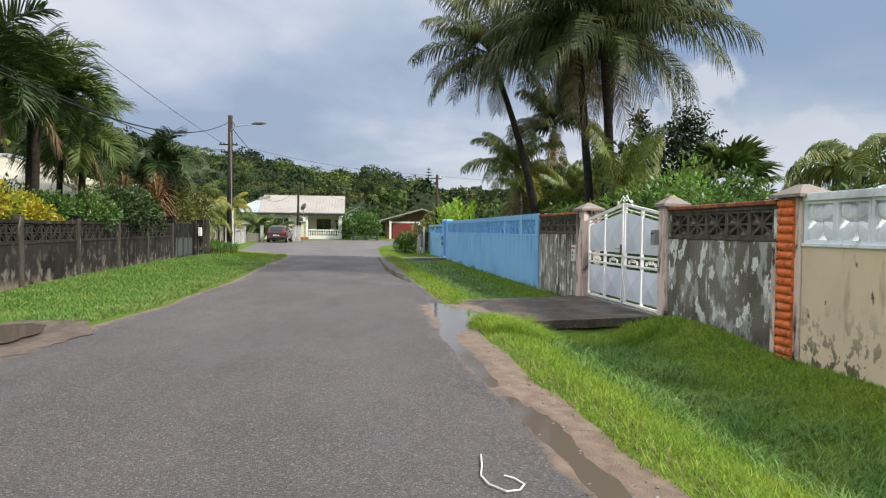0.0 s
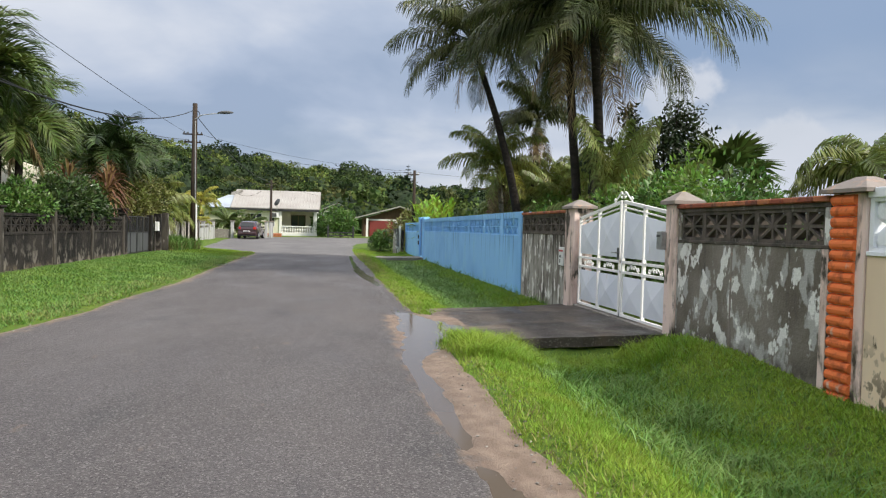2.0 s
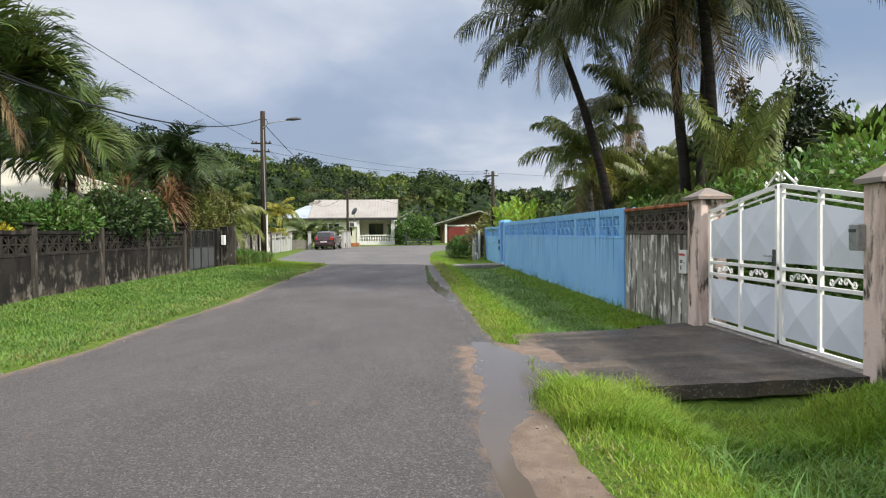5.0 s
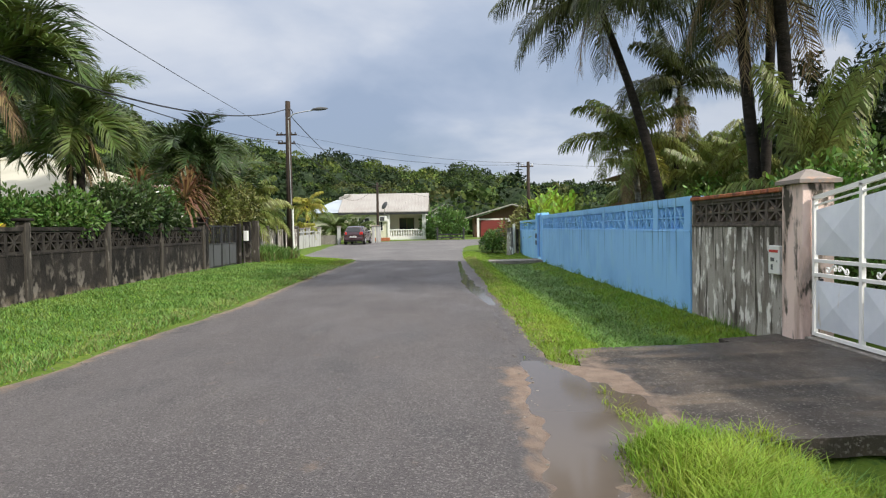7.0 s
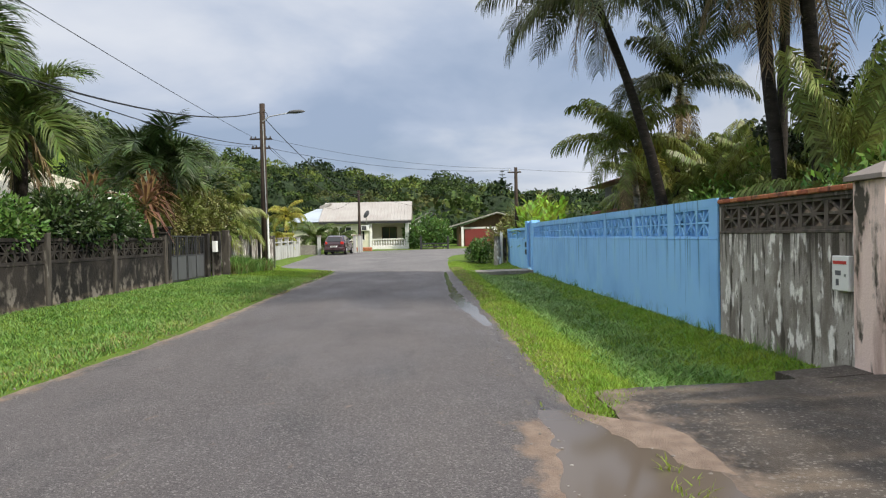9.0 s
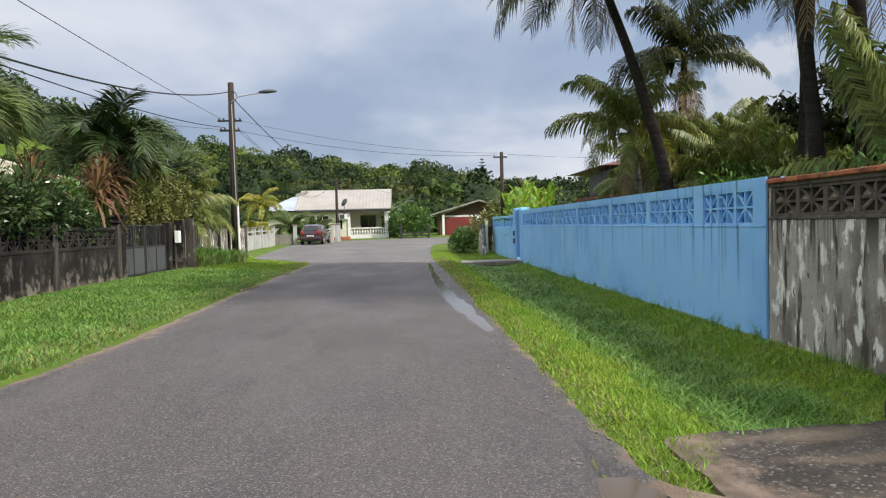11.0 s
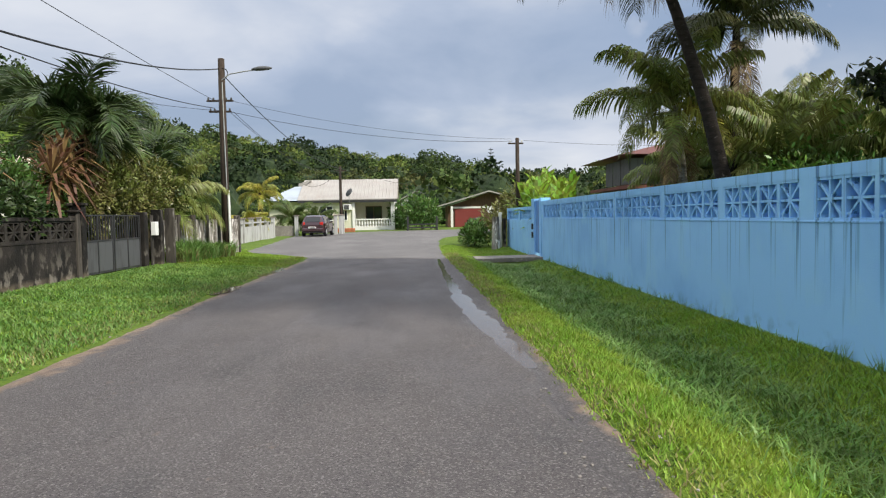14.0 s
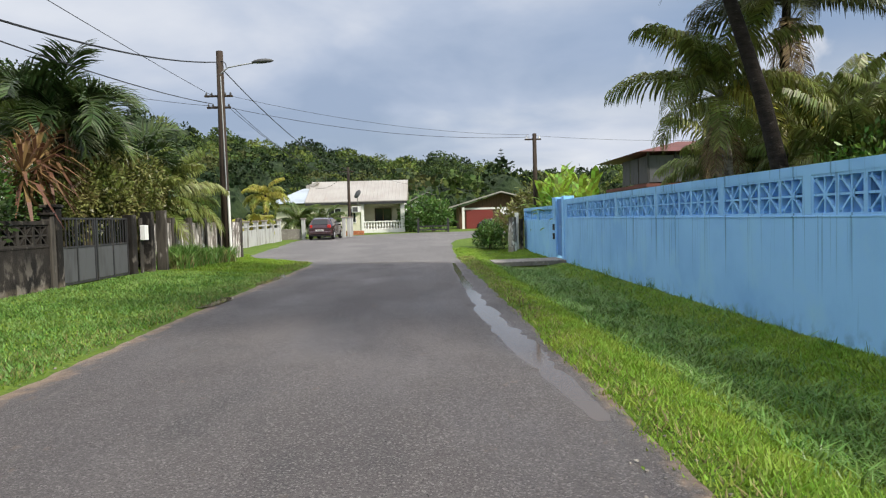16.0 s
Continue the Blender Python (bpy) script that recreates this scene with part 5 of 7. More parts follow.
palm("yellow_palm", (-11.5, 66.5, 0.2), (-11.4, 66.5, 3.6), "small palm with yellow fronds", 14, 2.0, 0.45, mat="coco_yellow", starts=(70, -10), r0=0.12, r1=0.09, bend=105, seed=71)
palm("yellow_palm", (-10.9, 60.5, 0.15), (-10.9, 60.5, 1.3), "low palm with yellow fronds", 12, 1.7, 0.4, mat="coco_yellow", starts=(75, 5), r0=0.1, r1=0.08, bend=95, seed=72)
palm("garden_palm", (-9.4, 69.5, 0.25), (-9.4, 69.5, 1.5), "low bushy palm in the front garden", 24, 2.5, 0.45, mat="palm_green", starts=(84, 0), r0=0.1, r1=0.08, bend=95, seed=73)
palm("garden_palm", (-7.6, 70.0, 0.25), (-7.6, 70.0, 1.2), "low bushy palm in the front garden", 22, 2.2, 0.4, mat="palm_green", starts=(84, 0), r0=0.1, r1=0.08, bend=95, seed=74)

# fan palm
fan = thing("fan_palm", 13.3, 23.0, 0, "grey-green fan palm with round pleated leaves", "palm tree")
part("trunk", tube([(0, 0, -0.1), (0, 0, 3.3)], [0.2, 0.16], 9), "bark_palm", fan)
for k in range(22):
    a, el = k * 137.5, 75 - 105 * (k / 22)
    V = []
    stalk = np.array((1.0, 0, 0.0))
    V.append([(0, -0.015, 0), (0, 0.015, 0), (1.0, 0.012, 0), (1.0, -0.012, 0)])
    for j in range(26):
        u = math.radians(-120 + 240 * j / 25)
        d = np.array((math.cos(u), math.sin(u), -0.10 + 0.12 * (j % 2)))
        n_ = np.array((-math.sin(u), math.cos(u), 0)) * 0.085
        l1, l2 = 0.62, 1.0
        e2 = stalk + d * l2 + np.array((0, 0, -0.22))
        V.append([stalk, stalk + d * l1 - n_, e2, stalk + d * l1 + n_])
    under("fan_leaf", quads_mesh("fan_leaf", np.array(V), "palm_green"), fan, Matrix.Translation((0, 0, 3.2)) @ pose(0, 0, 0, 0, 0, a) @ pose(0, 0, 0, 0, -el, 0))

# hedge shrubs behind the right-hand walls
HEDGE = [(6.6, 12.2, 1.1, 1.2, 2.6, "shrub"), (7.4, 13.8, 1.3, 1.3, 2.9, "shrub_lush"), (6.7, 15.3, 1.1, 1.2, 2.6, "shrub"), (7.9, 16.2, 1.4, 1.3, 3.0, "shrub"), (6.6, 17.4, 1.0, 1.2, 2.6, "shrub_lush"),
         (8.7, 18.6, 1.4, 1.4, 3.0, "shrub"), (7.3, 19.6, 1.2, 1.3, 2.4, "shrub"), (9.6, 21.5, 1.5, 1.5, 3.2, "shrub_lush"), (7.9, 23.6, 1.5, 1.5, 2.7, "shrub"), (10.5, 24.5, 1.6, 1.6, 3.4, "shrub")]
HEDGE += [         (9.0, 27.0, 1.5, 1.5, 2.8, "shrub_lush"), (11.6, 22.0, 1.5, 1.5, 3.0, "shrub"), (9.5, 15.0, 1.4, 1.4, 3.0, "shrub"), (9.8, 30.5, 1.5, 1.5, 2.7, "shrub_lush"), (11.3, 18.2, 1.5, 1.5, 2.8, "shrub"),
         (8.6, 34.0, 1.4, 1.6, 2.4, "shrub_dark"), (10.5, 28.0, 1.3, 1.3, 3.6, "shrub_lush"), (12.5, 20.0, 1.4, 1.4, 2.6, "shrub"), (9.3, 12.0, 1.3, 1.3, 2.4, "shrub"), (7.0, 26.0, 1.1, 1.4, 2.0, "shrub_dark"), (9.6, 33.0, 1.3, 1.4, 2.5, "shrub_dark"), (11.2, 36.0, 1.6, 1.6, 2.8, "shrub"), (9.4, 36.4, 1.4, 1.5, 2.4, "shrub_dark"), (13.5, 38.0, 1.8, 1.8, 3.2, "shrub")]
for x, y, rx, ry, h, mt in HEDGE:
    x = max(x, 5.55 + rx * 1.25)
    shrub("garden_shrub", x, y, 0, (rx * 1.1, ry * 1.1, h * 0.80), 5200, 0.135, mt, "dense leafy green shrub behind the wall", group="shrubs behind the walls", clumps=30)
shrub("garden_shrub", 9.2, 24.6, 0, (1.5, 1.3, 2.3), 2400, 0.2, "shrub_olive", "yellow-green leafy shrub behind the wall", group="shrubs behind the walls")

# dark tree with a bare reaching limb
dt = thing("dark_tree", 13.0, 26.4, 0, "dark leafy tree with a long reaching limb", "tree")
part("trunk", tube([(0, 0, -0.2), (0.1, 0, 1.6), (-0.1, 0, 3.2)], [0.22, 0.18, 0.12], 8), "bark", dt)
REACH = [(-2.6, -0.6, 5.0), (-1.7, 0.2, 6.4), (0.3, 0.0, 6.6), (0.9, 0.3, 6.3), (1.2, -0.4, 5.4), (-0.6, -0.5, 5.6), (0.5, -0.8, 4.6), (-3.3, 0.1, 4.4)]
for ex, ey, ez in REACH:
    part("limb", tube(curve_path((-0.05, 0, 2.8), (ex, ey, ez), (0, 0, -0.25), 6), [0.09, 0.08, 0.065, 0.05, 0.04, 0.03, 0.015], 6), "bark", dt)
    m = 620
    t = 0.35 + 0.65 * rng.random(m) ** 0.7
    sp_ = np.clip(rng.normal(size=(m, 3)), -1.3, 1.3)
    P = np.array((-0.05, 0, 2.8)) + (np.array((ex, ey, ez)) - np.array((-0.05, 0, 2.8))) * t[:, None] + sp_ * (0.12 + 0.22 * (1 if ex > -0.8 else 0.35)) + np.array((0, 0, -0.15))
    under("foliage", quads_mesh("foliage", leaf_quads(P, rng.normal(size=(m, 3)) + np.array((0, 0, -0.4)), 0.24 * (0.6 + 0.7 * rng.random(m)), 0.4), "tree_dark"), dt)

# big lime-green leaves by the blue door
def big_leaf_mesh(length, width, el, bend):
    """One broad pointed leaf on a short stalk, folded along its midrib and arching over."""
    V, prev, p = [], None, np.zeros(3)
    for j in range(10):
        t = j / 9
        an = math.radians(el - bend * t ** 1.5)
        w = width * math.sin(math.pi * min(1.0, max(0.02, (t - 0.16) / 0.84))) ** 0.65 if t > 0.17 else 0.014
        cur = (p + np.array((0, -w, 0.28 * w)), p.copy(), p + np.array((0, w, 0.28 * w)))
        if prev:
            V += [[prev[0], prev[1], cur[1], cur[0]], [prev[1], prev[2], cur[2], cur[1]]]
        prev = cur
        p = p + np.array((math.cos(an), 0, math.sin(an))) * length / 9
    return quads_mesh("big_leaf", np.array(V), "banana", True)


BIG_LEAVES = [big_leaf_mesh(l_, w_, e_, b_) for l_, w_, e_, b_ in ((1.25, 0.15, 70, 70), (1.1, 0.17, 50, 85), (1.35, 0.14, 82, 55), (1.0, 0.15, 30, 80))]


def big_leaf_plant(x, y, z, canes, height, label):
    b = thing("big_leaf_plant", x, y, z, label, "plant", "lime-green garden plants")
    for c in range(canes):
        a = 2 * math.pi * c / canes + rng.random()
        top = Vector((0.55 * math.cos(a), 0.55 * math.sin(a), height * (0.72 + 0.28 * rng.random())))
        root = Vector((0.2 * math.cos(a), 0.2 * math.sin(a), -0.1))
        part("cane", tube([root, root.lerp(top, 0.5) + Vector((0, 0, 0.1)), top], [0.03, 0.024, 0.012], 5), "crownshaft", b)
        for k in range(8):
            f = 0.45 + 0.55 * k / 7
            p = root.lerp(top, f)
            under("big_leaf", BIG_LEAVES[(k + c) % 4 if k < 6 else 2], b, Matrix.Translation(p) @ pose(0, 0, 0, 0, 0, 137.5 * k + 60 * c + 25 * rng.random()) @ Matrix.Scale(0.8 + 0.4 * rng.random(), 4))
    return b


for x, y, n, l in ((6.1, 40.6, 4, 2.0), (6.0, 42.0, 5, 2.2), (6.2, 43.4, 5, 2.4), (6.9, 44.6, 5, 2.6), (6.2, 45.4, 5, 2.4), (6.9, 42.8, 4, 2.4), (6.3, 47.0, 4, 2.3)):
    big_leaf_plant(x, y, 0, n, l, "lime-green plant with broad arching leaves behind the blue wall")
shrub("corner_tree", 6.4, 49.5, 0, (1.9, 1.9, 2.4), 2600, 0.26, "shrub_olive", "yellow-green bushy tree beyond the blue wall", "tree", clumps=34)
shrub("corner_tree", 5.9, 53.5, 0, (1.7, 1.7, 2.0), 2000, 0.26, "shrub_olive", "yellow-green bushy tree beyond the blue wall", "tree", clumps=30)
shrub("verge_bush", 3.55, 47.5, 0.02, (0.95, 1.0, 1.1), 3000, 0.15, "shrub", "round green bush on the verge", "bush", clumps=26)

# shrubs over the dark wall
LHEDGE = [(-8.3, 14.6, 0.9, 1.5, 1.1, "shrub_lush"), (-8.3, 16.6, 0.9, 1.2, 0.9, "shrub_yellow"), (-8.2, 18.3, 0.8, 1.1, 0.8, "shrub_yellow"), (-8.3, 20.2, 0.8, 1.2, 1.0, "shrub"), (-8.0, 22.0, 0.8, 1.1, 1.1, "shrub"),
          (-7.75, 23.9, 0.95, 1.2, 1.25, "shrub_dark"), (-7.7, 25.4, 0.95, 1.2, 1.25, "shrub_dark"), (-7.9, 27.0, 0.8, 1.1, 1.1, "shrub_dark"), (-8.5, 28.2, 0.9, 1.2, 1.5, "shrub"), (-8.6, 29.8, 0.8, 1.1, 1.3, "shrub")]
LHEDGE += [          (-8.2, 33.6, 0.9, 1.3, 1.9, "shrub_olive"), (-8.6, 31.8, 0.8, 1.1, 1.6, "shrub_olive"), (-8.4, 35.6, 0.9, 1.3, 1.9, "shrub_olive"), (-8.6, 37.8, 1.0, 1.3, 1.7, "shrub"), (-9.0, 40.0, 1.0, 1.3, 1.3, "shrub"),
          (-10.6, 22.5, 1.3, 1.6, 1.3, "shrub_lush"), (-10.9, 31.5, 1.4, 1.6, 2.2, "shrub"), (-10.5, 42.5, 1.3, 1.6, 1.4, "shrub"), (-11.3, 36.5, 1.5, 1.7, 2.4, "shrub"), (-12.3, 48.0, 1.6, 2.0, 1.5, "shrub"), (-13.0, 54.0, 1.8, 2.2, 1.6, "shrub_lush")]
for x, y, rx, ry, h, mt in LHEDGE:
    shrub("garden_shrub", x, y, 0, (rx * 1.1, ry * 1.1, h), 4200, 0.14 if mt == "shrub_dark" else 0.12, mt, {"shrub_yellow": "yellow-leaved croton shrub behind the dark wall", "shrub_dark": "glossy dark shrub spilling over the dark wall"}.get(mt, "leafy green shrub behind the dark wall"),
          group="shrubs behind the dark wall", clumps=24, lift=1.25)
    if mt != "shrub_yellow":
        shrub("garden_shrub", x - 0.9, y + 0.4, 0, (rx, ry, 1.1), 900, 0.19, mt, "leafy green undergrowth behind the dark wall", group="shrubs behind the dark wall", clumps=18)



for x, y, rx, ry, h, mt in ((-8.1, 34.6, 1.2, 1.6, 1.7, "shrub_olive"), (-8.6, 36.6, 1.2, 1.5, 1.6, "shrub_olive"), (-8.3, 32.6, 1.0, 1.3, 1.3, "shrub_olive")):
    shrub("tangled_shrub", x, y, 0, (rx, ry, h), 3600, 0.13, mt, "tangled olive-green shrub over the dark gate", group="shrubs behind the dark wall", clumps=30, lift=1.7, stems=14)
palm("areca_palm", (-8.9, 39.3, 0), (-8.8, 39.3, 2.3), "yellow-green feather palm arching over the flaking wall", 20, 2.4, 0.5, mat="palm_bright", starts=(84, -5), r0=0.1, r1=0.08, bend=95, seed=91, group="palms behind the dark wall")
palm("areca_palm", (-8.7, 37.4, 0), (-8.6, 37.4, 2.1), "yellow-green feather palm arching over the flaking wall", 18, 2.2, 0.5, mat="palm_bright", starts=(84, -5), r0=0.1, r1=0.08, bend=95, seed=92, group="palms behind the dark wall", swing=55)


def strap_plant(x, y, z, n, length, mat, label):
    s = thing("strap_leaf_plant", x, y, 0, label, "plant")
    part("cane", tube([(0, 0, -0.1), (0.03, 0, z)], [0.04, 0.03], 6), "stem", s)
    V = []
    for k in range(n):
        a, el = 2.4 * k, math.radians(80 - 130 * k / n)
        d = np.array((math.cos(a) * math.cos(el), math.sin(a) * math.cos(el), math.sin(el)))
        sd = np.array((-math.sin(a), math.cos(a), 0)) * 0.045
        p0 = np.array((0.03, 0, z - 0.3 * k / n))
        p1 = p0 + d * length * 0.5
        p2 = p1 + (d + np.array((0, 0, -0.7))) * length * 0.45
        V += [[p0 - sd * 0.4, p0 + sd * 0.4, p1 + sd, p1 - sd], [p1 - sd, p1 + sd, p2 + sd * 0.1, p2 - sd * 0.1]]
    under("leaves", quads_mesh("leaves", np.array(V), mat), s)


for x, y, z in ((-8.2, 30.2, 2.6), (-8.5, 31.1, 2.9), (-8.0, 29.3, 2.3), (-8.6, 27.2, 2.4)):
    strap_plant(x, y, z + 0.45, 54, 1.25, "dracaena", "reddish-brown strap-leaved plant behind the dark wall")

# ---- poles, lamp and cables ----
def utility_pole(x, y, z, h, r, label, lean=(0, 0)):
    p = thing("utility_pole", x, y, z, label, "utility pole", "utility poles")
    part("shaft", tube([(0, 0, -0.3), (lean[0] * 0.5, lean[1] * 0.5, h / 2), (lean[0], lean[1], h)], [r, r * 0.88, r * 0.74], 10), "pole", p, smooth=True)
    return p


PX, PY = -7.12, 40.9
up = utility_pole(PX, PY, 0.1, 7.85, 0.17, "tall weathered wooden utility pole with crossarms and a street lamp", (0.02, 0))
for z, w in ((6.15, 0.5), (5.72, 0.42)):
    part("crossarm", box((-w - 0.1, -0.05, z), (w - 0.05, 0.05, z + 0.07), 0.008), "pole", up)
    for sx in (-0.9, -0.5, 0.5, 0.9):
        part("insulator", tube([(sx * w - 0.08, 0, z + 0.07), (sx * w - 0.08, 0, z + 0.12), (sx * w - 0.08, 0, z + 0.17)], [0.03, 0.045, 0.02], 7), "grey_metal", up)
part("white_conduit", tube([(0.20, -0.12, 0.0), (0.17, -0.12, 2.6)], 0.05, 8), "plastic_white", up, "white plastic cable guard")
part("conduit", tube([(0.12, -0.13, 2.6), (0.06, -0.12, 6.9)], 0.022, 6), "galv", up)
part("cable_coil", tube([(0.12 + 0.16 * math.cos(a), -0.1, 7.25 + 0.2 * math.sin(a)) for a in np.linspace(0, 6.2, 16)], 0.018, 5), "cable", up)
part("lamp_arm", tube([(0.0, -0.1, 6.95), (0.35, -0.1, 7.22), (0.95, -0.08, 7.33), (1.3, -0.06, 7.38)], 0.028, 6), "galv", up)
bm = bmesh.new()
bmesh.ops.create_uvsphere(bm, u_segments=12, v_segments=7, radius=0.5)
for v in bm.verts:
    v.co = Vector((1.62 + v.co.x * 0.85, -0.05 + v.co.y * 0.30, 7.42 + v.co.z * (0.22 if v.co.z > 0 else 0.12) + 0.05 * v.co.x))
part("lamp_head", bm, "grey_metal", up, "grey street lamp head", smooth=True)
p0 = utility_pole(-6.0, 0.0, 0, 6.6, 0.17, "tall weathered wooden utility pole by the wall")
p2 = utility_pole(5.55, 46.2, 0, 5.25, 0.12, "dark wooden utility pole behind the blue wall")
part("crossarm", box((-0.45, -0.04, 4.95), (0.3, 0.04, 5.02), 0.006), "pole", p2)
for sx in (-0.35, 0.22):
    part("insulator", tube([(sx, 0, 5.02), (sx, 0, 5.14)], [0.04, 0.03], 6), "plastic_white", p2)
p3 = utility_pole(-5.55, 70.0, 0.2, 5.6, 0.14, "dark wooden utility pole before the house")
part("crossarm", box((-0.5, -0.05, 5.2), (0.5, 0.05, 5.28), 0.006), "pole", p3)


def cable(a, b, sag, r, label="black overhead cable strung from the pole"):
    a, b = Vector(a), Vector(b)
    path = [a.lerp(b, k / 30) - Vector((0, 0, sag * 4 * (k / 30) * (1 - k / 30))) for k in range(31)]
    ob = part("overhead_cable", tube(path, r, 5), "cable")
    return tagged(ob, label, "cable", "overhead cables")


cable((PX - 0.1, PY, 7.55), (-6.0, 0.0, 5.05), 1.8, 0.022, "thick black overhead cable sagging between poles")
cable((PX - 0.3, PY, 6.3), (-6.0, 0.0, 6.2), 0.3, 0.009, "thin black cable between the poles")
cable((PX - 0.3, PY, 6.0), (-6.0, 0.0, 5.0), 1.0, 0.014)
cable((PX - 0.1, PY, 5.9), (-12.5, 30.0, 6.0), 0.3, 0.008, "thin black cable between the poles")
cable((PX, PY, 7.4), (-5.55, 70.0, 5.6), 0.7, 0.02)
cable((PX + 0.3, PY, 5.85), (-5.5, 70.0, 5.5), 0.9, 0.010, "thin black cable between the poles")
cable((PX + 0.45, PY, 5.85), (-5.3, 70.0, 5.4), 1.0, 0.010, "thin black cable between the poles")
cable((PX + 0.3, PY, 6.3), (5.3, 46.2, 5.2), 0.35, 0.007, "thin black cable between the poles")
cable((PX + 0.3, PY, 5.85), (5.35, 46.2, 5.1), 0.40, 0.009, "thin black cable between the poles")
cable((5.6, 46.2, 5.15), (22, 52, 5.6), 0.3, 0.007, "thin black cable between the poles")
cable((-5.55, 70.0, 5.6), (-10.2, 77.8, 5.0), 0.9, 0.012, "black service cable to the house")
cable((-5.55, 70.0, 5.6), (8.0, 84.0, 4.2), 0.6, 0.010, "thin black cable between the poles")

# ---- houses ----
def gable_roof(name, x0, x1, y0, y1, ze, zr, mat, parent, over=0.4, thick=0.08, ribs=0.35, lean=None):
    """Two slopes with the ridge along x, with pressed ribs on the front slope."""
    ym = (y0 + y1) / 2 if lean is None else lean
    bm = bmesh.new()
    add_prism(bm, [(y0 - over, ze), (ym, zr), (y1 + over, ze), (y1 + over, ze - thick), (ym, zr - thick), (y0 - over, ze - thick)], x0 - over, x1 + over, "x")
    r = part(name, bm, mat, parent)
    bm = bmesh.new()
    n = int((x1 - x0 + 2 * over) / ribs)
    for k in range(n + 1):
        x = x0 - over + k * ribs
        a = [bm.verts.new(q) for q in ((x - 0.03, y0 - over, ze + 0.002), (x + 0.03, y0 - over, ze + 0.002), (x + 0.03, ym, zr + 0.002), (x - 0.03, ym, zr + 0.002))]
        b = [bm.verts.new((v.co.x * 1.0 + (0.012 if i in (0, 3) else -0.012), v.co.y, v.co.z + 0.03)) for i, v in enumerate(a)]
        bm.faces.new(b)
        for i in range(4):
            bm.faces.new((a[i], a[(i + 1) % 4], b[(i + 1) % 4], b[i]))
    o = part("ribs", bm, mat, r)
    return r


def house_window(parent, x, y, z, w, h, frame_mat="white_paint", shutters=False):
    """A window in a wall that faces -y, its middle at x and its sill at z."""
    win = part("window", box((x - w / 2, y - 0.03, z), (x + w / 2, y + 0.02, z + h)), "glass", parent, "dark glazed window")
    bm = bmesh.new()
    t = 0.06
    for lo, hi in (((x - w / 2 - t, z - t), (x + w / 2 + t, z)), ((x - w / 2 - t, z + h), (x + w / 2 + t, z + h + t)), ((x - w / 2 - t, z), (x - w / 2, z + h)), ((x + w / 2, z), (x + w / 2 + t, z + h)), ((x - 0.025, z), (x + 0.025, z + h))):
        add_box(bm, (lo[0], y - 0.06, lo[1]), (hi[0], y, hi[1]))
    part("window_frame", bm, frame_mat, win)
    return win


HY = 79.0
house = thing("house", 0, HY, 0.3, "cream single-storey house with pale ridged roof and front porch", "house")
part("wall", box((-10.2, 0.0, -0.3), (-5.4, 9.0, 3.0)), "cream", house)
part("wall", box((-5.395, 2.2, -0.3), (-1.55, 9.0, 3.0)), "cream", house)
gable_roof("roof", -10.2, -1.45, 0.0, 9.0, 3.02, 5.15, "roof_sheet", house, over=0.35)
# gable wall at the ends
bm = bmesh.new()
add_prism(bm, [(0.0, 3.0), (4.5, 5.02), (9.0, 3.0)], -1.75, -1.56, "x")
part("gable", bm, "white_paint", house)
# lower lean-to roof on the left
bm = bmesh.new()
rq = [bm.verts.new(q) for q in ((-14.0, -0.3, 2.95), (-10.58, -0.3, 2.95), (-10.58, 3.2, 4.45), (-11.3, 3.2, 4.45), (-14.0, 7.0, 2.95), (-11.3, 5.2, 4.45), (-10.58, 5.2, 4.45), (-10.58, 7.0, 2.95))]
for f in ((0, 1, 2, 3), (0, 3, 5, 4), (2, 6, 5, 3), (4, 5, 6, 7), (0, 4, 7, 1)):
    bm.faces.new([rq[k] for k in f])
part("side_roof", bm, "roof_blue", house, "bluish lower side roof")
part("side_wall", box((-13.4, 0.5, -0.3), (-10.205, 6.6, 2.85)), "cream", house)
bm = bmesh.new()
add_prism(bm, [(-11.0, 4.75), (-9.8, 5.1), (-9.8, 5.0), (-11.0, 4.0)], 3.2, 6.0, "y")
part("ridge_wing", bm, "roof_sheet", house)
part("fascia", box((-10.55, -0.42, 2.70), (-1.1, -0.36, 2.93)), "dark_metal", house, "dark fascia board")
# porch
part("porch_floor", box((-5.4, -0.1, -0.3), (-1.5, 2.2, 0.28)), "white_paint", house)
for x in (-5.3, -1.62):
    part("porch_column", box((x - 0.13, -0.1, 0.28), (x + 0.13, 0.16, 2.9), 0.01), "white_paint", house)
part("balustrade_rail", box((-5.2, -0.08, 1.0), (-1.7, 0.10, 1.12), 0.01), "white_paint", house)
part("balustrade_base", box((-5.2, -0.07, 0.30), (-1.7, 0.09, 0.42), 0.01), "white_paint", house)
bal = tube([(0, 0, 0.42), (0, 0, 0.52), (0, 0, 0.68), (0, 0, 0.85), (0, 0, 1.0)], [0.055, 0.05, 0.085, 0.045, 0.06], 8)
bal_me = bpy.data.meshes.new("baluster")
bal.to_mesh(bal_me)
bal.free()
bal_me.materials.append(M["white_paint"])
for k in range(13):
    under("baluster", bal_me, house, pose(-5.05 + k * 0.265, 0.01, 0))
part("gable_wall_side", box((-1.56, -0.15, -0.3), (-1.38, 9.0, 3.0)), "white_paint", house)
house_window(house, -3.5, 2.19, 0.95, 1.5, 1.35, "brown_wood")
house_window(house, -7.9, -0.01, 1.05, 1.15, 1.3)
house_window(house, -6.2, -0.01, 1.05, 0.5, 1.3)
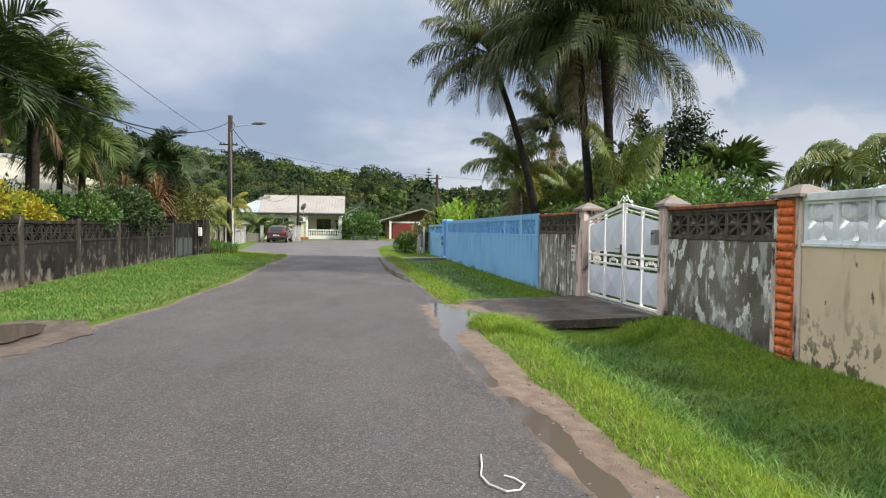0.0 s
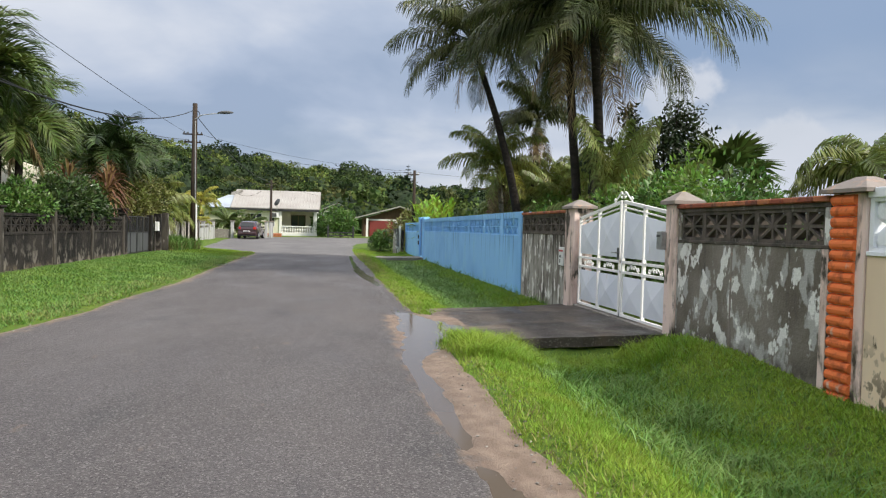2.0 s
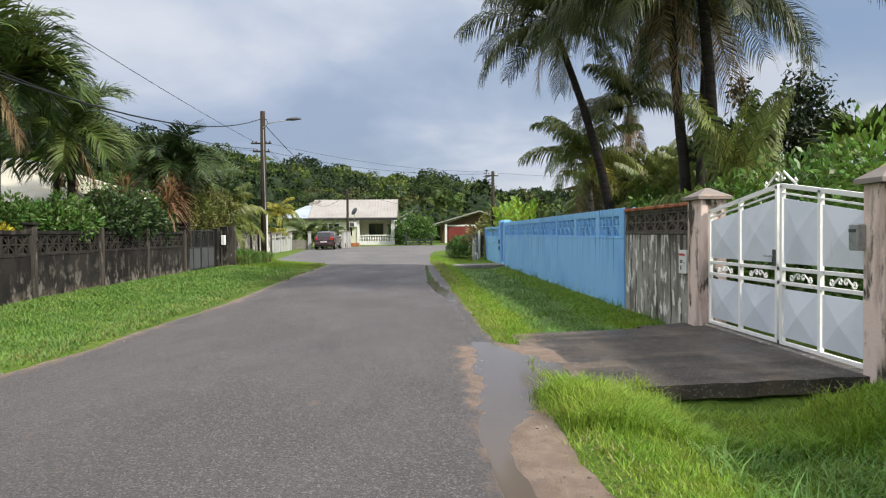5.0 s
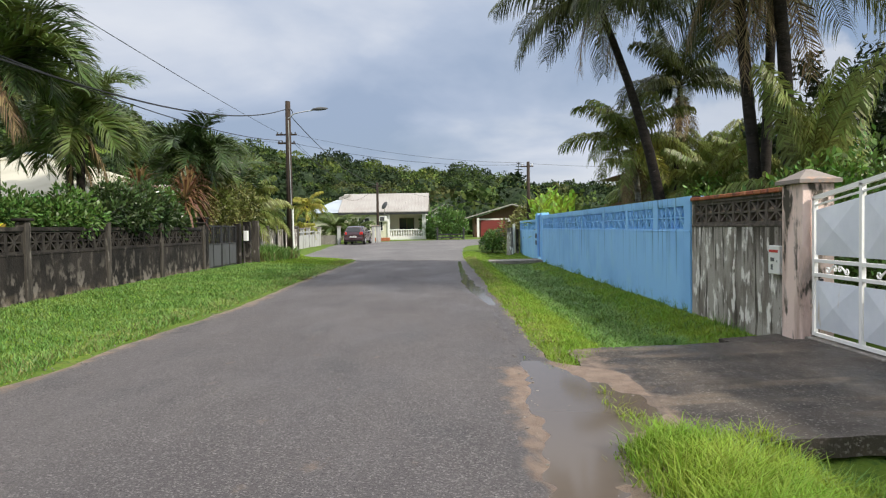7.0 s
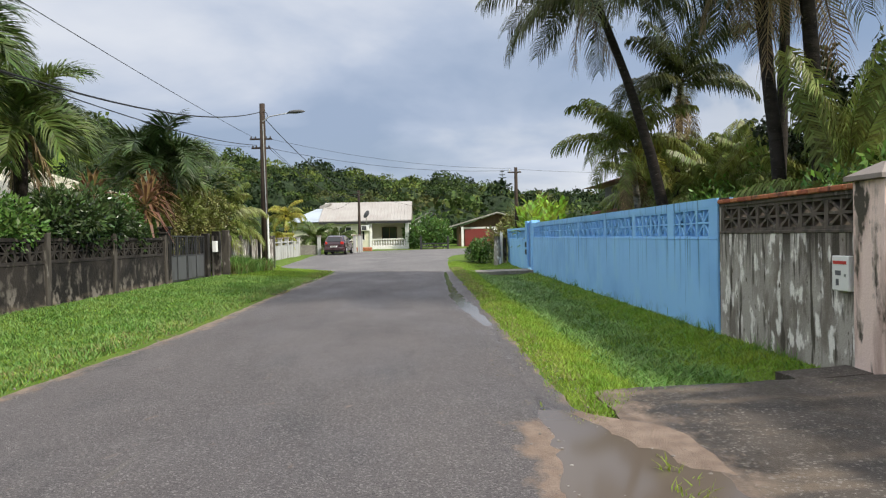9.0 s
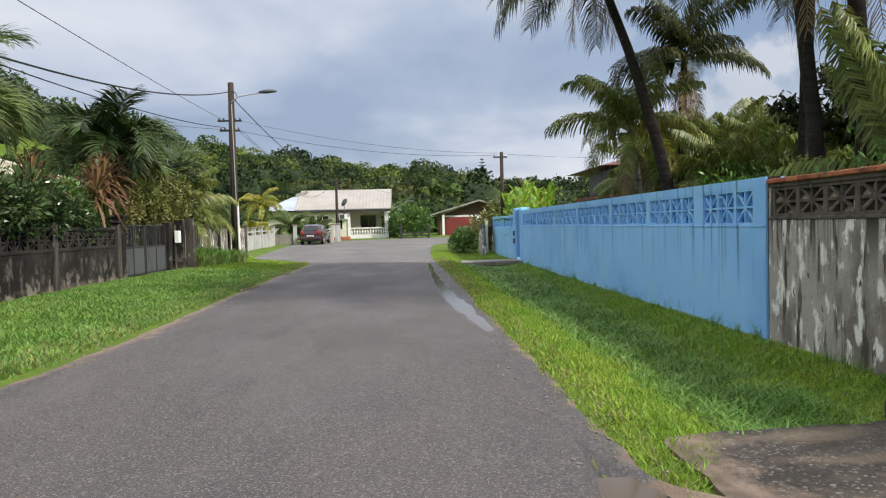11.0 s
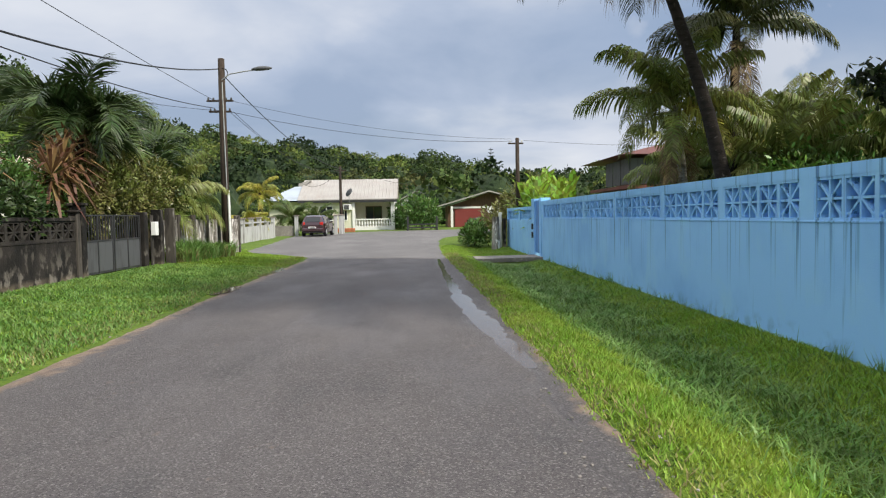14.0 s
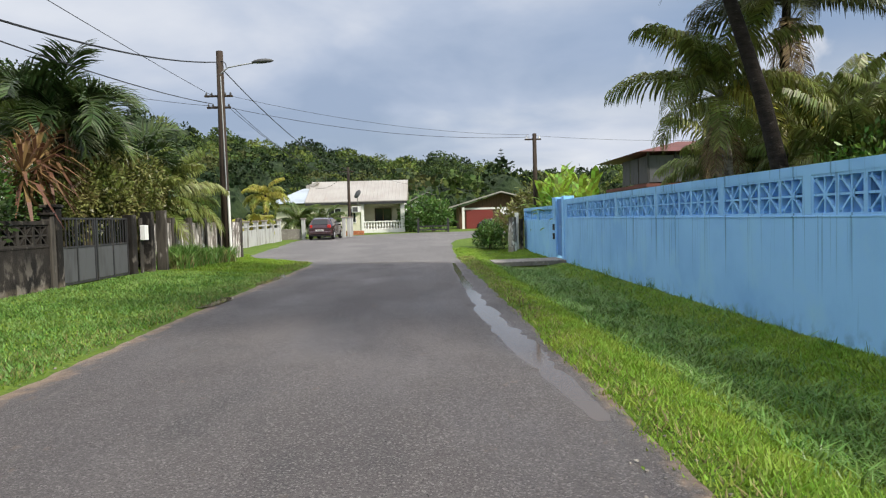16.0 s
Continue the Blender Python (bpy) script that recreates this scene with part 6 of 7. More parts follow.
ac = thing("air_conditioner", -5.85, HY - 0.3, 2.55, "white air conditioning unit on the house wall", "air conditioner")
part("casing", box((-0.4, -0.15, -0.28), (0.4, 0.28, 0.28), 0.02), "plastic_white", ac)
part("grille", box((-0.33, -0.16, -0.22), (0.15, -0.145, 0.22)), "grey_metal", ac)
dish = thing("satellite_dish", -5.65, HY - 0.9, 3.15, "grey satellite dish on a mast by the roof edge", "satellite dish")
bm = bmesh.new()
bmesh.ops.create_uvsphere(bm, u_segments=16, v_segments=10, radius=1.4)
bmesh.ops.delete(bm, geom=[v for v in bm.verts if v.co.z > -1.18], context="VERTS")
for v in bm.verts:
    v.co.z += 1.4
bmesh.ops.transform(bm, matrix=pose(0.1, -0.2, 0.75, 62, 0, -50), verts=bm.verts)
bmesh.ops.solidify(bm, geom=bm.faces[:], thickness=0.02)
part("dish", bm, "grey_metal", dish, smooth=True)
part("mast", tube([(0, 0.5, -0.2), (0, 0.1, 0.5), (0.1, -0.15, 0.75)], 0.03, 6), "galv", dish)
part("receiver_arm", tube([(0.1, -0.2, 0.7), (0.45, -0.75, 0.85)], 0.015, 5), "galv", dish)
planter = thing("brick_planter", -5.7, 74.0, 0.28, "low reddish planting bed edge before the house", "planter")
part("body", box((-0.9, -0.4, -0.2), (0.9, 0.4, 0.35), 0.04), "terracotta", planter)

# garage with a red door
gar = thing("garage_house", 7.0, 84.0, 0.35, "low house with a pale sloping roof and a red garage door", "house")
part("wall", box((-3.0, 0.0, -0.35), (4.5, 6.0, 2.3)), "brown_wood", gar)
bm = bmesh.new()
add_prism(bm, [(-4.1, 2.25), (1.2, 3.75), (6.2, 2.4), (6.2, 2.28), (1.2, 3.62), (-4.1, 2.13)], -0.9, 6.6, "y")
part("roof", bm, "roof_sheet", gar)
bm = bmesh.new()
add_prism(bm, [(-2.6, 2.3), (1.2, 3.55), (4.4, 2.6), (4.4, 2.3)], 0.0, 0.15, "y")
part("gable", bm, "brown_wood", gar, "dark wooden gable")
part("garage_door", box((-2.3, -0.05, -0.3), (0.4, 0.0, 1.95)), "red_door", gar, "red garage door")
for k in range(6):
    part("door_slat", box((-2.28, -0.065, -0.25 + k * 0.37), (0.38, -0.05, 0.09 + k * 0.37)), "red_door", gar)
part("lintel", box((-2.6, -0.10, 1.96), (3.2, 0.0, 2.14)), "white_paint", gar)
part("post", box((-2.75, -0.6, -0.35), (-2.5, -0.35, 2.2)), "white_paint", gar)
sign = thing("oval_sign", 6.63, 66.0, 0.2, "blank white oval board on a post", "sign")
bm = bmesh.new()
bmesh.ops.create_cone(bm, cap_ends=True, segments=24, radius1=0.5, radius2=0.5, depth=0.04)
bmesh.ops.transform(bm, matrix=pose(0, 0, 1.75, 90) @ Matrix.Diagonal((1, 0.55, 1, 1)), verts=bm.verts)
part("board", bm, "plastic_white", sign)
part("post", tube([(0, 0.05, -0.2), (0, 0.05, 1.8)], 0.04, 6), "galv", sign)
# small blue-white house behind
sh = thing("far_house", 0.2, 98.0, -0.1, "small pale blue and white house with a gable", "house")
part("wall", box((-1.5, 0, -0.5), (3.0, 5, 3.6)), "roof_blue", sh)
bm = bmesh.new()
add_prism(bm, [(-2.0, 3.6), (0.75, 4.9), (3.5, 3.6), (3.5, 3.48), (0.75, 4.78), (-2.0, 3.48)], -0.5, 5.5, "y")
part("roof", bm, "roof_sheet", sh)
bm = bmesh.new()
add_prism(bm, [(-1.5, 3.5), (0.75, 4.7), (3.0, 3.5)], -0.02, 0.1, "y")
part("gable", bm, "white_paint", sh)
house_window(sh, 0.9, -0.03, 1.9, 0.9, 1.1)
# house above the right-hand wall
rh = thing("two_storey_house", 17.0, 66.0, 0.2, "two-storey house with a red hipped roof and glazed upper veranda", "house")
part("wall", box((1.0, 0.8, -0.2), (12.0, 11.0, 3.3)), "brown_wood", rh)
part("upper_wall", box((2.6, 1.2, 3.3), (12.0, 11.0, 5.8)), "brown_wood", rh)
part("veranda_floor", box((0.2, 0.0, 3.25), (12.2, 11.4, 3.5)), "roof_red", rh)
for x in (0.4, 2.5, 4.6, 6.7):
    part("veranda_post", box((x - 0.07, 0.1, 3.5), (x + 0.07, 0.24, 5.85)), "dark_metal", rh)
    part("glazed_panel", box((x + 0.1, 0.14, 3.6), (x + 1.95, 0.18, 5.6)), "grey_metal", rh, "grey glazed veranda screen")
for y in (2.3, 4.5, 6.7):
    part("glazed_panel", box((0.38, y - 2.0, 3.6), (0.42, y, 5.6)), "grey_metal", rh, "grey glazed veranda screen")
bm = bmesh.new()
e_ = [bm.verts.new(q) for q in ((-0.6, -0.7, 5.85), (13.0, -0.7, 5.85), (13.0, 12.0, 5.85), (-0.6, 12.0, 5.85))]
t_ = [bm.verts.new(q) for q in ((4.5, 5.0, 7.1), (8.5, 5.0, 7.1))]
for f in ((e_[0], e_[1], t_[1], t_[0]), (e_[1], e_[2], t_[1]), (e_[2], e_[3], t_[0], t_[1]), (e_[3], e_[0], t_[0]), tuple(e_[::-1])):
    bm.faces.new(f)
part("roof", bm, "roof_red", rh)
# low red roof just behind the blue wall palms
rr = thing("garden_shed", 11.5, 36.0, 0, "shed with a red sheet roof among palms", "shed")
part("wall", box((-1.5, -1.5, -0.1), (3.5, 2.5, 2.0)), "brown_wood", rr)
bm = bmesh.new()
add_prism(bm, [(-2.2, 2.0), (1.0, 2.9), (4.2, 2.0), (4.2, 1.92), (1.0, 2.82), (-2.2, 1.92)], -2.2, 3.0, "y")
part("roof", bm, "roof_red", rr)
# pale metal roof behind the beige wall
mr = thing("metal_roof_house", 11.5, 8.5, 0, "house with a pale ribbed metal roof behind the beige wall", "house")
part("wall", box((-2.4, -6, -0.1), (6, 4.4, 2.0)), "white_paint", mr)
bm = bmesh.new()
add_prism(bm, [(-3.0, 1.95), (3.0, 3.3), (3.0, 3.22), (-3.0, 1.87)], -6.6, 5.0, "y")
part("roof", bm, "roof_blue", mr)
bm = bmesh.new()
for k in range(38):
    y = -6.5 + k * 0.3
    a = [bm.verts.new(q) for q in ((-3.0, y - 0.03, 1.955), (-3.0, y + 0.03, 1.955), (3.0, y + 0.03, 3.305), (3.0, y - 0.03, 3.305))]
    b = [bm.verts.new((v.co.x, y, v.co.z + 0.035)) for v in a[::3]]
    bm.faces.new((a[0], b[0], b[1], a[3]))
    bm.faces.new((b[0], a[1], a[2], b[1]))
part("ribs", bm, "roof_blue", mr)
# house behind the dark wall, with a hipped cream roof
lh = thing("cream_roof_house", -16.0, 34.8, 0, "low house with a cream hipped sheet roof", "house")
part("wall", box((-4.6, -4.6, -0.1), (4.6, 5.2, 2.8)), "cream", lh)
bm = bmesh.new()
e_ = [bm.verts.new(q) for q in ((-5.4, -5.4, 2.75), (5.4, -5.4, 2.75), (5.4, 6.0, 2.75), (-5.4, 6.0, 2.75))]
t_ = [bm.verts.new(q) for q in ((0, -0.6, 4.7), (0, 1.2, 4.7))]
for f in ((e_[0], e_[1], t_[0]), (e_[1], e_[2], t_[1], t_[0]), (e_[2], e_[3], t_[1]), (e_[3], e_[0], t_[0], t_[1]), tuple(e_[::-1])):
    bm.faces.new(f)
part("roof", bm, "roof_cream", lh)
part("ridge_cap", box((-0.25, -0.8, 4.69), (0.25, 1.4, 4.81), 0.03), "roof_blue", lh)
bm = bmesh.new()
for a, b in (((5.4, -5.4, 2.78), (0, -0.6, 4.73)), ((5.4, 6.0, 2.78), (0, 1.2, 4.73)), ((-5.4, -5.4, 2.78), (0, -0.6, 4.73))):
    add_tube(bm, [a, b], 0.09, 6)
for k in range(24):
    y = -5.2 + k * 0.48
    xt = max(0.0, 5.4 * ((-0.6 - y) / 4.8)) if y < -0.6 else max(0.0, 5.4 * ((y - 1.2) / 4.8))
    if xt < 5.2:
        add_tube(bm, [(5.4, y, 2.765), (xt, y, 2.765 + 1.95 * (5.4 - xt) / 5.4)], 0.022, 4)
part("roof_ribs", bm, "roof_cream", lh)
part("antenna", tube([(1.0, 0.0, 4.3), (1.0, 0.0, 6.2)], 0.03, 5), "galv", lh)
for k in range(4):
    part("antenna_rod", tube([(0.6, 0.0, 5.6 + 0.14 * k), (1.4, 0.0, 5.6 + 0.14 * k)], 0.012, 4), "galv", lh)
lh2 = thing("cream_roof_house", -19.0, 50.5, 0, "low house with a cream gabled sheet roof", "house")
part("wall", box((-4.5, -3.0, -0.1), (4.5, 5.0, 2.9)), "cream", lh2)
gable_roof("roof", -4.5, 4.5, -3.0, 5.0, 2.95, 4.6, "roof_sheet", lh2, over=0.5)

# ---- white fence on the far left ----
def fence_post(x, y, h, z):
    p = thing("fence_post", x, y, z, "white square fence post with a flat cap", "fence post", "white fence posts")
    part("shaft", box((-0.13, -0.13, -0.2), (0.13, 0.13, h), 0.012), "fence_white", p)
    part("cap", box((-0.18, -0.18, h + 0.002), (0.18, 0.18, h + 0.09), 0.012), "cap", p)
    return p


fy = [45.4, 47.6, 49.8, 52.0, 54.2, 56.4, 58.6, 60.8, 63.0]
for y in fy:
    fence_post(-9.75, y, 1.45, base_z(y))
wf = thing("white_fence", 0, 0, 0, "low white rendered fence wall between posts", "fence", kind="structure")
for a, b in zip(fy, fy[1:]):
    part("infill", box((-9.82, a + 0.13, -0.2), (-9.70, b - 0.13, 1.0 + base_z(a))), "fence_white", wf)
    part("rail", box((-9.83, a + 0.13, 1.18 + base_z(a)), (-9.69, b - 0.13, 1.27 + base_z(a))), "fence_white", wf)
sg_ = thing("side_gate", -9.75, 44.2, 0.05, "dark sheet side gate in the fence", "gate")
part("gate_sheet", box((-0.02, -0.95, 0.05), (0.02, 0.95, 1.4), 0.004), "grey_metal", sg_)
part("low_wall", box((-12.5, 65.9, -0.2), (-8.75, 66.05, 1.0)), "slab", wf)
for x, y in ((-8.55, 65.9), (-5.75, 67.6), (-5.45, 68.4), (-5.4, 69.6)):
    fence_post(x, y, 1.5, base_z(y))
# dark fence rails and tree at the road end
for x, w in ((1.2, 2.6),):
    df = thing("dark_fence", x, 74.5, 0.29, "low dark timber fence panel", "fence")
    for sx in (-w / 2, w / 2):
        part("post", box((sx - 0.09, -0.09, -0.2), (sx + 0.09, 0.09, 1.25), 0.01), "dark_metal", df)
    for z in (0.2, 0.5):
        part("rail", box((-w / 2 + 0.09, -0.03, z), (w / 2 - 0.09, 0.03, z + 0.12)), "dark_metal", df)
shrub("round_tree", 1.2, 77.5, 0.3, (2.2, 2.0, 2.6), 3000, 0.30, "shrub", "rounded green garden tree", "tree", clumps=34)
shrub("round_tree", -0.9, 79.5, 0.3, (1.2, 1.5, 2.0), 1500, 0.34, "shrub", "rounded green garden tree", "tree", clumps=26)
ep = thing("end_posts", 4.55, 46.2, 0.05, "weathered concrete post and boards at the plot corner", "post")
part("post", tube([(-0.1, 0, -0.2), (-0.1, 0, 0.7), (-0.1, 0, 1.4)], [0.22, 0.19, 0.17], 10), "grey_lit", ep)
part("board", box((0.15, 0.4, -0.2), (0.25, 1.0, 1.6), 0.01), "plastic_white", ep)
part("board", box((0.3, 0.1, -0.2), (0.42, 0.7, 1.3), 0.01), "mould", ep)

# ---- parked car ----
def parked_car(x, y, z, rz):
    c = thing("car", x, y, z, "dark plum compact hatchback parked with its tail to the road", "car", rz=rz)
    # sections along the length (-y is the tail): y, half width low, half width belt, z sill, z belt, z roof, half width roof
    sec = [(-2.02, 0.74, 0.74, 0.42, 0.80, 0.84, 0.70), (-1.95, 0.82, 0.82, 0.30, 0.92, 1.05, 0.70), (-1.70, 0.86, 0.85, 0.24, 0.97, 1.46, 0.60), (-1.2, 0.87, 0.86, 0.22, 0.98, 1.54, 0.60),
           (-0.2, 0.87, 0.86, 0.22, 0.97, 1.56, 0.61), (0.6, 0.87, 0.86, 0.22, 0.96, 1.48, 0.60), (1.25, 0.87, 0.85, 0.22, 0.95, 1.00, 0.72), (1.85, 0.83, 0.80, 0.26, 0.82, 0.86, 0.66), (2.05, 0.70, 0.68, 0.36, 0.66, 0.68, 0.58)]
    bm = bmesh.new()
    rings = []
    for yy, wl_, wb_, zs, zb, zr, wr in sec:
        half = [(0.0, zs), (wl_ * 0.9, zs), (wl_, zs + 0.14), (wb_, zb), (wr + (wb_ - wr) * 0.12, zb + (zr - zb) * 0.85), (wr * 0.9, zr), (0.0, zr + 0.02)]
        rings.append([bm.verts.new((px, yy, pz)) for px, pz in half] + [bm.verts.new((-px, yy, pz)) for px, pz in half[-2:0:-1]])
    n = len(rings[0])
    for r0, r1 in zip(rings, rings[1:]):
        for k in range(n):
            bm.faces.new((r0[k], r0[(k + 1) % n], r1[(k + 1) % n], r1[k]))
    bm.faces.new(rings[0])
    bm.faces.new(rings[-1][::-1])
    bmesh.ops.recalc_face_normals(bm, faces=bm.faces)
    part("body", bm, "car", c, "dark plum bodywork", smooth=False)
    bm = bmesh.new()
    add_prism(bm, [(-0.56, 1.08), (0.56, 1.08), (0.50, 1.42), (-0.50, 1.42)], -1.93, -1.70, "y")
    for v in bm.verts:
        v.co.y += (v.co.z - 1.08) * 0.52 - 0.04 if v.co.y < -1.8 else 0.2
    part("rear_window", bm, "glass", c)
    for sx in (-1, 1):
        bm = bmesh.new()
        add_prism(bm, [(-1.45, 1.02), (0.95, 1.02), (0.45, 1.43), (-1.35, 1.45)], sx * 0.70, sx * 0.845, "x")
        for v in bm.verts:
            if v.co.z > 1.2:
                v.co.x -= sx * 0.19
        part("side_window", bm, "glass", c)
        bm = box((sx * 0.62 - 0.09, -2.03, 0.82), (sx * 0.62 + 0.17 * (1 if sx > 0 else 0.5), -1.78, 1.05), 0.03)
        part("tail_light", bm, "red_lamp", c, "red tail light")
        part("mirror", box((sx * 0.93 - 0.09, 0.72, 0.98), (sx * 0.93 + 0.09, 0.84, 1.12), 0.03), "car", c)
        part("headlight", box((sx * 0.55 - 0.15, 1.9, 0.62), (sx * 0.55 + 0.15, 2.04, 0.76), 0.03), "plastic_white", c)
        for yy in (-1.3, 1.3):
            bm = bmesh.new()
            bmesh.ops.create_cone(bm, cap_ends=True, segments=20, radius1=0.32, radius2=0.32, depth=0.20)
            bmesh.ops.bevel(bm, geom=[e for e in bm.edges if abs(e.verts[0].co.z - e.verts[1].co.z) < 0.01], offset=0.03, segments=2, affect="EDGES")
            bmesh.ops.transform(bm, matrix=pose(sx * 0.80, yy, 0.32, 0, 90, 0), verts=bm.verts)
            wheel = part("wheel", bm, "tyre", c)
            bm = bmesh.new()
            bmesh.ops.create_cone(bm, cap_ends=True, segments=16, radius1=0.20, radius2=0.16, depth=0.03)
            bmesh.ops.transform(bm, matrix=pose(sx * 0.905, yy, 0.32, 0, 90 * sx, 0), verts=bm.verts)
            part("rim", bm, "galv", wheel)
    part("bumper", box((-0.80, -2.09, 0.36), (0.80, -1.92, 0.60), 0.05), "car", c)
    part("number_plate", box((-0.27, -2.105, 0.60), (0.27, -2.05, 0.72), 0.006), "plastic_white", c, "pale blank plate")
    part("plate_bar", box((-0.20, -2.11, 0.635), (0.20, -2.104, 0.685)), "black_bar", c)
    part("lower_valance", box((-0.74, -2.06, 0.24), (0.74, -1.85, 0.36), 0.02), "tyre", c)


parked_car(-6.85, 65.5, base_z(65) + 0.012, -4)
far_car = thing("motorcycle", 6.6, 82.6, 0.36, "dark blue motorcycle parked before the red garage door", "motorcycle")
part("body", tube([(-0.7, 0, 0.55), (-0.2, 0, 0.75), (0.4, 0, 0.85), (0.7, 0, 0.95)], [0.10, 0.17, 0.16, 0.06], 8), "grey_metal", far_car)
for sx in (-0.65, 0.65):
    bm = bmesh.new()
    bmesh.ops.create_cone(bm, cap_ends=True, segments=16, radius1=0.3, radius2=0.3, depth=0.12)
    bmesh.ops.transform(bm, matrix=pose(sx, 0, 0.3, 90), verts=bm.verts)
    part("wheel", bm, "tyre", far_car)
part("handlebar", tube([(0.5, -0.3, 1.05), (0.55, 0, 1.0), (0.5, 0.3, 1.05)], 0.02, 5), "galv", far_car)

# piece of white string on the road
st = part("string", tube([(0.85 - 0.02, 4.36, road_z(0.85, 4.3) + 0.012), (0.80, 4.16, road_z(0.8, 4.2) + 0.012), (0.76, 3.98, road_z(0.8, 4) + 0.012), (0.78, 3.84, road_z(0.8, 3.8) + 0.012), (0.86, 3.72, road_z(0.8, 3.7) + 0.012),
                          (0.94, 3.74, road_z(0.9, 3.7) + 0.012), (0.985, 3.82, road_z(0.9, 3.8) + 0.012), (0.95, 3.92, road_z(0.9, 3.9) + 0.012), (0.90, 3.97, road_z(0.9, 4) + 0.012)], 0.006, 5), "plastic_white")
tagged(st, "loose piece of white string lying on the road", "string")

# ---- woods on the hills ----
def woods():
    rnd = np.random.default_rng(21)
    crowns, seen = [], {}
    tries = 0
    while len(crowns) < 1500 and tries < 14000:
        tries += 1
        az = math.radians(-50 + 82 * rnd.random())
        r = 92 + 235 * rnd.random() ** 0.75
        x, y = r * math.sin(az), 8 + r * math.cos(az)
        far = along(HILL_R, math.degrees(az))
        if r > far + 25 or (y < 100 and x > -40):
            continue
        s = 2.2 + 4.6 * rnd.random() ** 1.8 + 1.0 * (r > 200)
        cell = (int(x / 9), int(y / 9))
        if any((px - x) ** 2 + (py - y) ** 2 < (0.62 * (ps + s)) ** 2 for cx in (-1, 0, 1) for cy in (-1, 0, 1) for px, py, ps in seen.get((cell[0] + cx, cell[1] + cy), ())):
            continue
        seen.setdefault(cell, []).append((x, y, s))
        crowns.append((x, y, ground_z(x, y), s))
    Q, core_v, core_f, tone = [], [], [], []
    bm = bmesh.new()
    bmesh.ops.create_icosphere(bm, subdivisions=2, radius=1.0)
    iv = np.array([v.co[:] for v in bm.verts])
    ifc = [[v.index for v in f.verts] for f in bm.faces]
    bm.free()
    for i, (x, y, z, s) in enumerate(crowns):
        h = s * (0.65 + 0.35 * rnd.random())
        n = 440
        tone.append(np.full(n, rnd.choice(4, p=(0.42, 0.28, 0.18, 0.12)), dtype=np.int32))
        z += 2.6 * (rnd.random() < 0.14) * rnd.random()
        c = unit(rnd.normal(size=(22, 3)))
        c[:, 2] = np.abs(c[:, 2])
        k = rnd.integers(0, 22, n)
        d = unit(rnd.normal(size=(n, 3)) + np.array((0, 0, 0.5)))
        p = (c[k] * 0.72 + d * (0.18 + 0.12 * rnd.random(n))[:, None]) * np.array((s, s, h)) + np.array((x, y, z + h * 0.55))
        dd = rnd.normal(size=(n, 3))
        Q.append(leaf_quads(p, dd, s * (0.07 + 0.09 * rnd.random(n)), 0.85, 0.5))
        # added dark shell inside each crown, standing in for shade between the leaves
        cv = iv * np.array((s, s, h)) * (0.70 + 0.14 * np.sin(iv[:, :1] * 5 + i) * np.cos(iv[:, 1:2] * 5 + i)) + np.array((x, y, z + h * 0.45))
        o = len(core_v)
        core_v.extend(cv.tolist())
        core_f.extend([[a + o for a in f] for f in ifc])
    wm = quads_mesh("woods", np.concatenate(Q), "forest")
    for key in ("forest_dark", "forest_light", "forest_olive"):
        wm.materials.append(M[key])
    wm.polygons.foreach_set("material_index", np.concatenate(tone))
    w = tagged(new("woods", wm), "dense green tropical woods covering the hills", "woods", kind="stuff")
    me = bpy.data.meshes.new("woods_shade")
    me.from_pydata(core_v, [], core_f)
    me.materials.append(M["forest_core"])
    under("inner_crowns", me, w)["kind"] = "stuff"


woods()
# taller trees on the skyline and the star-shaped conifer
for x, y, s in ((-52, 128, 5.0), (-30, 150, 4.2), (8, 150, 5.0), (-62, 110, 5.5), (-14, 140, 4.5)):
    shrub("hill_tree", x, y, ground_z(x, y), (s, s, s * 1.15), 2200, 1.0, "forest", "tall dark tree on the hillside", "tree", clumps=30)
nf = thing("norfolk_pine", 18.3, 170.0, ground_z(18.3, 170), "tall conifer with tiers of level branches", "tree")
nh = 17.0 - ground_z(18.3, 170)
part("trunk", tube([(0, 0, -1), (0, 0, nh)], [0.2, 0.05], 6), "bark", nf)
for k in range(6):
    z, l = nh - 0.5 - 0.75 * k, 0.45 + 0.24 * k
    for j in range(6):
        a = j * math.pi / 3 + k * 0.5
        part("branch", tube([(0, 0, z), (l * math.cos(a), l * math.sin(a), z + 0.15)], [0.10, 0.07], 4), "forest_core", nf)

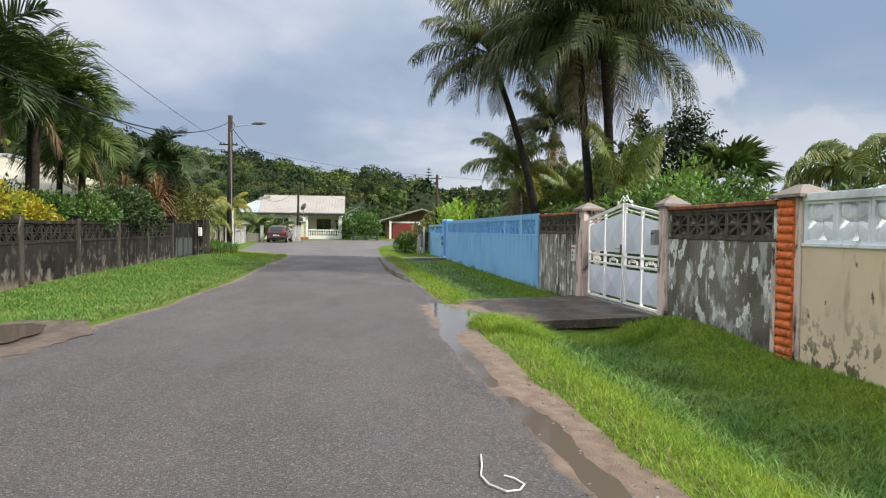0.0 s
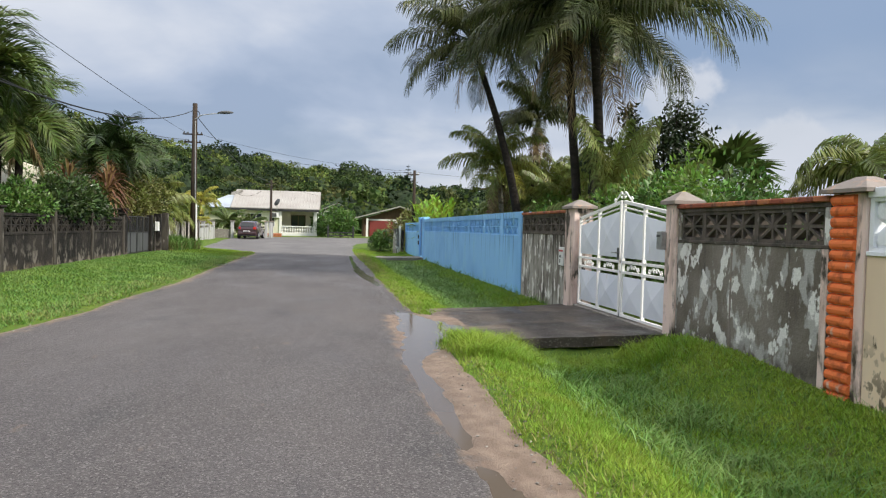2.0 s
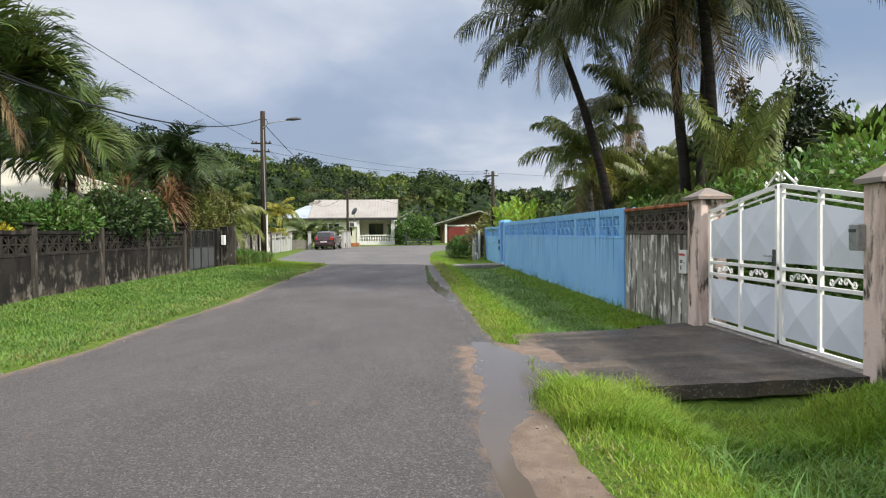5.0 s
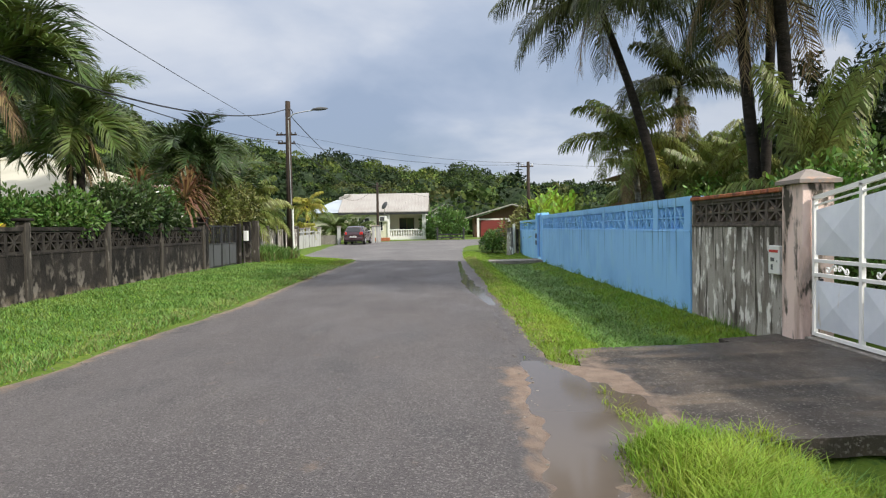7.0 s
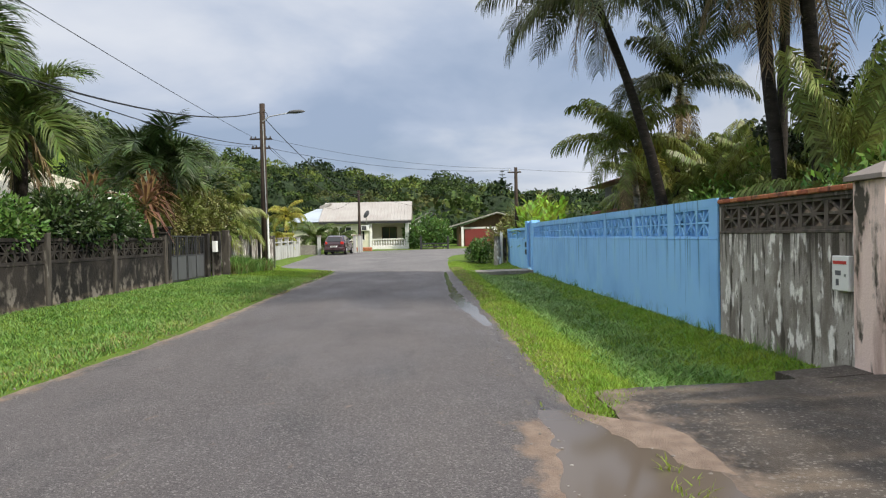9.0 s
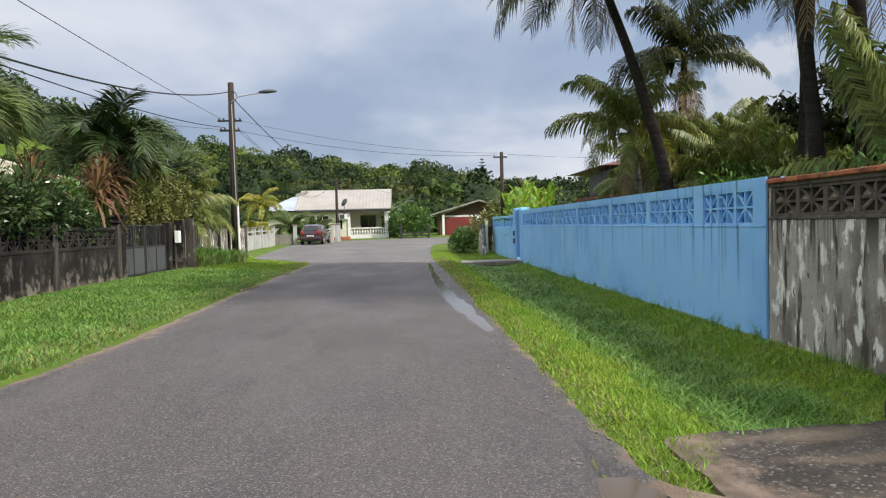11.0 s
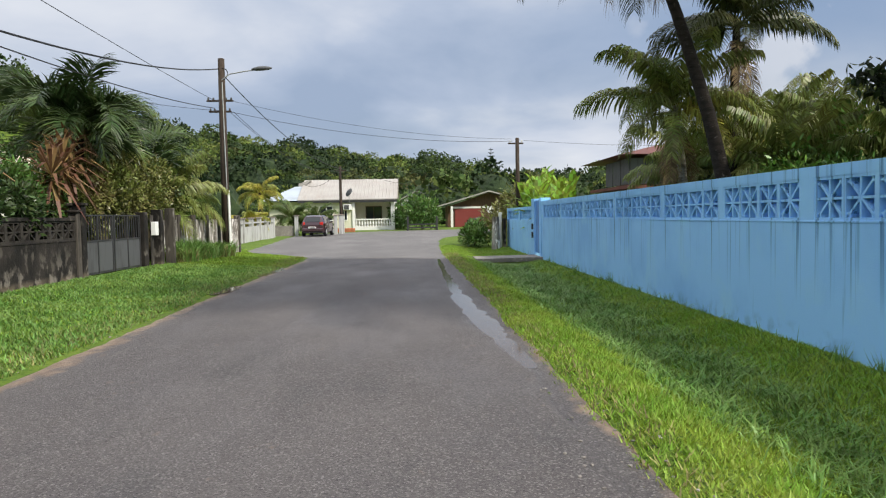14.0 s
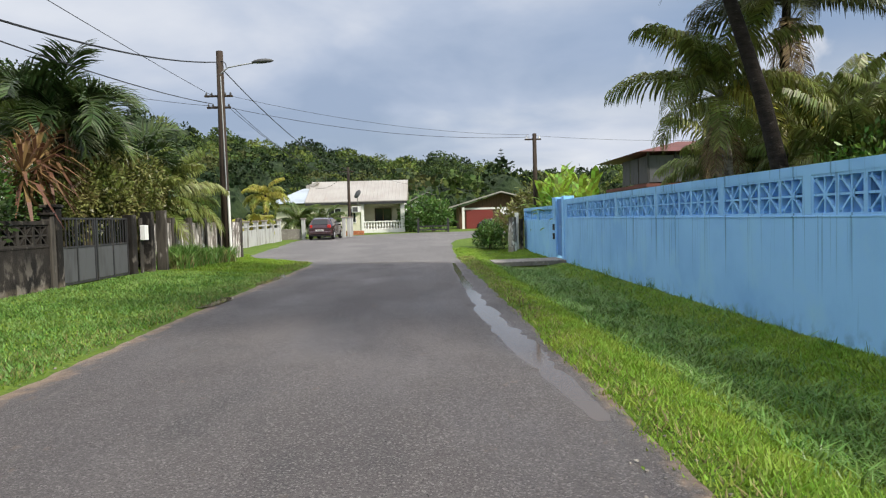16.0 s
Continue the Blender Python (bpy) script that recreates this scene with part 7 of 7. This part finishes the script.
# ---- grass ----
def grass(name, n, region, h0, h1, mat, label, seed, lean=0.9, keep=None, width=0.0045, tuft=0.0, segments=1):
    """Bent blades, two quads each. region: (x0, x1, y0, y1); keep(x, y): the share of blades that stay."""
    rnd = np.random.default_rng(seed)
    x0, x1, y0, y1 = region
    X = x0 + (x1 - x0) * rnd.random(n)
    Y = y0 + (y1 - y0) * rnd.random(n) ** 1.35
    if tuft:
        m = max(1, n // 28)
        tx, ty = x0 + (x1 - x0) * rnd.random(m), y0 + (y1 - y0) * rnd.random(m) ** 1.35
        k = rnd.integers(0, m, n)
        X, Y = tx[k] + rnd.normal(size=n) * tuft, ty[k] + rnd.normal(size=n) * tuft
    share = np.array([keep(a, b) for a, b in zip(X, Y)])
    ok = rnd.random(n) < share
    X, Y = X[ok], Y[ok]
    Z = np.array([ground_z(a, b) for a, b in zip(X, Y)])
    n = len(X)
    H = h0 + (h1 - h0) * rnd.random(n) ** 1.5
    H *= 0.75 + 0.5 * (np.sin(X * 2.1 + 1.3 * np.sin(Y * 0.9)) * np.sin(Y * 1.7) * 0.5 + 0.5)
    A = rnd.random(n) * 2 * np.pi
    D = np.stack([np.cos(A), np.sin(A), np.zeros(n)], 1)
    B = A + np.pi / 2 + rnd.normal(size=n) * 0.5
    W = np.stack([np.cos(B), np.sin(B), np.zeros(n)], 1) * (width * (0.7 + 0.6 * rnd.random(n)) * (1 + Y / 18.0))[:, None]
    L = (lean * (0.3 + rnd.random(n)))[:, None] * H[:, None]
    P0 = np.stack([X, Y, Z - 0.01], 1)
    P1 = P0 + np.array((0, 0, 1.0)) * (H * 0.62)[:, None] + D * L * 0.35
    P2 = P0 + np.array((0, 0, 1.0)) * (H * 0.95)[:, None] + D * L * 1.1
    if segments == 1:
        V = np.stack([P0 - W, P0 + W, P2 + W * 0.15, P2 - W * 0.15], 1)
        return tagged(new(name, quads_mesh(name, V, mat)), label, "grass", kind="stuff")
    V = np.concatenate([np.stack([P0 - W, P0 + W, P1 + W * 0.8, P1 - W * 0.8], 1), np.stack([P1 - W * 0.8, P1 + W * 0.8, P2 + W * 0.1, P2 - W * 0.1], 1)], 1).reshape(-1, 4, 3)
    return tagged(new(name, quads_mesh(name, V, mat)), label, "grass", kind="stuff")


def right_keep(x, y):
    if 11.1 - 0.5 * smooth_step(2.8, 3.4, x) + 0.25 * wob(x * 2.3, 4) < y < 13.45 + 1.0 * smooth_step(1.9, 2.6, x) + 0.12 * wob(x * 2.6, 9) and x > 1.6:
        return 0.0
    if 36.5 < y < 39.4 and x > 2.4:
        return 0.05
    e = along(ROAD_R, y) + 0.03 + 0.10 * wob(y * 1.3, 2.2) + 0.06 * wob(y * 4.1, 6.0)
    return smooth_step(e - 0.02, e + 0.10, x) * (0.45 + 0.55 * smooth_step(e, e + 0.6, x))


def left_keep(x, y):
    e = along(ROAD_L, y) - 0.10 + 0.12 * wob(y * 1.1, 9.2) + 0.06 * wob(y * 3.7, 1.0)
    if 7.9 < y < 11.2 and x > -5.4 + 0.3 * wob(y * 2, 3):
        return 0.0
    return smooth_step(-e - 0.02, -e + 0.10, -x)


grass("verge_grass", 300000, (1.6, 5.14, 0.6, 24.0), 0.02, 0.07, "grass", "bright green short verge grass", 1, keep=right_keep)
grass("verge_grass", 70000, (1.6, 5.14, 22.0, 47.0), 0.02, 0.06, "grass", "bright green short verge grass", 2, keep=right_keep)
grass("verge_weeds", 90000, (2.5, 5.1, 0.6, 36.0), 0.05, 0.18, "grass_dark", "taller arching weeds in the shallow ditch", 3, lean=1.4, keep=lambda x, y: right_keep(x, y) * smooth_step(2.4, 3.1, x) * (1 - 0.93 * smooth_step(3.7, 4.4, x)), width=0.0036, tuft=0.09, segments=2)
grass("verge_weeds", 22000, (1.9, 4.4, 9.6, 11.25), 0.06, 0.20, "grass", "long grass at the driveway edge", 4, lean=0.9, keep=lambda x, y: right_keep(x, y), width=0.0026, tuft=0.07, segments=2)
grass("verge_grass", 115000, (-7.3, -3.4, 8.0, 34.0), 0.03, 0.08, "grass_dark", "green short verge grass", 15, keep=left_keep, width=0.006)
grass("verge_grass", 45000, (-7.3, -3.4, 8.0, 34.0), 0.02, 0.06, "grass", "bright green short verge grass", 5, keep=left_keep, width=0.006)
grass("verge_grass", 55000, (-9.6, -3.4, 33.0, 47.0), 0.02, 0.06, "grass", "bright green short verge grass", 6, keep=left_keep, width=0.007)
grass("dry_fringe", 16000, (1.55, 2.2, 0.6, 40.0), 0.03, 0.08, "straw", "dry yellow grass along the verge edge", 7, keep=lambda x, y: right_keep(x, y) * (1 - smooth_step(2.0, 2.2, x)))
grass("dry_fringe", 12000, (-4.5, -3.5, 8.0, 40.0), 0.03, 0.08, "straw", "dry yellow grass along the verge edge", 8, keep=lambda x, y: left_keep(x, y) * (1 - smooth_step(4.0, 4.4, -x)))
grass("wall_weeds", 900, (4.98, 5.10, 16.0, 37.0), 0.08, 0.26, "grass_dark", "thin weeds along the foot of the wall", 9, lean=0.4, keep=lambda x, y: 1.0 if wob(y * 1.1, 4.4) > 0.12 else 0.05, width=0.0028, tuft=0.04)
grass("wall_weeds", 3000, (-7.3, -6.7, 34.9, 40.3), 0.15, 0.5, "straw", "dry weeds before the flaking wall", 10, lean=0.5, keep=lambda x, y: 1.0, width=0.007, tuft=0.09)
grass("wall_weeds", 5000, (-7.4, -6.7, 34.9, 40.3), 0.2, 0.7, "grass_dark", "green weeds before the flaking wall", 11, lean=0.6, keep=lambda x, y: 1.0, width=0.006, tuft=0.1, segments=2)

grass("puddle_grass", 900, (1.98, 2.35, 11.0, 12.7), 0.04, 0.13, "grass", "small grass tuft growing in the puddle", 12, lean=0.8, keep=lambda x, y: 1.0 if abs(x - 2.1 - 0.12 * (12 - y)) < 0.12 else 0.0, width=0.003, tuft=0.05, segments=2)


# ---- litter and stones on the verges ----
def scatter(name, n, region, size, mat, label, category, seed, keep):
    rnd = np.random.default_rng(seed)
    bm = bmesh.new()
    bmesh.ops.create_icosphere(bm, subdivisions=1, radius=1.0)
    for v in bm.verts:
        v.co *= 1 + 0.35 * wob(v.co.x * 2 + seed, v.co.y * 2, v.co.z * 2)
    iv = np.array([v.co[:] for v in bm.verts])
    fc = [[v.index for v in f.verts] for f in bm.faces]
    bm.free()
    V, F = [], []
    for k in range(n):
        x, y = region[0] + (region[1] - region[0]) * rnd.random(), region[2] + (region[3] - region[2]) * rnd.random()
        if not keep(x, y):
            continue
        s = size * (0.4 + rnd.random() ** 2 * 1.2)
        a = rnd.random() * 6.28
        R = np.array(((math.cos(a), -math.sin(a), 0), (math.sin(a), math.cos(a), 0), (0, 0, 1)))
        P = (iv * np.array((s, s * (0.6 + 0.4 * rnd.random()), s * 0.5))) @ R.T + np.array((x, y, max(road_z(x, y), ground_z(x, y)) + s * 0.2))
        o = len(V)
        V.extend(P.tolist())
        F.extend([[i + o for i in f] for f in fc])
    tagged(new(name, mesh_of(name, V, F, mat)), label, category, kind="stuff")


scatter("gravel", 900, (1.2, 2.1, 1.0, 19.0), 0.012, "slab", "small pale stones washed along the road edge", "gravel", 3, lambda x, y: abs(x - 1.65 - 0.2 * wob(y, 2)) < 0.35)
scatter("gravel", 400, (2.0, 5.0, 10.7, 14.7), 0.011, "slab", "loose gravel on the driveway", "gravel", 4, lambda x, y: wob(x * 0.8, y * 0.8, 2) > 0.0)
scatter("gravel", 500, (-4.3, -3.2, 8.0, 36.0), 0.014, "slab", "small stones and soil crumbs at the road edge", "gravel", 5, lambda x, y: abs(x + 3.62) < 0.3)
